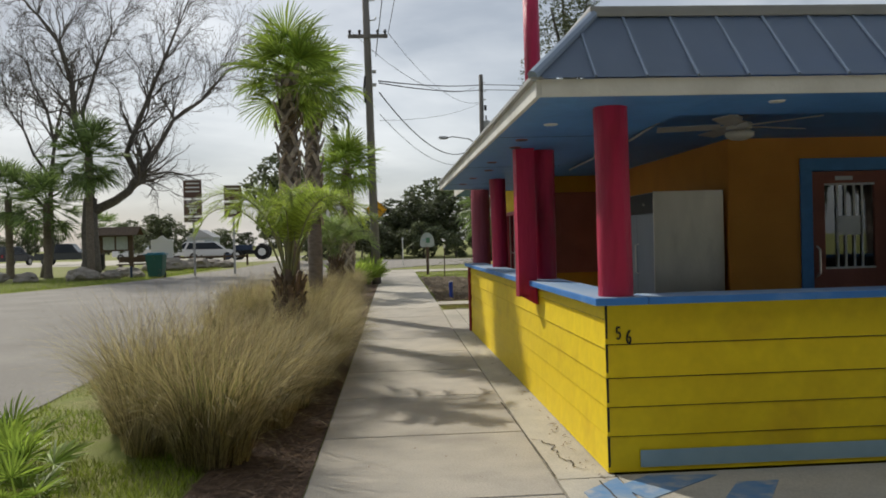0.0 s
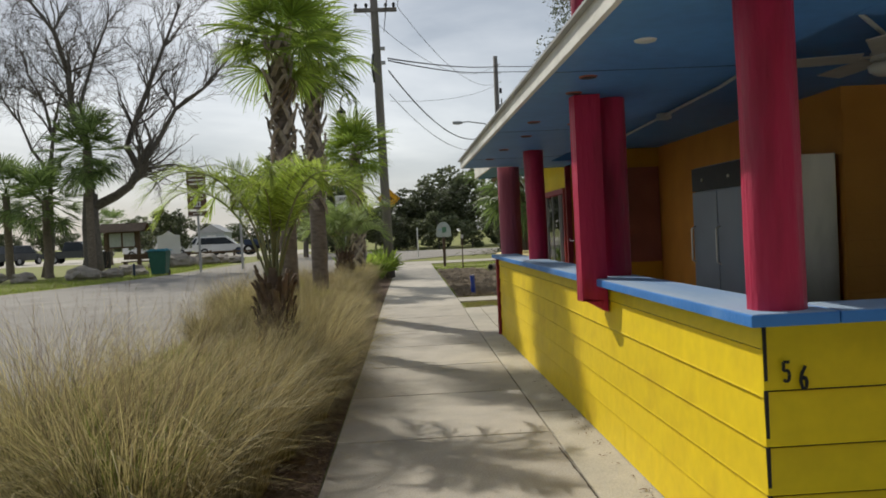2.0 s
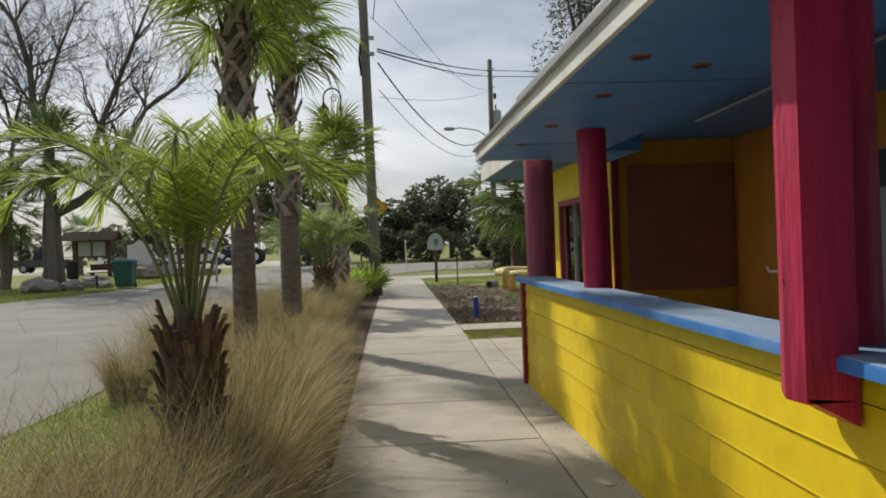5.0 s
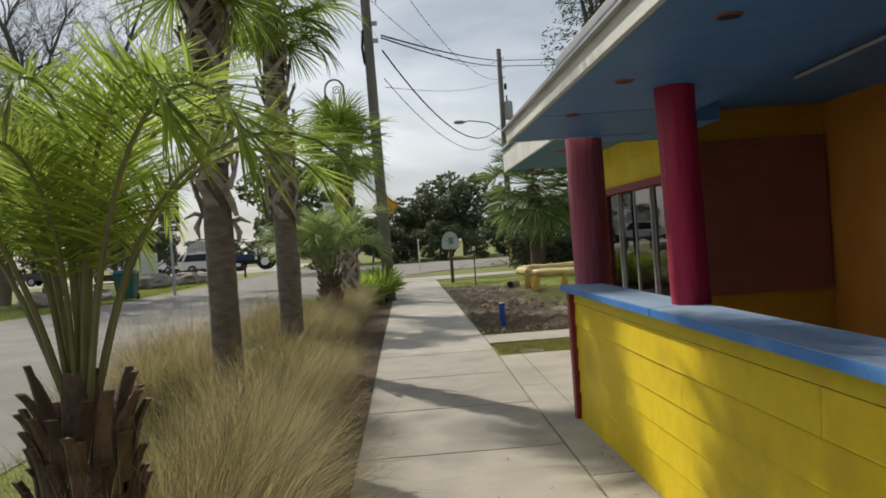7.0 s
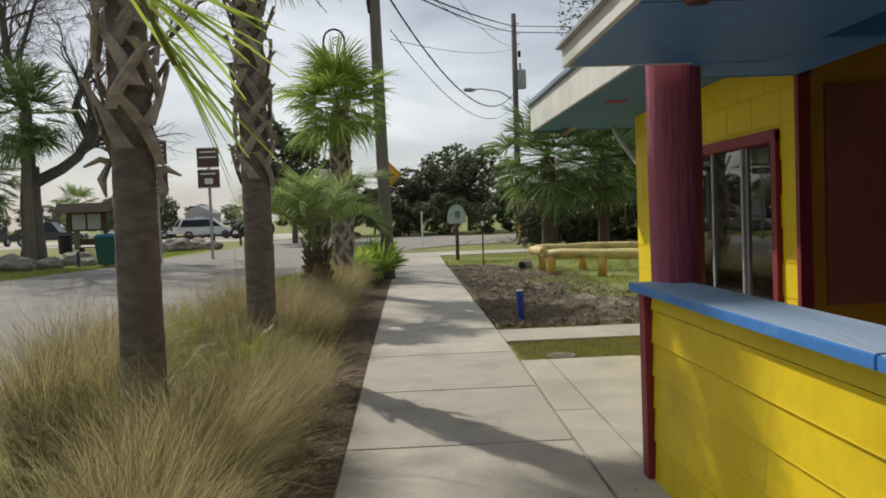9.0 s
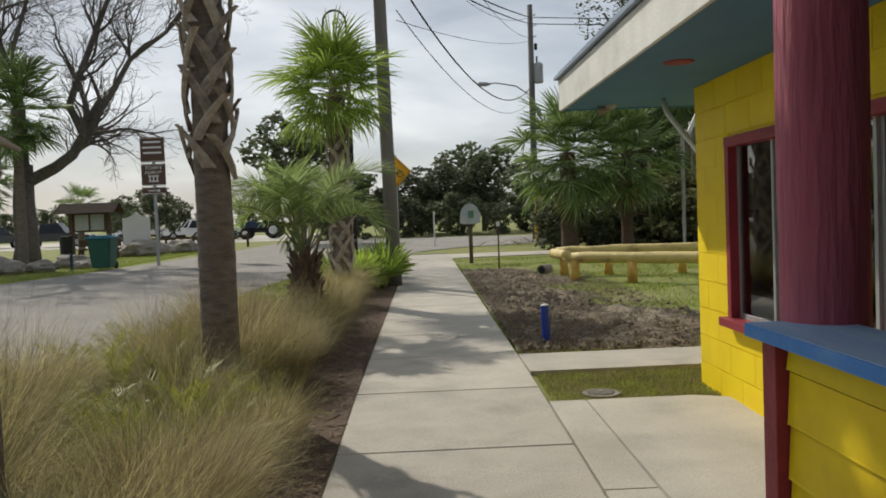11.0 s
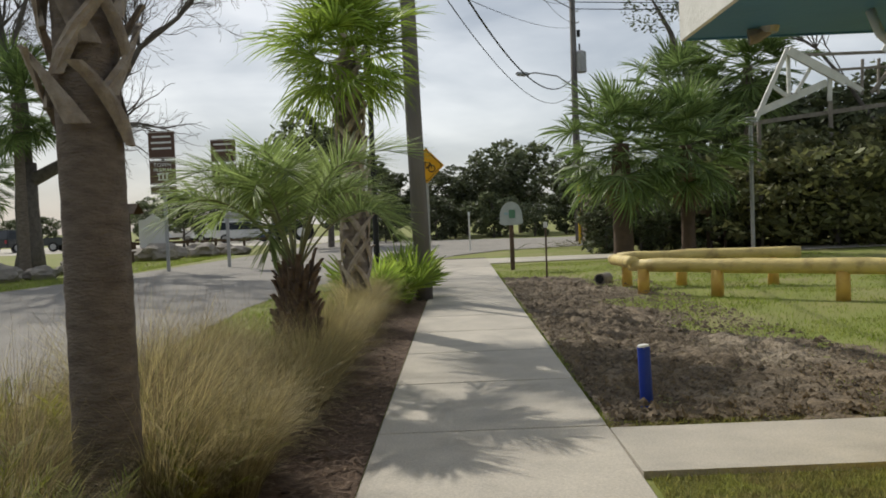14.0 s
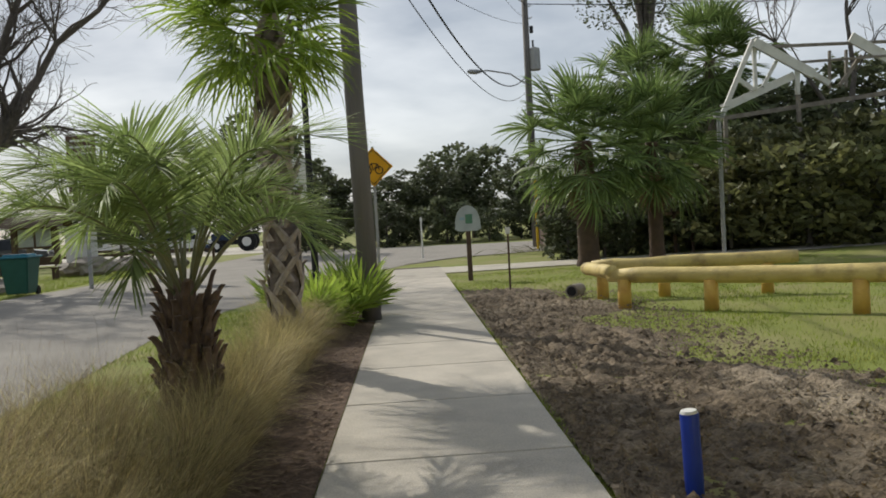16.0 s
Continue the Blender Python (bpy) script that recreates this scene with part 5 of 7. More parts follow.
def far_verge(rg):
    y = 25 + 24 * rg.random()
    x = -9.4 - max(0.0, 33 - y) * 0.27 - 0.15 - 5.5 * rg.random() ** 1.6
    return x, y


turf("far_verge_turf", 26000, far_verge, 6, 0.11, M_TURF, "green mown verge across the road")
turf("turf_patch", 17000, patch, 1, 0.035, M_TURFDRY, "short patchy turf between the slabs")
turf("lawn_turf", 85000, lawn, 2, 0.05, M_TURF, "thin winter lawn with bare patches")
turf("verge_turf", 52000, verge, 3, 0.075, M_TURF, "yellow-green verge along the road")
def path_edge(rg):
    return 1.2 + 6.5 * rg.random() ** 1.2, 15.73 + abs(rg.gauss(0, 0.11))


turf("path_weeds", 5000, path_edge, 8, 0.05, M_TURFDRY, "weedy turf edge along the branching path")
turf("edge_weeds", 2500, curb_line, 4, 0.05, M_TURF, "weeds along the sidewalk edge")

# ---- trees and far vegetation ----


def branch_soup(s, p, d, L_, r, depth, rg, bend=0.25, up=0.05, split=(2, 3), n=7):
    """A limb as a tapered tube that forks into finer ones."""
    pts, rad = [p.copy()], [r]
    q, steps = p.copy(), 4
    for i in range(steps):
        d = (d + Vector((rg.uniform(-1, 1), rg.uniform(-1, 1), rg.uniform(-0.8, 0.8))) * bend * 0.5 + Vector((0, 0, up))).normalized()
        q = q + d * L_ / steps
        pts.append(q.copy())
        rad.append(max(0.009, r * (1 - 0.38 * (i + 1) / steps)))
    s.tube(pts, rad, max(3, n))
    if depth == 0:
        return
    k = rg.randint(*split)
    for i in range(k):
        t = 1.0 if i == 0 else rg.uniform(0.35, 0.95)
        at = pts[min(steps, max(1, round(t * steps)))]
        axis = d.orthogonal().normalized()
        axis.rotate(Matrix.Rotation(rg.uniform(0, 6.283), 3, d))
        nd = d.copy()
        nd.rotate(Matrix.Rotation(rg.uniform(0.25, 0.8) * (0.6 if i == 0 else 1), 3, axis))
        branch_soup(s, at, nd, L_ * rg.uniform(0.6, 0.82), rad[-1] * (0.85 if i == 0 else 0.62), depth - 1, rg, bend, up, split, n - 1)


def bare_tree(x, y, limbs, trunk, seed, label, depth=5, size=(1, 1, 1)):
    """limbs: (start height, direction, length, radius) from a trunk given as points and radii."""
    rg = random.Random(seed)
    th = thing("bare_tree", (x, y, gz(y) - 0.1), label, "tree", "bare trees")
    th.scale = size
    part("trunk", tube([Vector(p) for p in trunk[0]], list(trunk[1]), 14, 0.12, rg), M_TREEBARK, th, smooth=True)
    for pts, rads in limbs:
        s = Soup()
        pts = [Vector(p) for p in pts]
        rads = [0.76 * q for q in rads]
        s.tube(pts, rads, 9)
        for i in range(1, len(pts)):
            d = (pts[i] - pts[i - 1]).normalized()
            for _ in range(6 if i > 1 else 1):
                nd = (d + Vector((rg.uniform(-1, 1), rg.uniform(-1, 1), rg.uniform(-0.2, 0.9)))).normalized()
                branch_soup(s, pts[i], nd, rg.uniform(1.5, 2.6), max(0.03, rads[i] * 0.42), depth - 2, rg, 0.8, 0.02, (3, 4))
        branch_soup(s, pts[-1], (pts[-1] - pts[-2]).normalized(), 2.0, rads[-1] * 0.9, depth - 1, rg, 0.8, 0.03, (2, 4))
        part("limb", s.mesh("limb", M_TREEBARK, True), None, th, "forking bare limb with fine twigs")
    return th


bare_tree(-13.75, 38.2, [
    ([(0.5, 0, 4.8), (0.5, 0, 8.0), (-0.5, 0.2, 10.1), (-0.6, 0, 12.6), (-1.4, 0, 15.2), (-2.9, 0, 17.0)], [0.44, 0.36, 0.31, 0.26, 0.20, 0.13]),
    ([(0.8, 0, 4.4), (2.4, -0.2, 5.0), (3.45, -0.3, 5.6), (4.1, -0.2, 6.5)], [0.42, 0.38, 0.36, 0.34]),
    ([(4.1, -0.2, 6.5), (3.2, 0.1, 8.0), (3.7, 0.2, 9.2), (4.8, 0.2, 11.4), (6.2, 0, 14.0), (7.3, 0, 16.2)], [0.33, 0.28, 0.25, 0.20, 0.15, 0.09]),
    ([(4.1, -0.2, 6.5), (5.7, 0.2, 8.7), (6.7, 0.3, 10.2), (8.9, 0, 11.4), (10.8, 0, 13.2)], [0.27, 0.22, 0.18, 0.14, 0.08]),
    ([(0.5, 0.1, 8.0), (-0.1, 0.6, 10.8), (0.9, 0.9, 13.7), (2.0, 1.0, 15.9)], [0.22, 0.18, 0.13, 0.08]),
], ([(0.4, 0, 0), (0.45, 0, 1.2), (0.4, 0, 3.2), (0.5, 0, 5.2)], (0.85, 0.64, 0.58, 0.50)), 4, "large bare dark-barked tree with spreading limbs across the road", size=(0.62, 0.69, 0.72))
bare_tree(-16.2, 40.3, [
    ([(0.2, 0, 3.4), (0.3, 0, 6.8), (0.55, 0.2, 9.1), (0.1, 0.2, 11.4), (-0.8, 0, 13.3)], [0.24, 0.20, 0.16, 0.12, 0.07]),
    ([(0.3, 0, 6.8), (-0.9, 0.2, 8.4), (-1.6, 0.4, 10.1), (-2.6, 0.3, 11.6)], [0.17, 0.13, 0.10, 0.06]),
    ([(0.55, 0, 9.1), (1.2, 0.1, 11.7), (2.5, 0, 12.9)], [0.13, 0.10, 0.06]),
    ([(0.2, 0, 4.4), (-1.6, -0.3, 6.4), (-3.4, 0, 7.6), (-5.0, 0, 9.0)], [0.17, 0.14, 0.10, 0.06]),
], ([(-0.3, 0, 0), (0, 0, 1.6), (0.2, 0, 3.6)], (0.36, 0.30, 0.25)), 9, "slender bare tree on the far verge", size=(0.69, 0.69, 0.72))


def leaf_crown(s, c, rx, rz, n, size, rg):
    """Many small leaf sprays in an uneven shell with gaps."""
    holes = [Vector((rg.gauss(0, 1), rg.gauss(0, 1), rg.gauss(0, 1))).normalized() for _ in range(5)]
    for _ in range(n):
        d = Vector((rg.gauss(0, 1), rg.gauss(0, 1), rg.gauss(0, 1))).normalized()
        if any(d.dot(h) > 0.86 for h in holes) and rg.random() < 0.75:
            continue
        k = 0.72 + 0.34 * noise.noise(d * 2.3 + c * 0.37) + 0.16 * noise.noise(d * 5.1 + c)
        r = k * (0.45 + 0.55 * rg.random() ** 0.4)
        p = c + Vector((d.x * rx * r, d.y * rx * r, d.z * rz * r))
        a = Vector((rg.uniform(-1, 1), rg.uniform(-1, 1), rg.uniform(-0.6, 0.6))).normalized()
        b = a.orthogonal().normalized()
        b.rotate(Matrix.Rotation(rg.uniform(0, 6.28), 3, a))
        q = size * rg.uniform(0.5, 1.3)
        i0 = len(s.v)
        s.v += [p - a * q, p + b * q * 0.45, p + a * q, p - b * q * 0.45]
        s.f.append((i0, i0 + 1, i0 + 2, i0 + 3))


def leafy_meshes(seed, h, r, n, size, material, lobes=6, low=0.35, top=0.80, puff=(0.50, 0.80)):
    rg = random.Random(seed)
    ts, cs = Soup(), Soup()
    ts.tube([Vector((0, 0, 0)), Vector((0.1, 0, h * 0.3)), Vector((0.0, 0.1, h * 0.7))], [h * 0.025, h * 0.019, h * 0.009], 8)
    for i in range(lobes):
        a, u = i * 2.4 + rg.uniform(-0.4, 0.4), low + (top - low) * (i + 0.5) / lobes
        rr = r * (0.75 - 0.25 * abs(u - 0.5)) * rg.uniform(0.35, 1.0)
        c = Vector((rr * math.cos(a), rr * math.sin(a), h * u))
        ts.tube([Vector((0.05, 0, h * u * 0.62)), c.lerp(Vector((0, 0, h * u * 0.7)), 0.5), c], [h * 0.010, h * 0.007, h * 0.003], 5)
        leaf_crown(cs, c, r * rg.uniform(*puff), h * rg.uniform(0.12, 0.20), n // lobes, size, rg)
    return ts.mesh("trunk", M_TREEBARK, True), cs.mesh("crown", material)


OAKS = [leafy_meshes(100 + i, 8.0, 4.0, 6000, 0.23, M_FOLIAGE, 13, 0.30, 0.86, (0.26, 0.50)) for i in range(3)]
TALLPINE = leafy_meshes(140, 18.5, 2.8, 9000, 0.11, M_FOLIAGE, 12, 0.58, 0.95)
SHRUBS = [leafy_meshes(120 + i, 3.6, 2.4, 4200, 0.15, M_SHRUB, 9, 0.08) for i in range(2)]
SCRUB = [leafy_meshes(130 + i, 4.4, 2.8, 3400, 0.19, M_FOLIAGE, 10, 0.08, 0.85, (0.35, 0.62)) for i in range(2)]


def plant_tree(kind, x, y, sc, rz, name, label, category, group, zs=1.0, wide=1.0):
    tr, cr = kind
    th = thing(name, (x, y, gz(y) - 0.05), label, category, group, rz=rz)
    th.scale = (sc * wide, sc * wide, sc * zs)
    part("trunk", tr, None, th)
    part("crown", cr, None, th)
    return th


rng = random.Random(77)
# wood across the far road
for i in range(22):
    x = -6 + i * 2.0 + rng.uniform(-0.6, 0.6)
    y = 66 + rng.uniform(-3, 8) + max(0, x - 10) * 0.2
    plant_tree(OAKS[i % 3], x, y, rng.uniform(0.45, 1.05), rng.uniform(0, 360), "evergreen_tree", "dark evergreen tree in the wood across the road", "tree", "wood across the road", rng.uniform(0.50, 1.0), 0.95)
for i in range(22):
    x = -5 + i * 2.0 + rng.uniform(-0.6, 0.6)
    plant_tree(SCRUB[i % 2], x, 61 + rng.uniform(-1, 2) + max(0, x - 10) * 0.25, rng.uniform(0.40, 0.80), rng.uniform(0, 360), "scrub", "dark evergreen scrub along the far road", "bush", "scrub along the road")
plant_tree(OAKS[1], -6.0, 55, 0.92, 40, "evergreen_tree", "dark cedar standing behind the palms", "tree", "", 1.0)
plant_tree(OAKS[2], -18.6, 70, 0.55, 10, "evergreen_tree", "dark rounded evergreen behind the kiosk", "tree", "")
plant_tree(OAKS[0], -22.5, 74, 0.5, 80, "evergreen_tree", "dark rounded evergreen behind the kiosk", "tree", "")
plant_tree(OAKS[0], -13.0, 130, 0.62, 80, "evergreen_tree", "far evergreen on the shore", "tree", "")
for i in range(26):
    plant_tree(SCRUB[i % 2], -150 + i * 7.2 + rng.uniform(-2, 2), 205 + rng.uniform(-8, 8), rng.uniform(1.3, 2.0), rng.uniform(0, 360), "shore_tree", "far dark wood on the opposite shore", "tree", "opposite shore", 0.9)
# unseen wood behind the starting point, added to darken the front wall
for i in range(14):
    plant_tree(OAKS[i % 3], -12 + i * 2.6, -12 + rng.uniform(-1.5, 1.5), rng.uniform(1.4, 1.7), rng.uniform(0, 360), "evergreen_tree", "dark unseen evergreen tree added behind to shade the front wall", "tree", "wood behind the lot")
# right side thicket
for x, y, sc in ((9.6, 36.8, 0.95), (11.6, 35.4, 1.0), (13.6, 35.8, 1.15), (15.8, 36.6, 1.1), (12.6, 37.8, 1.25), (18.5, 37.5, 1.2), (10.5, 38.6, 1.05), (8.0, 39.0, 0.7)):
    plant_tree(SHRUBS[rng.randrange(2)], x, y, sc, rng.uniform(0, 360), "thicket_shrub", "overgrown olive-green shrub swallowing the old frame", "bush", "thicket")
for x, y, sc in ((7.0, 37.5, 0.55), (5.2, 37.0, 0.5), (8.3, 36.6, 0.5), (6.1, 36.4, 0.42), (8.6, 41, 0.7), (12, 43, 1.1), (16, 44, 1.3), (5.6, 38.5, 0.4)):
    plant_tree(SCRUB[rng.randrange(2)], x, y, sc, rng.uniform(0, 360), "scrub", "dark scrub behind the palms", "bush", "scrub behind the palms")
for x, y, sc in ((16.5, 48, 1.0), (20.5, 46, 1.1), (13.6, 50, 0.95)):
    plant_tree(OAKS[rng.randrange(3)], x, y, sc, rng.uniform(0, 360), "evergreen_tree", "dusky evergreen tree behind the thicket", "tree", "trees behind the thicket", 0.9, 1.2)
plant_tree(TALLPINE, 12.3, 52, 1.0, 20, "pine_tree", "tall pine with a bare trunk and an open crown", "tree", "pines")
sabal(4.92, 33.2, 3.05, 0.27, 21, "dense dark cabbage palm at the lawn's edge", 0.3, 58, 1.55, FRONDS_DARK, low=-52, boots=False, dry=9, bark=M_DARKWOOD)
sabal(6.85, 33.9, 3.0, 0.19, 22, "dense dark cabbage palm at the lawn's edge", 0.3, 54, 1.50, FRONDS_DARK, low=-52, boots=False, dry=9, bark=M_DARKWOOD)
sabal(10.6, 39.5, 6.0, 0.18, 23, "tall cabbage palm above the thicket", 4.0, 66, 1.70, FRONDS_DARK, low=-60, boots=False)
sabal(8.9, 41.5, 5.5, 0.18, 24, "cabbage palm behind the thicket", 4.0, 58, 1.65, FRONDS_DARK, low=-60, boots=False)
sabal(-13.15, 37.2, 5.45, 0.17, 25, "dark cabbage palm against the bare tree", 4.5, 50, 1.55, FRONDS_DARK, low=-60, boots=False)
sabal(-15.5, 38.4, 3.5, 0.18, 26, "cabbage palm on the far verge", 3.0, 44, 1.45, FRONDS_DARK, low=-60, boots=False)
sabal(-17.6, 39.3, 3.9, 0.18, 27, "cabbage palm on the far verge", 3.4, 44, 1.45, FRONDS_DARK, low=-60, boots=False)
sabal(-20.2, 60.0, 2.6, 0.2, 28, "young cabbage palm near the kiosk", 2.0, 28, 1.3, FRONDS_DARK, low=-50, boots=False)
bare_tree(17.5, 44, [([(0, 0, 3.5), (0.4, 0, 6.0), (0.2, 0, 8.2)], [0.16, 0.13, 0.09]), ([(0, 0, 3.8), (-1.4, 0, 6.0), (-2.6, 0, 7.4)], [0.13, 0.10, 0.07])],
          ([(0, 0, 0), (0, 0, 2), (0, 0, 4)], (0.22, 0.2, 0.17)), 31, "bare twiggy tree behind the old frame", 4)

# ---- street furniture and things outdoors ----
gy = gz(24)
tpole = thing("utility_pole", (-0.10, 24.0, gy), "weathered timber utility pole with crossarm and cables", "utility pole")
part("pole", tube([(-0.02, 0, -0.2), (-0.08, 0, 3), (-0.12, 0, 7), (-0.16, 0, 9.8)], [0.135, 0.125, 0.11, 0.095], 16), M_WOODPOLE, tpole, smooth=True)
part("crossarm", box(-0.70, 0.50, -0.14, -0.06, 7.45, 7.56, 0.01), M_WOODPOLE, tpole)
for x in (-0.64, 0.42, -0.35, 0.2):
    part("insulator", tube([(x, -0.10, 7.56), (x, -0.10, 7.62), (x, -0.10, 7.64), (x, -0.10, 7.70)], [0.03, 0.035, 0.055, 0.03], 10), M_BLACK, tpole)
for z in (8.0, 8.6):
    part("bracket", tube([(-0.1, 0, z), (0.12, -0.02, z + 0.02), (0.16, -0.02, z + 0.1)], 0.02, 6), M_GALV, tpole)
part("conduit", tube([(-0.22, -0.05, 6.3), (-0.26, -0.05, 5.9), (-0.22, -0.05, 5.5)], 0.03, 8), M_BLACK, tpole)
for z in (6.0, 6.4):
    part("clamp", box(-0.02, 0.12, -0.08, 0.02, z, z + 0.09, 0.01), M_GALV, tpole)

p2 = thing("utility_pole", (5.97, 47.7, gz(47)), "timber utility pole with transformer and street lamp", "utility pole")
part("pole", tube([(0, 0, -0.2), (0.02, 0, 5), (0.05, 0, 11.0)], [0.17, 0.15, 0.12], 14), M_WOODPOLE, p2, smooth=True)
part("transformer", tube([(0.34, 0, 7.35), (0.34, 0, 7.38), (0.34, 0, 8.2), (0.34, 0, 8.25), (0.34, 0, 8.32)], [0.2, 0.24, 0.24, 0.22, 0.08], 16), M_GALV, p2, "grey transformer can")
part("bushing", tube([(0.3, 0, 8.3), (0.3, 0, 8.6)], 0.04, 8), M_BLACK, p2)
part("cutout", box(0.2, 0.34, -0.05, 0.05, 8.9, 9.2, 0.01), M_BLACK, p2)
for z in (9.5, 10.0, 10.5):
    part("bracket", tube([(0, 0, z), (0.28, -0.02, z + 0.02), (0.3, -0.02, z + 0.08)], 0.025, 6), M_GALV, p2)
part("lamp_arm", tube([(0, 0, 6.75), (-0.8, -0.6, 7.15), (-1.8, -1.4, 7.2), (-2.2, -1.7, 7.12)], 0.03, 8), M_GALV, p2)
part("lamp_head", tube([(-2.1, -1.6, 7.13), (-2.3, -1.75, 7.1), (-2.6, -2.0, 7.08), (-2.68, -2.06, 7.09)], [0.05, 0.10, 0.09, 0.03], 10), M_GALV, p2, "cobra-head street lamp")


def cable(a, b, sag, r=0.012, name="cable", label="sagging black overhead cable"):
    a, b = Vector(a), Vector(b)
    pts = [a.lerp(b, u / 24) + Vector((0, 0, -sag * 4 * (u / 24) * (1 - u / 24))) for u in range(25)]
    ob = part(name, tube(pts, r, 5), M_WIRE)
    return tagged(ob, label, "cable", "overhead cables")


cable((0.10, 24, 5.90), (5.9, 47.7, 7.2), 1.3, 0.02)
cable((0.10, 24, 6.25), (6.05, 47.7, 10.5), 0.12, 0.022)
cable((0.10, 24, 6.19), (6.05, 47.7, 10.2), 0.16, 0.020)
cable((0.10, 24, 5.24), (5.9, 47.7, 6.6), 1.15, 0.010)
cable((0.10, 24, 5.05), (5.9, 47.7, 9.4), 0.25, 0.007)
cable((0.42, 24, 7.7), (6.2, 47.7, 9.6), 0.9, 0.008)
cable((-0.64, 24, 7.7), (5.9, 47.7, 10.5), 1.0, 0.008)
cable((6.05, 47.7, 10.5), (30, 55, 12.2), 0.3, 0.02)
cable((6.05, 47.7, 10.2), (30, 55, 11.9), 0.3, 0.02)
cable((0.02, 24, 7.0), (1.6, -20, 8.0), 0.5, 0.012)
cable((0.42, 24, 7.7), (2.2, -20, 8.6), 0.5, 0.009)

lp = thing("street_lamp", (-1.1, 24.4, gy), "black ornamental street lamp with a scrolled crook", "street lamp")
arc = [(0.22, 0, 4.75)] + [(0.22 * math.cos(radians(a)), 0, 5.05 + 0.24 * math.sin(radians(a))) for a in range(0, 181, 20)] + [(-0.22, 0, 4.92)]
part("pole", tube([(0.22, 0, 0), (0.22, 0, 4.8)], [0.05, 0.04], 12), M_BLACK, lp)
part("crook", tube(arc, 0.022, 8), M_BLACK, lp)
part("scroll", tube([(0.05 + 0.11 * math.cos(radians(a)) * (1 - a / 700), 0, 5.03 + 0.11 * math.sin(radians(a)) * (1 - a / 700)) for a in range(0, 541, 30)], 0.011, 6), M_BLACK, lp)
part("shade", tube([(-0.22, 0, 4.93), (-0.22, 0, 4.88), (-0.22, 0, 4.80), (-0.22, 0, 4.72)], [0.03, 0.05, 0.13, 0.15], 14), M_BLACK, lp)
part("lamp_glass", tube([(-0.22, 0, 4.72), (-0.22, 0, 4.58), (-0.22, 0, 4.50)], [0.12, 0.10, 0.03], 12), M_BULB, lp)


def sign_post(name, x, y, top, label, category, post_r=0.03, rz=0):
    th = thing(name, (x, y, gz(y) - 0.03), label, category, rz=rz)
    part("post", box(-post_r, post_r, -post_r * 0.6, post_r * 0.6, 0, top, 0.004), M_GALV, th)
    return th


def disc(r0, r1, y0, y1, material, parent, name, x=0, z=0, n=24):
    bm = bmesh.new()
    rings = [[bm.verts.new((x + r * math.cos(2 * math.pi * k / n), y, z + r * math.sin(2 * math.pi * k / n))) for k in range(n)] for r, y in ((r0, y0), (r1, y0), (r1, y1), (r0, y1))]
    for q in range(4):
        a, b = rings[q], rings[(q + 1) % 4]
        for k in range(n):
            bm.faces.new((a[k], a[(k + 1) % n], b[(k + 1) % n], b[k]))
    return part(name, bm, material, parent)


# bicycle warning sign
bs = sign_post("bicycle_sign", -0.17, 30.4, 2.95, "amber diamond bicycle warning sign", "road sign", 0.03)
bm = box(-0.29, 0.29, -0.045, -0.035, -0.29, 0.29, 0.0045)
bmesh.ops.transform(bm, matrix=pose(0, 0, 2.52, 0, 45, 0), verts=bm.verts)
part("plate", bm, M_SIGNYELLOW, bs)
for a, b in (((-0.36, 0), (0, 0.36)), ((0, 0.36), (0.36, 0)), ((0.36, 0), (0, -0.36)), ((0, -0.36), (-0.36, 0))):
    part("border", tube([(a[0], -0.047, 2.52 + a[1]), (b[0], -0.047, 2.52 + b[1])], 0.008, 5), M_INK, bs)
for x in (-0.12, 0.12):
    disc(0.065, 0.088, -0.052, -0.046, M_INK, bs, "wheel_symbol", x, 2.45)
for a, b in (((-0.12, 2.45), (-0.04, 2.60)), ((-0.04, 2.60), (0.09, 2.58)), ((0.09, 2.58), (0.12, 2.45)), ((-0.04, 2.60), (0.0, 2.45)), ((0.0, 2.45), (0.09, 2.58))):
    part("frame_symbol", tube([(a[0], -0.05, a[1]), (b[0], -0.05, b[1])], 0.010, 5), M_INK, bs)


def text(body, size, loc, material, parent, name="lettering", rx=90, rz=0, extrude=0.002):
    cu = bpy.data.curves.new(name, "FONT")
    cu.body, cu.size, cu.align_x, cu.align_y, cu.extrude = body, size, "CENTER", "CENTER", extrude
    tmp = bpy.data.objects.new(name, cu)
    scene.collection.objects.link(tmp)
    me = bpy.data.meshes.new_from_object(tmp.evaluated_get(bpy.context.evaluated_depsgraph_get()))
    bpy.data.objects.remove(tmp)
    me.transform(pose(*loc, rx, 0, rz))
    me.materials.clear()
    me.materials.append(material)
    ob = new(name, me)
    ob.parent = parent
    return ob


sp = sign_post("speed_limit_sign", -1.60, 28.0, 2.62, "white speed limit sign reading 25", "road sign", 0.03)
part("plate", box(-0.28, 0.28, -0.045, -0.035, 1.85, 2.60, 0.01), M_SIGNWHITE, sp)
text("SPEED", 0.15, (0, -0.05, 2.47), M_INK, sp)
text("LIMIT", 0.15, (0, -0.05, 2.30), M_INK, sp)
text("25", 0.34, (0, -0.05, 2.06), M_INK, sp)

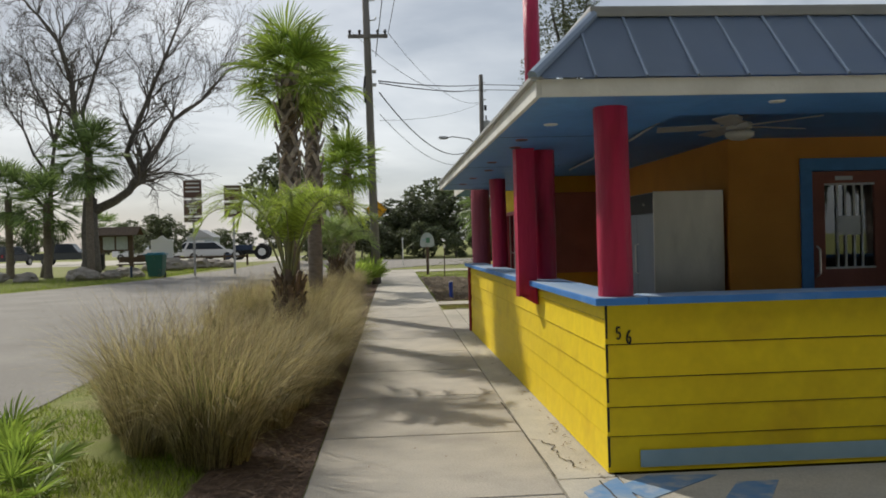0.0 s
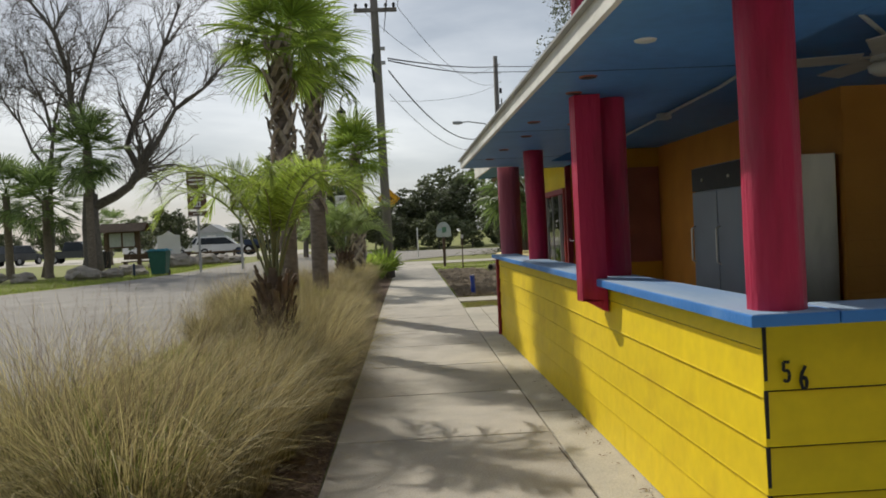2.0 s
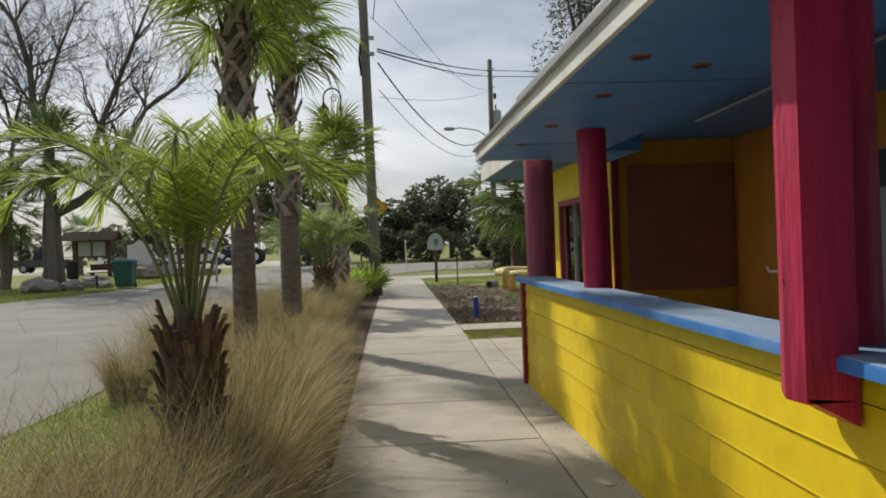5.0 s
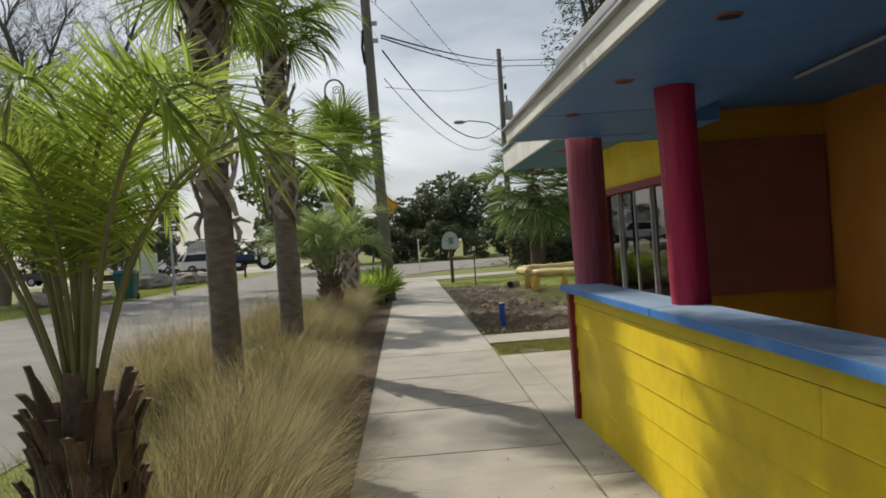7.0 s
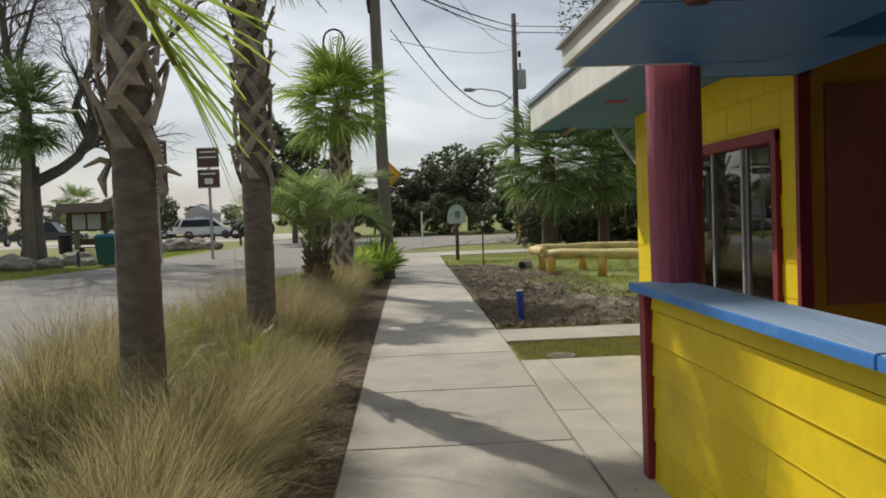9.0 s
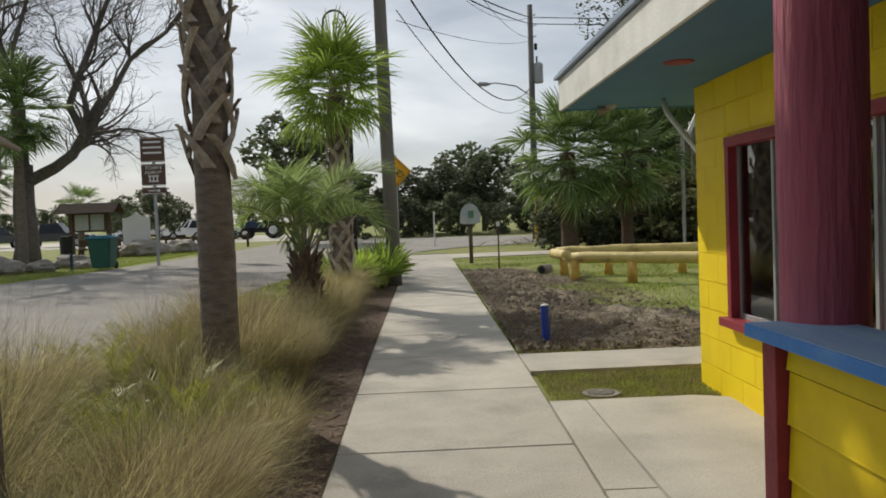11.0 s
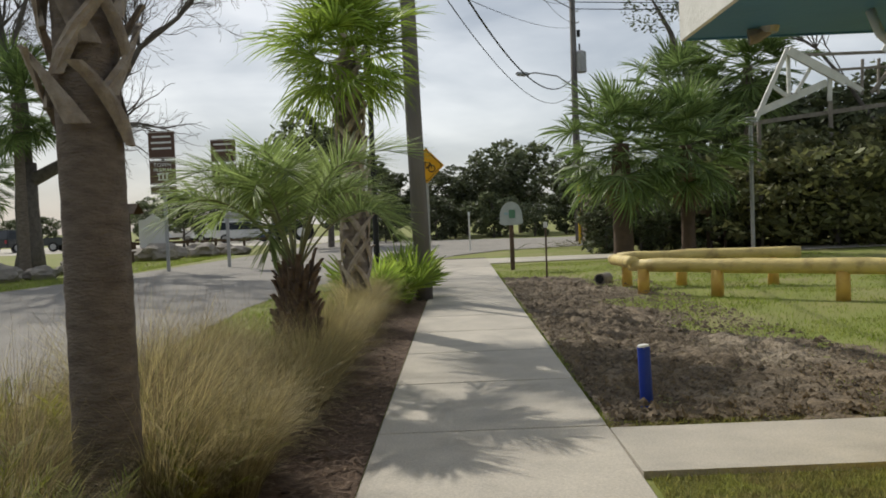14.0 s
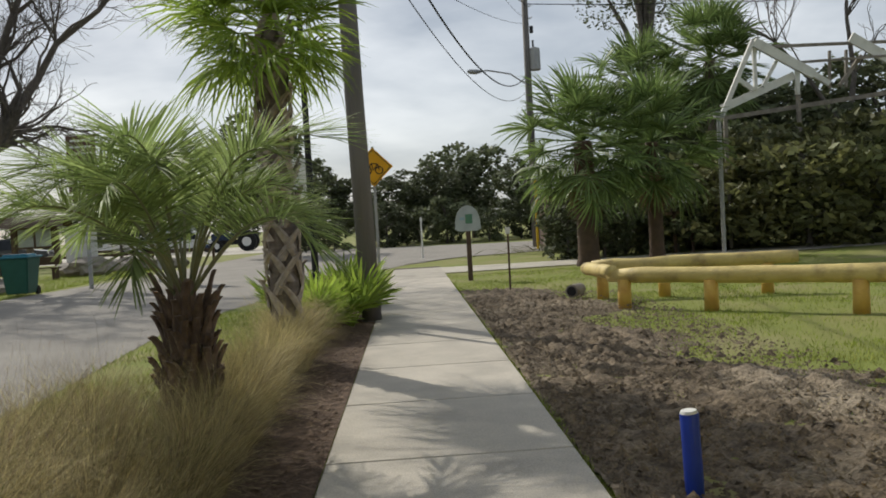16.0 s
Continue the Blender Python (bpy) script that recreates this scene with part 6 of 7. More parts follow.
# trail sign: a rounded shield on a timber post
tr = thing("trail_sign", (1.76, 30.6, gz(30) - 0.03), "faded shield-shaped trail sign on a timber post", "sign")
part("post", box(-0.05, 0.05, -0.03, 0.05, 0, 1.40, 0.006), M_DARKWOOD, tr)
pl = [(0.27 * math.cos(radians(a)), 1.17 + 0.44 * max(0, math.sin(radians(a))) ** 0.8) for a in range(0, 181, 12)] + [(-0.28, 1.10), (-0.18, 1.06), (0.18, 1.06), (0.28, 1.10)]
bm = bmesh.new()
f0 = [bm.verts.new((x, -0.055, z)) for x, z in pl]
f1 = [bm.verts.new((x, -0.032, z)) for x, z in pl]
bm.faces.new(f0)
bm.faces.new(f1[::-1])
for i in range(len(pl)):
    j = (i + 1) % len(pl)
    bm.faces.new((f0[i], f0[j], f1[j], f1[i]))
part("plate", bm, M_SIGNGREY, tr)
part("emblem", box(-0.05, 0.10, -0.060, -0.056, 1.22, 1.42, 0.002), M_GREEN_INK, tr, "faded tree emblem")
part("emblem_bar", box(-0.17, -0.07, -0.060, -0.056, 1.30, 1.36, 0.002), M_PALEBLUE, tr)
st = thing("survey_stake", (2.17, 27.2, gz(27) - 0.03), "dark steel stake with a pale tag", "stake")
part("rod", tube([(0, 0, 0), (0.01, 0, 1.12)], 0.018, 8), M_DARKWOOD, st)
part("tag", box(-0.035, 0.045, -0.03, -0.02, 1.02, 1.13, 0.004), M_WHITE, st)
pp = thing("pipe_stub", (1.56, 16.3, gz(16) - 0.03), "bright blue plastic pipe stub standing in dirt", "pipe")
part("pipe", tube([(0, 0, 0), (-0.01, 0, 0.38), (-0.011, 0, 0.395)], [0.041, 0.041, 0.041], 18), M_PIPEBLUE, pp, smooth=False)
part("cap", tube([(-0.011, 0, 0.396), (-0.012, 0, 0.408)], [0.040, 0.034], 18), M_WHITE, pp, "pale cut rim")
mh = thing("manhole_cover", (1.62, 14.15, gz(14) + 0.0), "small grey concrete meter cover in the turf", "manhole cover")
part("rim", tube([(0, 0, -0.05), (0, 0, -0.024)], 0.14, 24, 0.06, random.Random(2)), M_STONE, mh)
part("lid", tube([(0, 0, -0.026), (0, 0, -0.018)], [0.10, 0.095], 22), M_WOODPOLE, mh)
part("knob", tube([(0, 0, -0.018), (0, 0, -0.010)], [0.03, 0.02], 12), M_STONE, mh)


# log barrier
def log(name, a, b, r, z, posts, label, seed):
    rg = random.Random(seed)
    base = Vector((a[0], a[1], gz(a[1]) - 0.03))
    th = thing(name, base, label, "log barrier", "log barriers")
    A, B = Vector((0, 0, z)), Vector((b[0] - a[0], b[1] - a[1], z + 0.02))
    pts = [A.lerp(B, u / 10) + Vector((0, 0, rg.uniform(-0.008, 0.008))) for u in range(11)]
    rad = [r * (0.8 if i == 0 else 1.0) * rg.uniform(0.95, 1.05) for i in range(10)] + [r * 0.92]
    part("log", tube(pts, rad, 14, 0.05, rg), M_LOG, th, smooth=True)
    part("cut_end", tube([A - (B - A).normalized() * 0.012, A], [r * 0.6, r * 0.79], 14), M_LOG, th, smooth=False)
    for px, py in posts:
        q = tube([(px - a[0], py - a[1], -0.05), (px - a[0] + 0.005, py - a[1], z - r * 0.5)], [r * 0.88, r * 0.82], 12, 0.05, rg)
        part("post", q, M_LOGPOST, th, "chipped yellow stub post", True)
    return th


log("log_barrier", (3.11, 23.95), (6.76, 20.6), 0.105, 0.43, [(3.26, 23.75), (4.14, 22.95), (5.41, 21.8), (6.56, 20.75)], "yellow painted log barrier on stub posts", 1)
log("log_barrier", (3.14, 25.1), (5.91, 24.3), 0.10, 0.49, [(3.28, 25.05), (4.14, 24.82), (5.51, 24.42)], "yellow painted log barrier, the rear one", 2)
log("log_barrier", (3.08, 25.25), (3.14, 23.85), 0.095, 0.46, [], "short yellow log closing the barrier's end", 3)
lb = thing("cut_log", (2.86, 25.3, gz(25)), "short dark cut log lying in the grass", "log")
part("log", tube([(0, 0, 0.09), (0.2, 0.35, 0.09)], [0.10, 0.10], 14, 0.06), M_OLDWOOD, lb, smooth=False)
part("hollow_end", tube([(-0.004, -0.006, 0.09), (0, 0, 0.09)], [0.072, 0.076], 14), M_BLACK, lb)
rk = random.Random(4)
br = thing("brush_pile", (6.6, 41.5, gz(40)), "pile of cut fronds and brush by the road", "brush pile")
s = Soup()
for _ in range(260):
    a = rk.uniform(0, 6.28)
    c = Vector((rk.gauss(0, 1.3), rk.gauss(0, 0.5), 0.05))
    c.z = max(0.02, 0.55 - abs(c.x) * 0.22) * rk.random()
    d = Vector((math.cos(a), math.sin(a) * 0.5, rk.uniform(-0.1, 0.5)))
    s.strip([c, c + d * 0.4, c + d * 0.75 + Vector((0, 0, -0.08))], [0.02, 0.03, 0.004], Vector((-d.y, d.x, 0.2)).normalized())
part("fronds", s.mesh("fronds", M_SHRUB), None, br)
ym = thing("guy_marker", (5.55, 44.8, gz(44)), "yellow plastic guy-wire marker", "marker")
part("sleeve", tube([(0, 0, 0), (0.04, 0.05, 2.7)], [0.055, 0.05], 12), M_YELLOWPVC, ym)
part("guy_wire", tube([(0.04, 0.05, 2.6), (0.42, 2.9, 8.5)], 0.01, 5), M_WIRE, ym)
for x, y, h in ((1.05, 43, 1.5),):
    mk = thing("road_marker", (x, y, gz(40) - 0.03), "thin white roadside marker post", "marker", "road markers")
    part("post", tube([(0, 0, 0), (0, 0, h)], 0.03, 8), M_WHITE, mk)
    part("reflector", box(-0.04, 0.04, -0.04, -0.03, h - 0.15, h, 0.004), M_SIGNWHITE, mk)
rp = thing("thin_pole", (8.72, 34.2, gz(30) - 0.03), "slim grey metal pole with a small round sign", "pole")
part("pole", tube([(0, 0, 0), (0.02, 0, 3.6)], 0.055, 12), M_GALV, rp)
part("head", box(-0.10, 0.14, -0.10, 0.10, 3.55, 3.72, 0.02), M_GALV, rp)
rs = thing("round_sign", (8.35, 36.2, gz(30) - 0.03), "small white round sign on brown rails", "sign")
disc(0.0, 0.17, -0.02, 0.0, M_SIGNWHITE, rs, "plate", 0, 1.55)
part("emblem", box(-0.08, 0.08, -0.026, -0.021, 1.52, 1.60), M_INK, rs)
for x in (-0.25, 0.25):
    part("post", box(x - 0.04, x + 0.04, 0.0, 0.07, 0, 1.45, 0.005), M_DARKWOOD, rs)
for z in (0.6, 1.1, 1.35):
    part("rail", box(-0.9, 0.5, 0.0, 0.04, z, z + 0.09, 0.005), M_DARKWOOD, rs)

# old roof frame over the thicket
of = thing("roof_frame", (10.5, 36.3, gz(30)), "derelict white-painted timber roof frame above the thicket", "building frame")
def beam(a, b, r, name="beam", material=None):
    part(name, tube([a, b], r, 4), material or M_WHITE, of)
def plank(a, b, w, t, name, material=None):
    """A flat board on edge between two points of one gable."""
    a, b = Vector(a), Vector(b)
    d = b - a
    nrm = Vector((-d.z, 0, d.x)).normalized() * w / 2
    th_ = Vector((0, t / 2, 0))
    bm = bmesh.new()
    vs = [bm.verts.new(p) for p in (a - nrm - th_, b - nrm - th_, b + nrm - th_, a + nrm - th_, a - nrm + th_, b - nrm + th_, b + nrm + th_, a + nrm + th_)]
    for f in ((0, 1, 2, 3), (7, 6, 5, 4), (0, 4, 5, 1), (1, 5, 6, 2), (2, 6, 7, 3), (3, 7, 4, 0)):
        bm.faces.new([vs[i] for i in f])
    part(name, bm, material or M_WHITE, of)
plank((-0.86, 0, 3.78), (0.16, 0, 5.90), 0.13, 0.10, "rafter")
plank((0.16, -0.06, 5.84), (1.85, -0.06, 4.84), 0.26, 0.12, "rafter")
plank((-0.80, 0.10, 4.02), (1.35, 0.10, 4.86), 0.22, 0.10, "tie_beam")
plank((0.20, 0.06, 4.50), (0.20, 0.06, 5.70), 0.10, 0.08, "king_post")
plank((-0.30, 0.02, 4.82), (0.12, 0.02, 4.50), 0.12, 0.08, "brace")
plank((0.86, 0.02, 5.34), (0.40, 0.02, 4.58), 0.09, 0.08, "brace")
plank((1.40, 0.02, 4.30), (1.42, 0.02, 5.05), 0.11, 0.10, "strut")
plank((1.95, 0.4, 5.00), (2.55, 0.4, 4.62), 0.16, 0.08, "loose_board")
for a, b, r in (((0.2, 0.1, 5.72), (6.8, 1.0, 5.85), 0.06), ((1.2, 0.1, 5.22), (6.8, 0.8, 5.45), 0.05), ((-0.8, 0.2, 3.75), (6.8, 1.0, 4.55), 0.09)):
    beam(a, b, r, "purlin", M_OLDWOOD)
for x in (2.6, 3.1, 4.4):
    beam((x, 0.5, 4.5), (x + 0.1, 0.6, 5.6), 0.05, "strut", M_OLDWOOD)
plank((3.3, 0.5, 5.95), (4.6, 0.5, 5.15), 0.30, 0.08, "loose_board")
plank((2.9, 0.5, 4.55), (3.6, 0.5, 5.4), 0.10, 0.08, "brace", M_OLDWOOD)
for x in (-0.72, 1.45, 4.2):
    beam((x, 0.1, 0.0), (x, 0.1, 3.8 if x < 0 else 4.4), 0.07, "post", M_OLDWOOD)
sh = thing("shed", (7.6, 44.5, gz(40)), "low dark shed with a ribbed metal roof behind the palms", "shed")
part("wall", box(-1.6, 1.6, 0, 2.5, 0, 2.0), M_DARKWOOD, sh)
bm = box(-2.0, 2.0, -0.5, 1.4, 2.2, 2.25)
bmesh.ops.rotate(bm, verts=bm.verts, cent=(0, -0.5, 2.2), matrix=Matrix.Rotation(radians(24), 3, "X"))
part("roof", bm, M_GALV, sh, "ribbed galvanised roof")
for i in range(16):
    x = -1.95 + i * 0.26
    part("rib", tube([(x, -0.5, 2.27), (x, 1.24, 3.05)], 0.02, 4), M_GALV, sh)

# ---- across the road ----
water = tagged(new("water", mesh_of("water", [(-400, 96, -0.02), (-24, 96, -0.02), (-12, 120, -0.02), (40, 190, -0.02), (40, 420, -0.02), (-400, 420, -0.02)], [(0, 1, 2, 3, 4, 5)], M_WATER)), "pale grey river beyond the car park", "water", "", "structure")
ribbon("car_park", [(-90, 68), (-60, 68), (-40, 67), (-24, 66), (-8, 66)], [(-90, 96), (-60, 96), (-40, 95), (-24, 95), (-8, 92)], -0.02, M_APRON, "pale sandy car park by the river", "car park")

wb = thing("wheelie_bin", (-9.75, 35.3, gz(30) - 0.03), "dark green wheeled bin with a teal lid", "bin")
bm = bmesh.new()
lo = [bm.verts.new(c) for c in ((-0.28, -0.30, 0.06), (0.28, -0.30, 0.06), (0.28, 0.30, 0.06), (-0.28, 0.30, 0.06))]
hi = [bm.verts.new(c) for c in ((-0.37, -0.40, 1.0), (0.37, -0.40, 1.0), (0.37, 0.40, 1.0), (-0.37, 0.40, 1.0))]
for i in range(4):
    j = (i + 1) % 4
    bm.faces.new((lo[i], lo[j], hi[j], hi[i]))
bm.faces.new(lo[::-1])
bm.faces.new(hi)
bmesh.ops.bevel(bm, geom=bm.edges[:], offset=0.03, segments=2, affect="EDGES")
part("body", bm, M_BIN, wb)
bm = box(-0.41, 0.41, -0.44, 0.44, 1.0, 1.05, 0.015)
box(-0.30, 0.30, -0.32, 0.32, 1.05, 1.10, 0.02, bm)
part("lid", bm, M_BINLID, wb, "teal hinged lid")
part("handle", tube([(-0.3, 0.47, 1.0), (0.3, 0.47, 1.0)], 0.02, 8), M_BLACK, wb)
for x in (-0.27, 0.27):
    part("wheel", tube([(x - 0.03, 0.34, 0.12), (x + 0.03, 0.34, 0.12)], 0.12, 14), M_TYRE, wb)

ks = thing("kiosk", (-17.4, 54.2, gz(50) - 0.03), "dark timber notice kiosk with a shingled roof", "kiosk")
for x in (-1.0, 1.0):
    part("post", box(x - 0.11, x + 0.11, -0.11, 0.11, 0, 2.3, 0.01), M_DARKWOOD, ks)
part("notice_board", box(-0.88, 0.88, -0.06, 0.04, 1.15, 2.2, 0.01), M_DARKWOOD, ks)
for x in (-0.42, 0.42):
    part("notice", box(x - 0.36, x + 0.36, -0.075, -0.062, 1.25, 2.1, 0.003), M_SIGNGREY, ks, "faded map sheet")
bm = bmesh.new()
for sg in (-1, 1):
    q = [bm.verts.new(c) for c in ((-1.6, sg * 0.75, 2.18), (1.6, sg * 0.75, 2.18), (1.6, 0, 2.72), (-1.6, 0, 2.72))]
    bm.faces.new(q)
bmesh.ops.solidify(bm, geom=bm.faces[:], thickness=0.06)
part("roof", bm, M_DARKWOOD, ks, "dark shingled roof")
part("bench_rail", box(1.3, 3.6, 0.1, 0.2, 0.75, 0.87, 0.01), M_DARKWOOD, ks)

fe = thing("rail_fence", (-13.6, 55.0, gz(50) - 0.03), "low dark timber rail fence", "fence")
for i in range(6):
    part("post", box(-3 + i * 1.5 - 0.06, -3 + i * 1.5 + 0.06, -0.06, 0.06, 0, 0.75, 0.01), M_DARKWOOD, fe)
part("rail", box(-3.0, 4.6, -0.09, -0.03, 0.55, 0.68, 0.01), M_DARKWOOD, fe)
bn = thing("bench", (-13.4, 44.6, gz(44) - 0.03), "dark timber park bench", "bench")
part("seat", box(-0.9, 0.9, -0.2, 0.2, 0.42, 0.47, 0.01), M_DARKWOOD, bn)
part("backrest", box(-0.9, 0.9, 0.2, 0.25, 0.55, 0.85, 0.01), M_DARKWOOD, bn)
for x in (-0.75, 0.75):
    part("leg", box(x - 0.05, x + 0.05, -0.18, 0.22, 0, 0.42, 0.005), M_DARKWOOD, bn)
wsn = thing("sign_board", (-12.6, 47.2, gz(44) - 0.03), "blank white shaped notice board on posts", "sign")
bm = extrude_poly([(-0.62, 0.45), (0.62, 0.45), (0.62, 1.75), (0.35, 1.78), (0.0, 2.0), (-0.35, 1.78), (-0.62, 1.75)], -0.03, 0.03)
bmesh.ops.transform(bm, matrix=pose(0, 0, 0, 90, 0, 0), verts=bm.verts)
part("board", bm, M_CARWHITE, wsn)
for x in (-0.55, 0.55):
    part("post", box(x - 0.05, x + 0.05, 0.035, 0.12, 0, 1.7, 0.006), M_WHITE, wsn)


def town_sign(x, y, faces_, label):
    th = sign_post("wayfinding_sign", x, y, faces_[0][1] - 0.01, label, "road sign", 0.05)
    for z0, z1, bars in faces_:
        p = part("panel", box(-0.40, 0.40, -0.075, -0.055, z0, z1, 0.006), M_SIGNBROWN, th, "brown sign panel")
        part("border", box(-0.385, 0.385, -0.0775, -0.0755, z0 + 0.02, z0 + 0.035), M_SIGNWHITE, p)
        part("border", box(-0.385, 0.385, -0.0775, -0.0755, z1 - 0.035, z1 - 0.02), M_SIGNWHITE, p)
        for bx0, bx1, bz0, bz1 in bars:
            part("lettering_bar", box(bx0, bx1, -0.0785, -0.0757, bz0, bz1), M_SIGNWHITE, p)
    return th


def low(z):
    return 1.37 + 0.89 * (z - 1.37)


def scaled(rows_):
    return [(low(a), low(b), [(p, q, low(u), low(v)) for p, q, u, v in bars]) for a, b, bars in rows_]


ts = town_sign(-8.38, 36.5, scaled([
    (3.72, 4.66, [(-0.28, 0.28, 4.44, 4.50), (-0.32, 0.30, 4.24, 4.30), (-0.3, 0.3, 4.04, 4.10)]),
    (2.84, 3.66, [(-0.16, 0.16, 2.98, 3.02), (-0.14, -0.10, 3.02, 3.18), (-0.02, 0.02, 3.02, 3.18), (0.10, 0.14, 3.02, 3.18), (-0.18, 0.18, 3.18, 3.22)]),
    (2.52, 2.79, [(-0.2, 0.18, 2.64, 2.67), (0.10, 0.2, 2.61, 2.70)])]), "brown wayfinding sign stack with white lettering and arrow")
text("TOWN", 0.17, (0, -0.08, low(3.50)), M_SIGNWHITE, ts)
text("MUSEUM", 0.14, (0, -0.08, low(3.33)), M_SIGNWHITE, ts)
town_sign(-6.85, 37.8, scaled([(3.62, 4.45, [(-0.3, 0.3, 4.24, 4.30), (-0.32, 0.3, 4.02, 4.08)]), (2.78, 3.56, [(-0.3, 0.26, 3.34, 3.40), (-0.15, 0.15, 2.95, 3.18)])]),
          "brown wayfinding sign with worn white lettering")


def boulder(x, y, r, seed, flat=0.6):
    rg = random.Random(seed)
    th = thing("boulder", (x, y, gz(y) - 0.05), "pale weathered limestone boulder on the verge", "rock", "verge boulders")
    bm = bmesh.new()
    bmesh.ops.create_icosphere(bm, subdivisions=3, radius=r)
    for v in bm.verts:
        d = v.co.normalized()
        v.co *= 1 + 0.35 * noise.noise(d * 1.6 + Vector((seed, 0, 0))) + 0.15 * noise.noise(d * 4 + Vector((0, seed, 0)))
        v.co.z = v.co.z * flat + r * flat * 0.7
        v.co.x *= 1.25
    part("stone", bm, M_STONE, th)


for x, y, r, sd in ((-12.5, 34.2, 0.55, 1), (-11.6, 37.3, 0.50, 2), (-14.8, 34.2, 0.42, 3), (-16.6, 35.2, 0.5, 4), (-12.0, 46.3, 0.75, 5), (-11.0, 48.6, 0.65, 6), (-10.4, 50.2, 0.5, 7),
                    (-10.9, 36.4, 0.28, 8), (-13.0, 46.9, 0.55, 9), (-9.6, 49.6, 0.45, 10), (-11.6, 35.0, 0.4, 11)):
    boulder(x, y, r, sd)
bb = thing("litter_bin", (-17.6, 51.5, gz(44) - 0.03), "black round litter bin beside the tree", "bin")
part("body", tube([(0, 0, 0), (0, 0, 0.05), (0, 0, 0.9), (0, 0, 0.95)], [0.28, 0.32, 0.34, 0.28], 18), M_BLACK, bb)
part("rim", tube([(0, 0, 0.93), (0, 0, 0.99)], [0.36, 0.36], 18), M_BLACK, bb)
bl = thing("bollard", (-10.9, 35.6, gz(34) - 0.03), "short dark blue bollard at the verge", "bollard")
part("post", tube([(0, 0, 0), (0, 0, 0.5), (0, 0, 0.53)], [0.05, 0.05, 0.03], 12), M_CARBLUE, bl)


def vehicle(x, y, rz, paint, label, pick=False, L_=4.7, H=1.75, group="parked vehicles"):
    th = thing("parked_car", (x, y, gz(50) - 0.01), label, "car", group, rz=rz)
    W = 0.92
    if pick:
        prof = [(-L_ / 2, 0.45), (L_ / 2, 0.45), (L_ / 2, 0.85), (L_ / 2 - 1.1, 1.02), (0.55, 1.08), (-L_ / 2, 1.05)]
        cab = [(0.95, 1.05), (0.35, H), (-0.95, H), (-1.15, 1.05)]
    else:
        prof = [(-L_ / 2, 0.4), (L_ / 2, 0.4), (L_ / 2, 0.82), (L_ / 2 - 1.0, 1.0), (-L_ / 2, 1.05)]
        cab = [(L_ / 2 - 1.1, 1.0), (0.45, H), (-L_ / 2 + 0.35, H), (-L_ / 2 + 0.02, 1.03)]

    def hull(pr, w, w2, name, m):
        bm = bmesh.new()
        a = [bm.verts.new((px, -(w if pz < 1.2 else w2), pz)) for px, pz in pr]
        b = [bm.verts.new((px, (w if pz < 1.2 else w2), pz)) for px, pz in pr]
        bm.faces.new(a)
        bm.faces.new(b[::-1])
        for i in range(len(pr)):
            j = (i + 1) % len(pr)
            bm.faces.new((a[i], a[j], b[j], b[i]))
        bmesh.ops.bevel(bm, geom=bm.edges[:], offset=0.05, segments=2, affect="EDGES")
        return part(name, bm, m, th)

    hull(prof, W, W, "body", paint)
    hull(cab, W - 0.04, W - 0.18, "cabin", paint)
    mx = [(px * 0.9 + (cab[0][0] + cab[-1][0]) * 0.05, 1.06 + (pz - 1.05) * 0.82) for px, pz in cab]
    for sg in (-1, 1):
        bm = bmesh.new()
        f = [bm.verts.new((px, sg * ((W - 0.03) if pz < 1.2 else (W - 0.155)), pz + 0.03)) for px, pz in mx]
        bm.faces.new(f)
        bmesh.ops.solidify(bm, geom=bm.faces[:], thickness=0.01)
        part("window", bm, M_CARGLASS, th, "dark side glass")
    for px in (-L_ / 2 + 0.9, L_ / 2 - 0.95):
        for sg in (-1, 1):
            wh = part("wheel", tube([(px, sg * (W - 0.2), 0.36), (px, sg * (W + 0.01), 0.36)], 0.36, 18), M_TYRE, th)
            part("rim", tube([(px, sg * (W + 0.012), 0.36), (px, sg * (W + 0.022), 0.36)], [0.22, 0.2], 14), M_GALV, wh)
    for sg in (-1, 1):
        part("headlight", box(L_ / 2 - 0.03, L_ / 2 + 0.01, sg * 0.65 - 0.16, sg * 0.65 + 0.16, 0.68, 0.82, 0.01), M_BULB, th)
        part("tail_light", box(-L_ / 2 - 0.01, -L_ / 2 + 0.03, sg * 0.75 - 0.1, sg * 0.75 + 0.1, 0.75, 1.0, 0.01), M_MAROON, th)
    return th


vehicle(-16.4, 79, 8, M_CARWHITE, "white sport-utility car parked by the river", L_=4.9)
vehicle(-19.5, 84, 172, M_CARWHITE, "white pickup truck parked by the river", True, 5.4, 1.8)
vehicle(-27.6, 74, 5, M_CARDARK, "dark pickup truck parked behind the trees", True, 5.4, 1.85)
vehicle(-33.5, 76, 80, M_CARDARK, "dark car parked behind the trees", L_=4.7)
vehicle(-25.5, 88, 0, M_CARWHITE, "white pickup truck parked by the water", True, 5.4, 1.8)
bt = thing("boat", (-21.8, 86, gz(50)), "white boat on a trailer by the river", "boat")
bm = extrude_poly([(-3.0, -0.9), (1.8, -0.9), (3.2, 0), (1.8, 0.9), (-3.0, 0.9)], 0.6, 1.15)
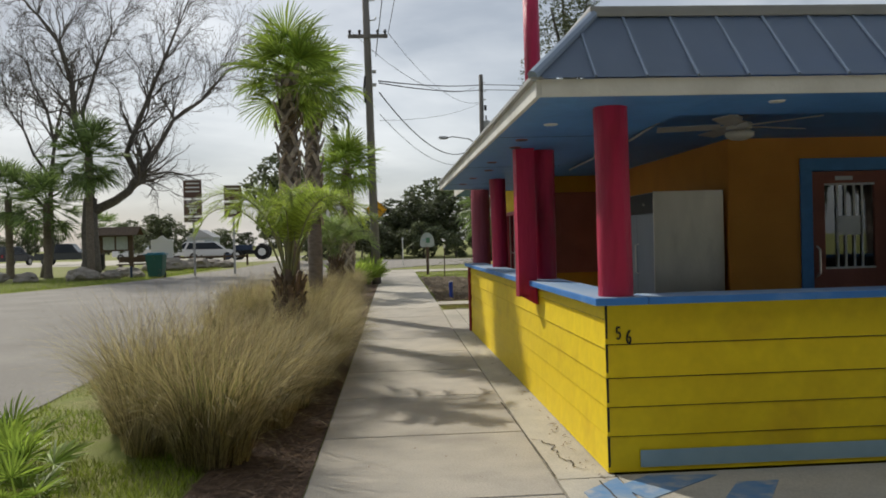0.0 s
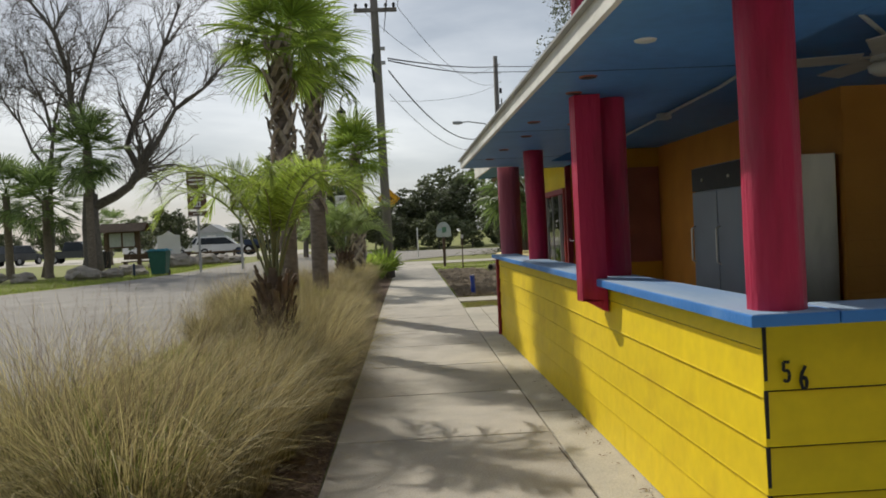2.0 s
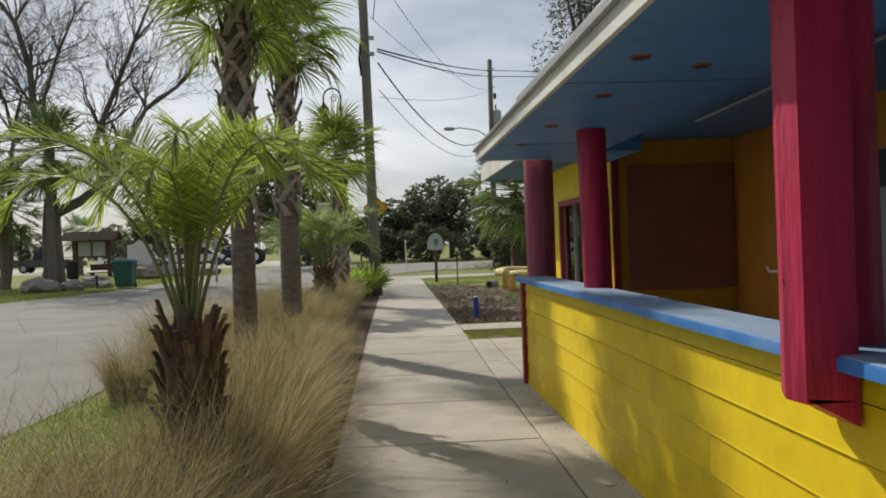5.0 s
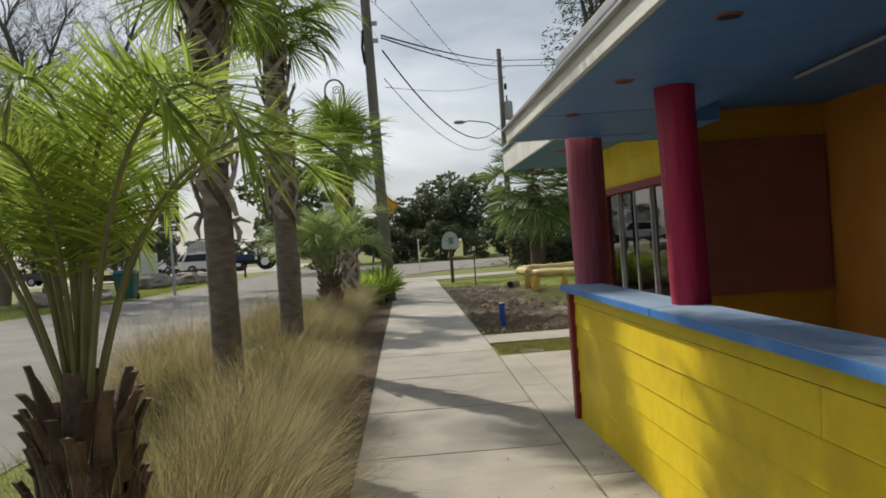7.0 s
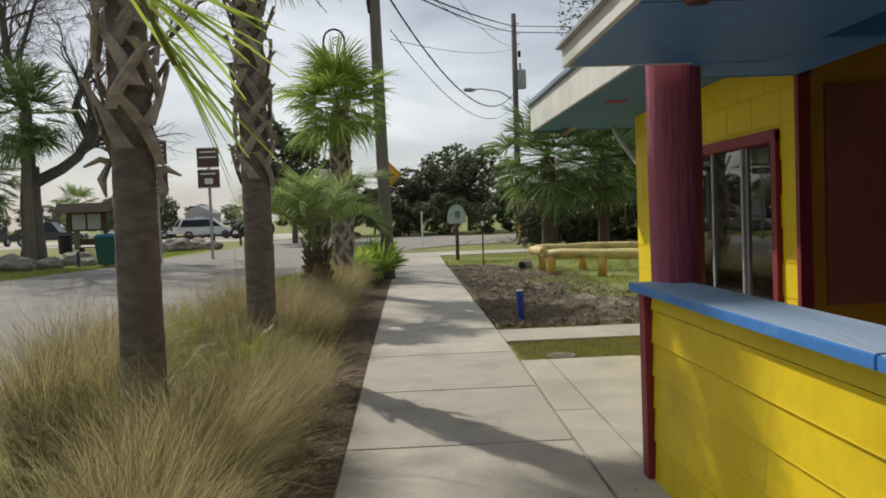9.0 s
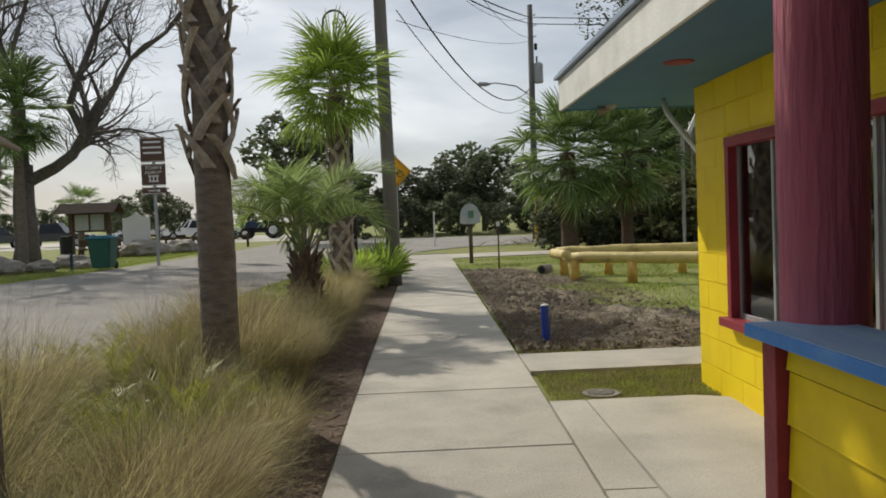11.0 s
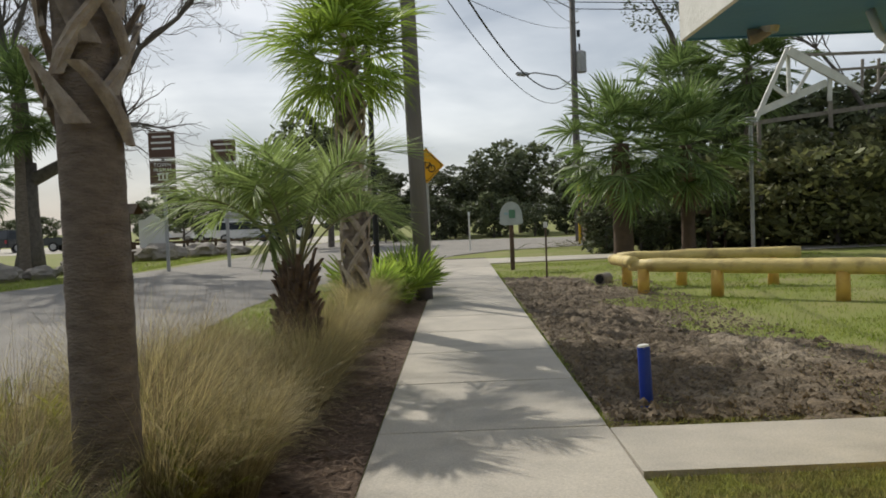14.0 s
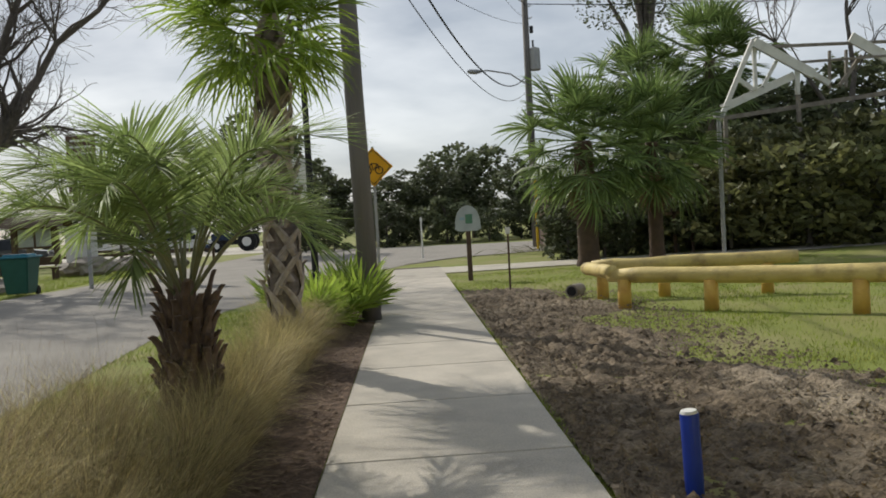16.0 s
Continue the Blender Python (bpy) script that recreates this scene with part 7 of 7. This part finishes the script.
for v in bm.verts:
    if v.co.z < 0.8:
        v.co.x *= 0.85
        v.co.y *= 0.6
part("hull", bm, M_CARWHITE, bt)
part("console", box(-0.8, 0.2, -0.3, 0.3, 1.1, 1.7, 0.04), M_CARWHITE, bt)
part("trailer", box(-2.8, 3.6, -0.1, 0.1, 0.42, 0.58, 0.02), M_GALV, bt)
for sg in (-1, 1):
    part("wheel", tube([(-0.6, sg * 0.7, 0.32), (-0.6, sg * 0.9, 0.32)], 0.32, 14), M_TYRE, bt)
tc = thing("tractor", (-11.7, 75, gz(50)), "dark blue farm tractor with a roll bar", "tractor", rz=180)
part("hood", box(0.2, 1.9, -0.38, 0.38, 0.85, 1.35, 0.06), M_CARBLUE, tc)
part("chassis", box(-1.2, 1.8, -0.25, 0.25, 0.5, 0.85, 0.03), M_BLACK, tc)
part("seat", box(-0.9, -0.4, -0.25, 0.25, 1.1, 1.45, 0.05), M_BLACK, tc)
part("roll_bar", tube([(-1.0, -0.5, 0.9), (-1.0, -0.5, 2.3), (-1.0, 0.5, 2.3), (-1.0, 0.5, 0.9)], 0.04, 8), M_BLACK, tc)
part("loader", box(2.0, 2.5, -0.8, 0.8, 0.15, 0.6, 0.04), M_CARBLUE, tc)
for px, r in ((-0.75, 0.68), (1.45, 0.45)):
    for sg in (-1, 1):
        wh = part("wheel", tube([(px, sg * 0.45, r), (px, sg * 0.85, r)], r, 20), M_TYRE, tc)
        part("rim", tube([(px, sg * 0.86, r), (px, sg * 0.87, r)], r * 0.5, 14), M_CARWHITE, wh)
hs = thing("boat_house", (-20.5, 93, gz(50)), "small pale grey boat house at the water's edge", "building")
part("wall", box(-1.4, 1.4, 0, 4, 0, 2.3), M_SIGNGREY, hs)
bm = extrude_poly([(-1.6, 2.3), (1.6, 2.3), (0, 3.2)], -0.2, 4.2)
bmesh.ops.transform(bm, matrix=pose(0, 4.0, 0, 90, 0, 0), verts=bm.verts)
part("roof", bm, M_GALV, hs)
part("door", box(-0.5, 0.5, -0.03, 0.0, 0.0, 2.0, 0.01), M_WHITE, hs)
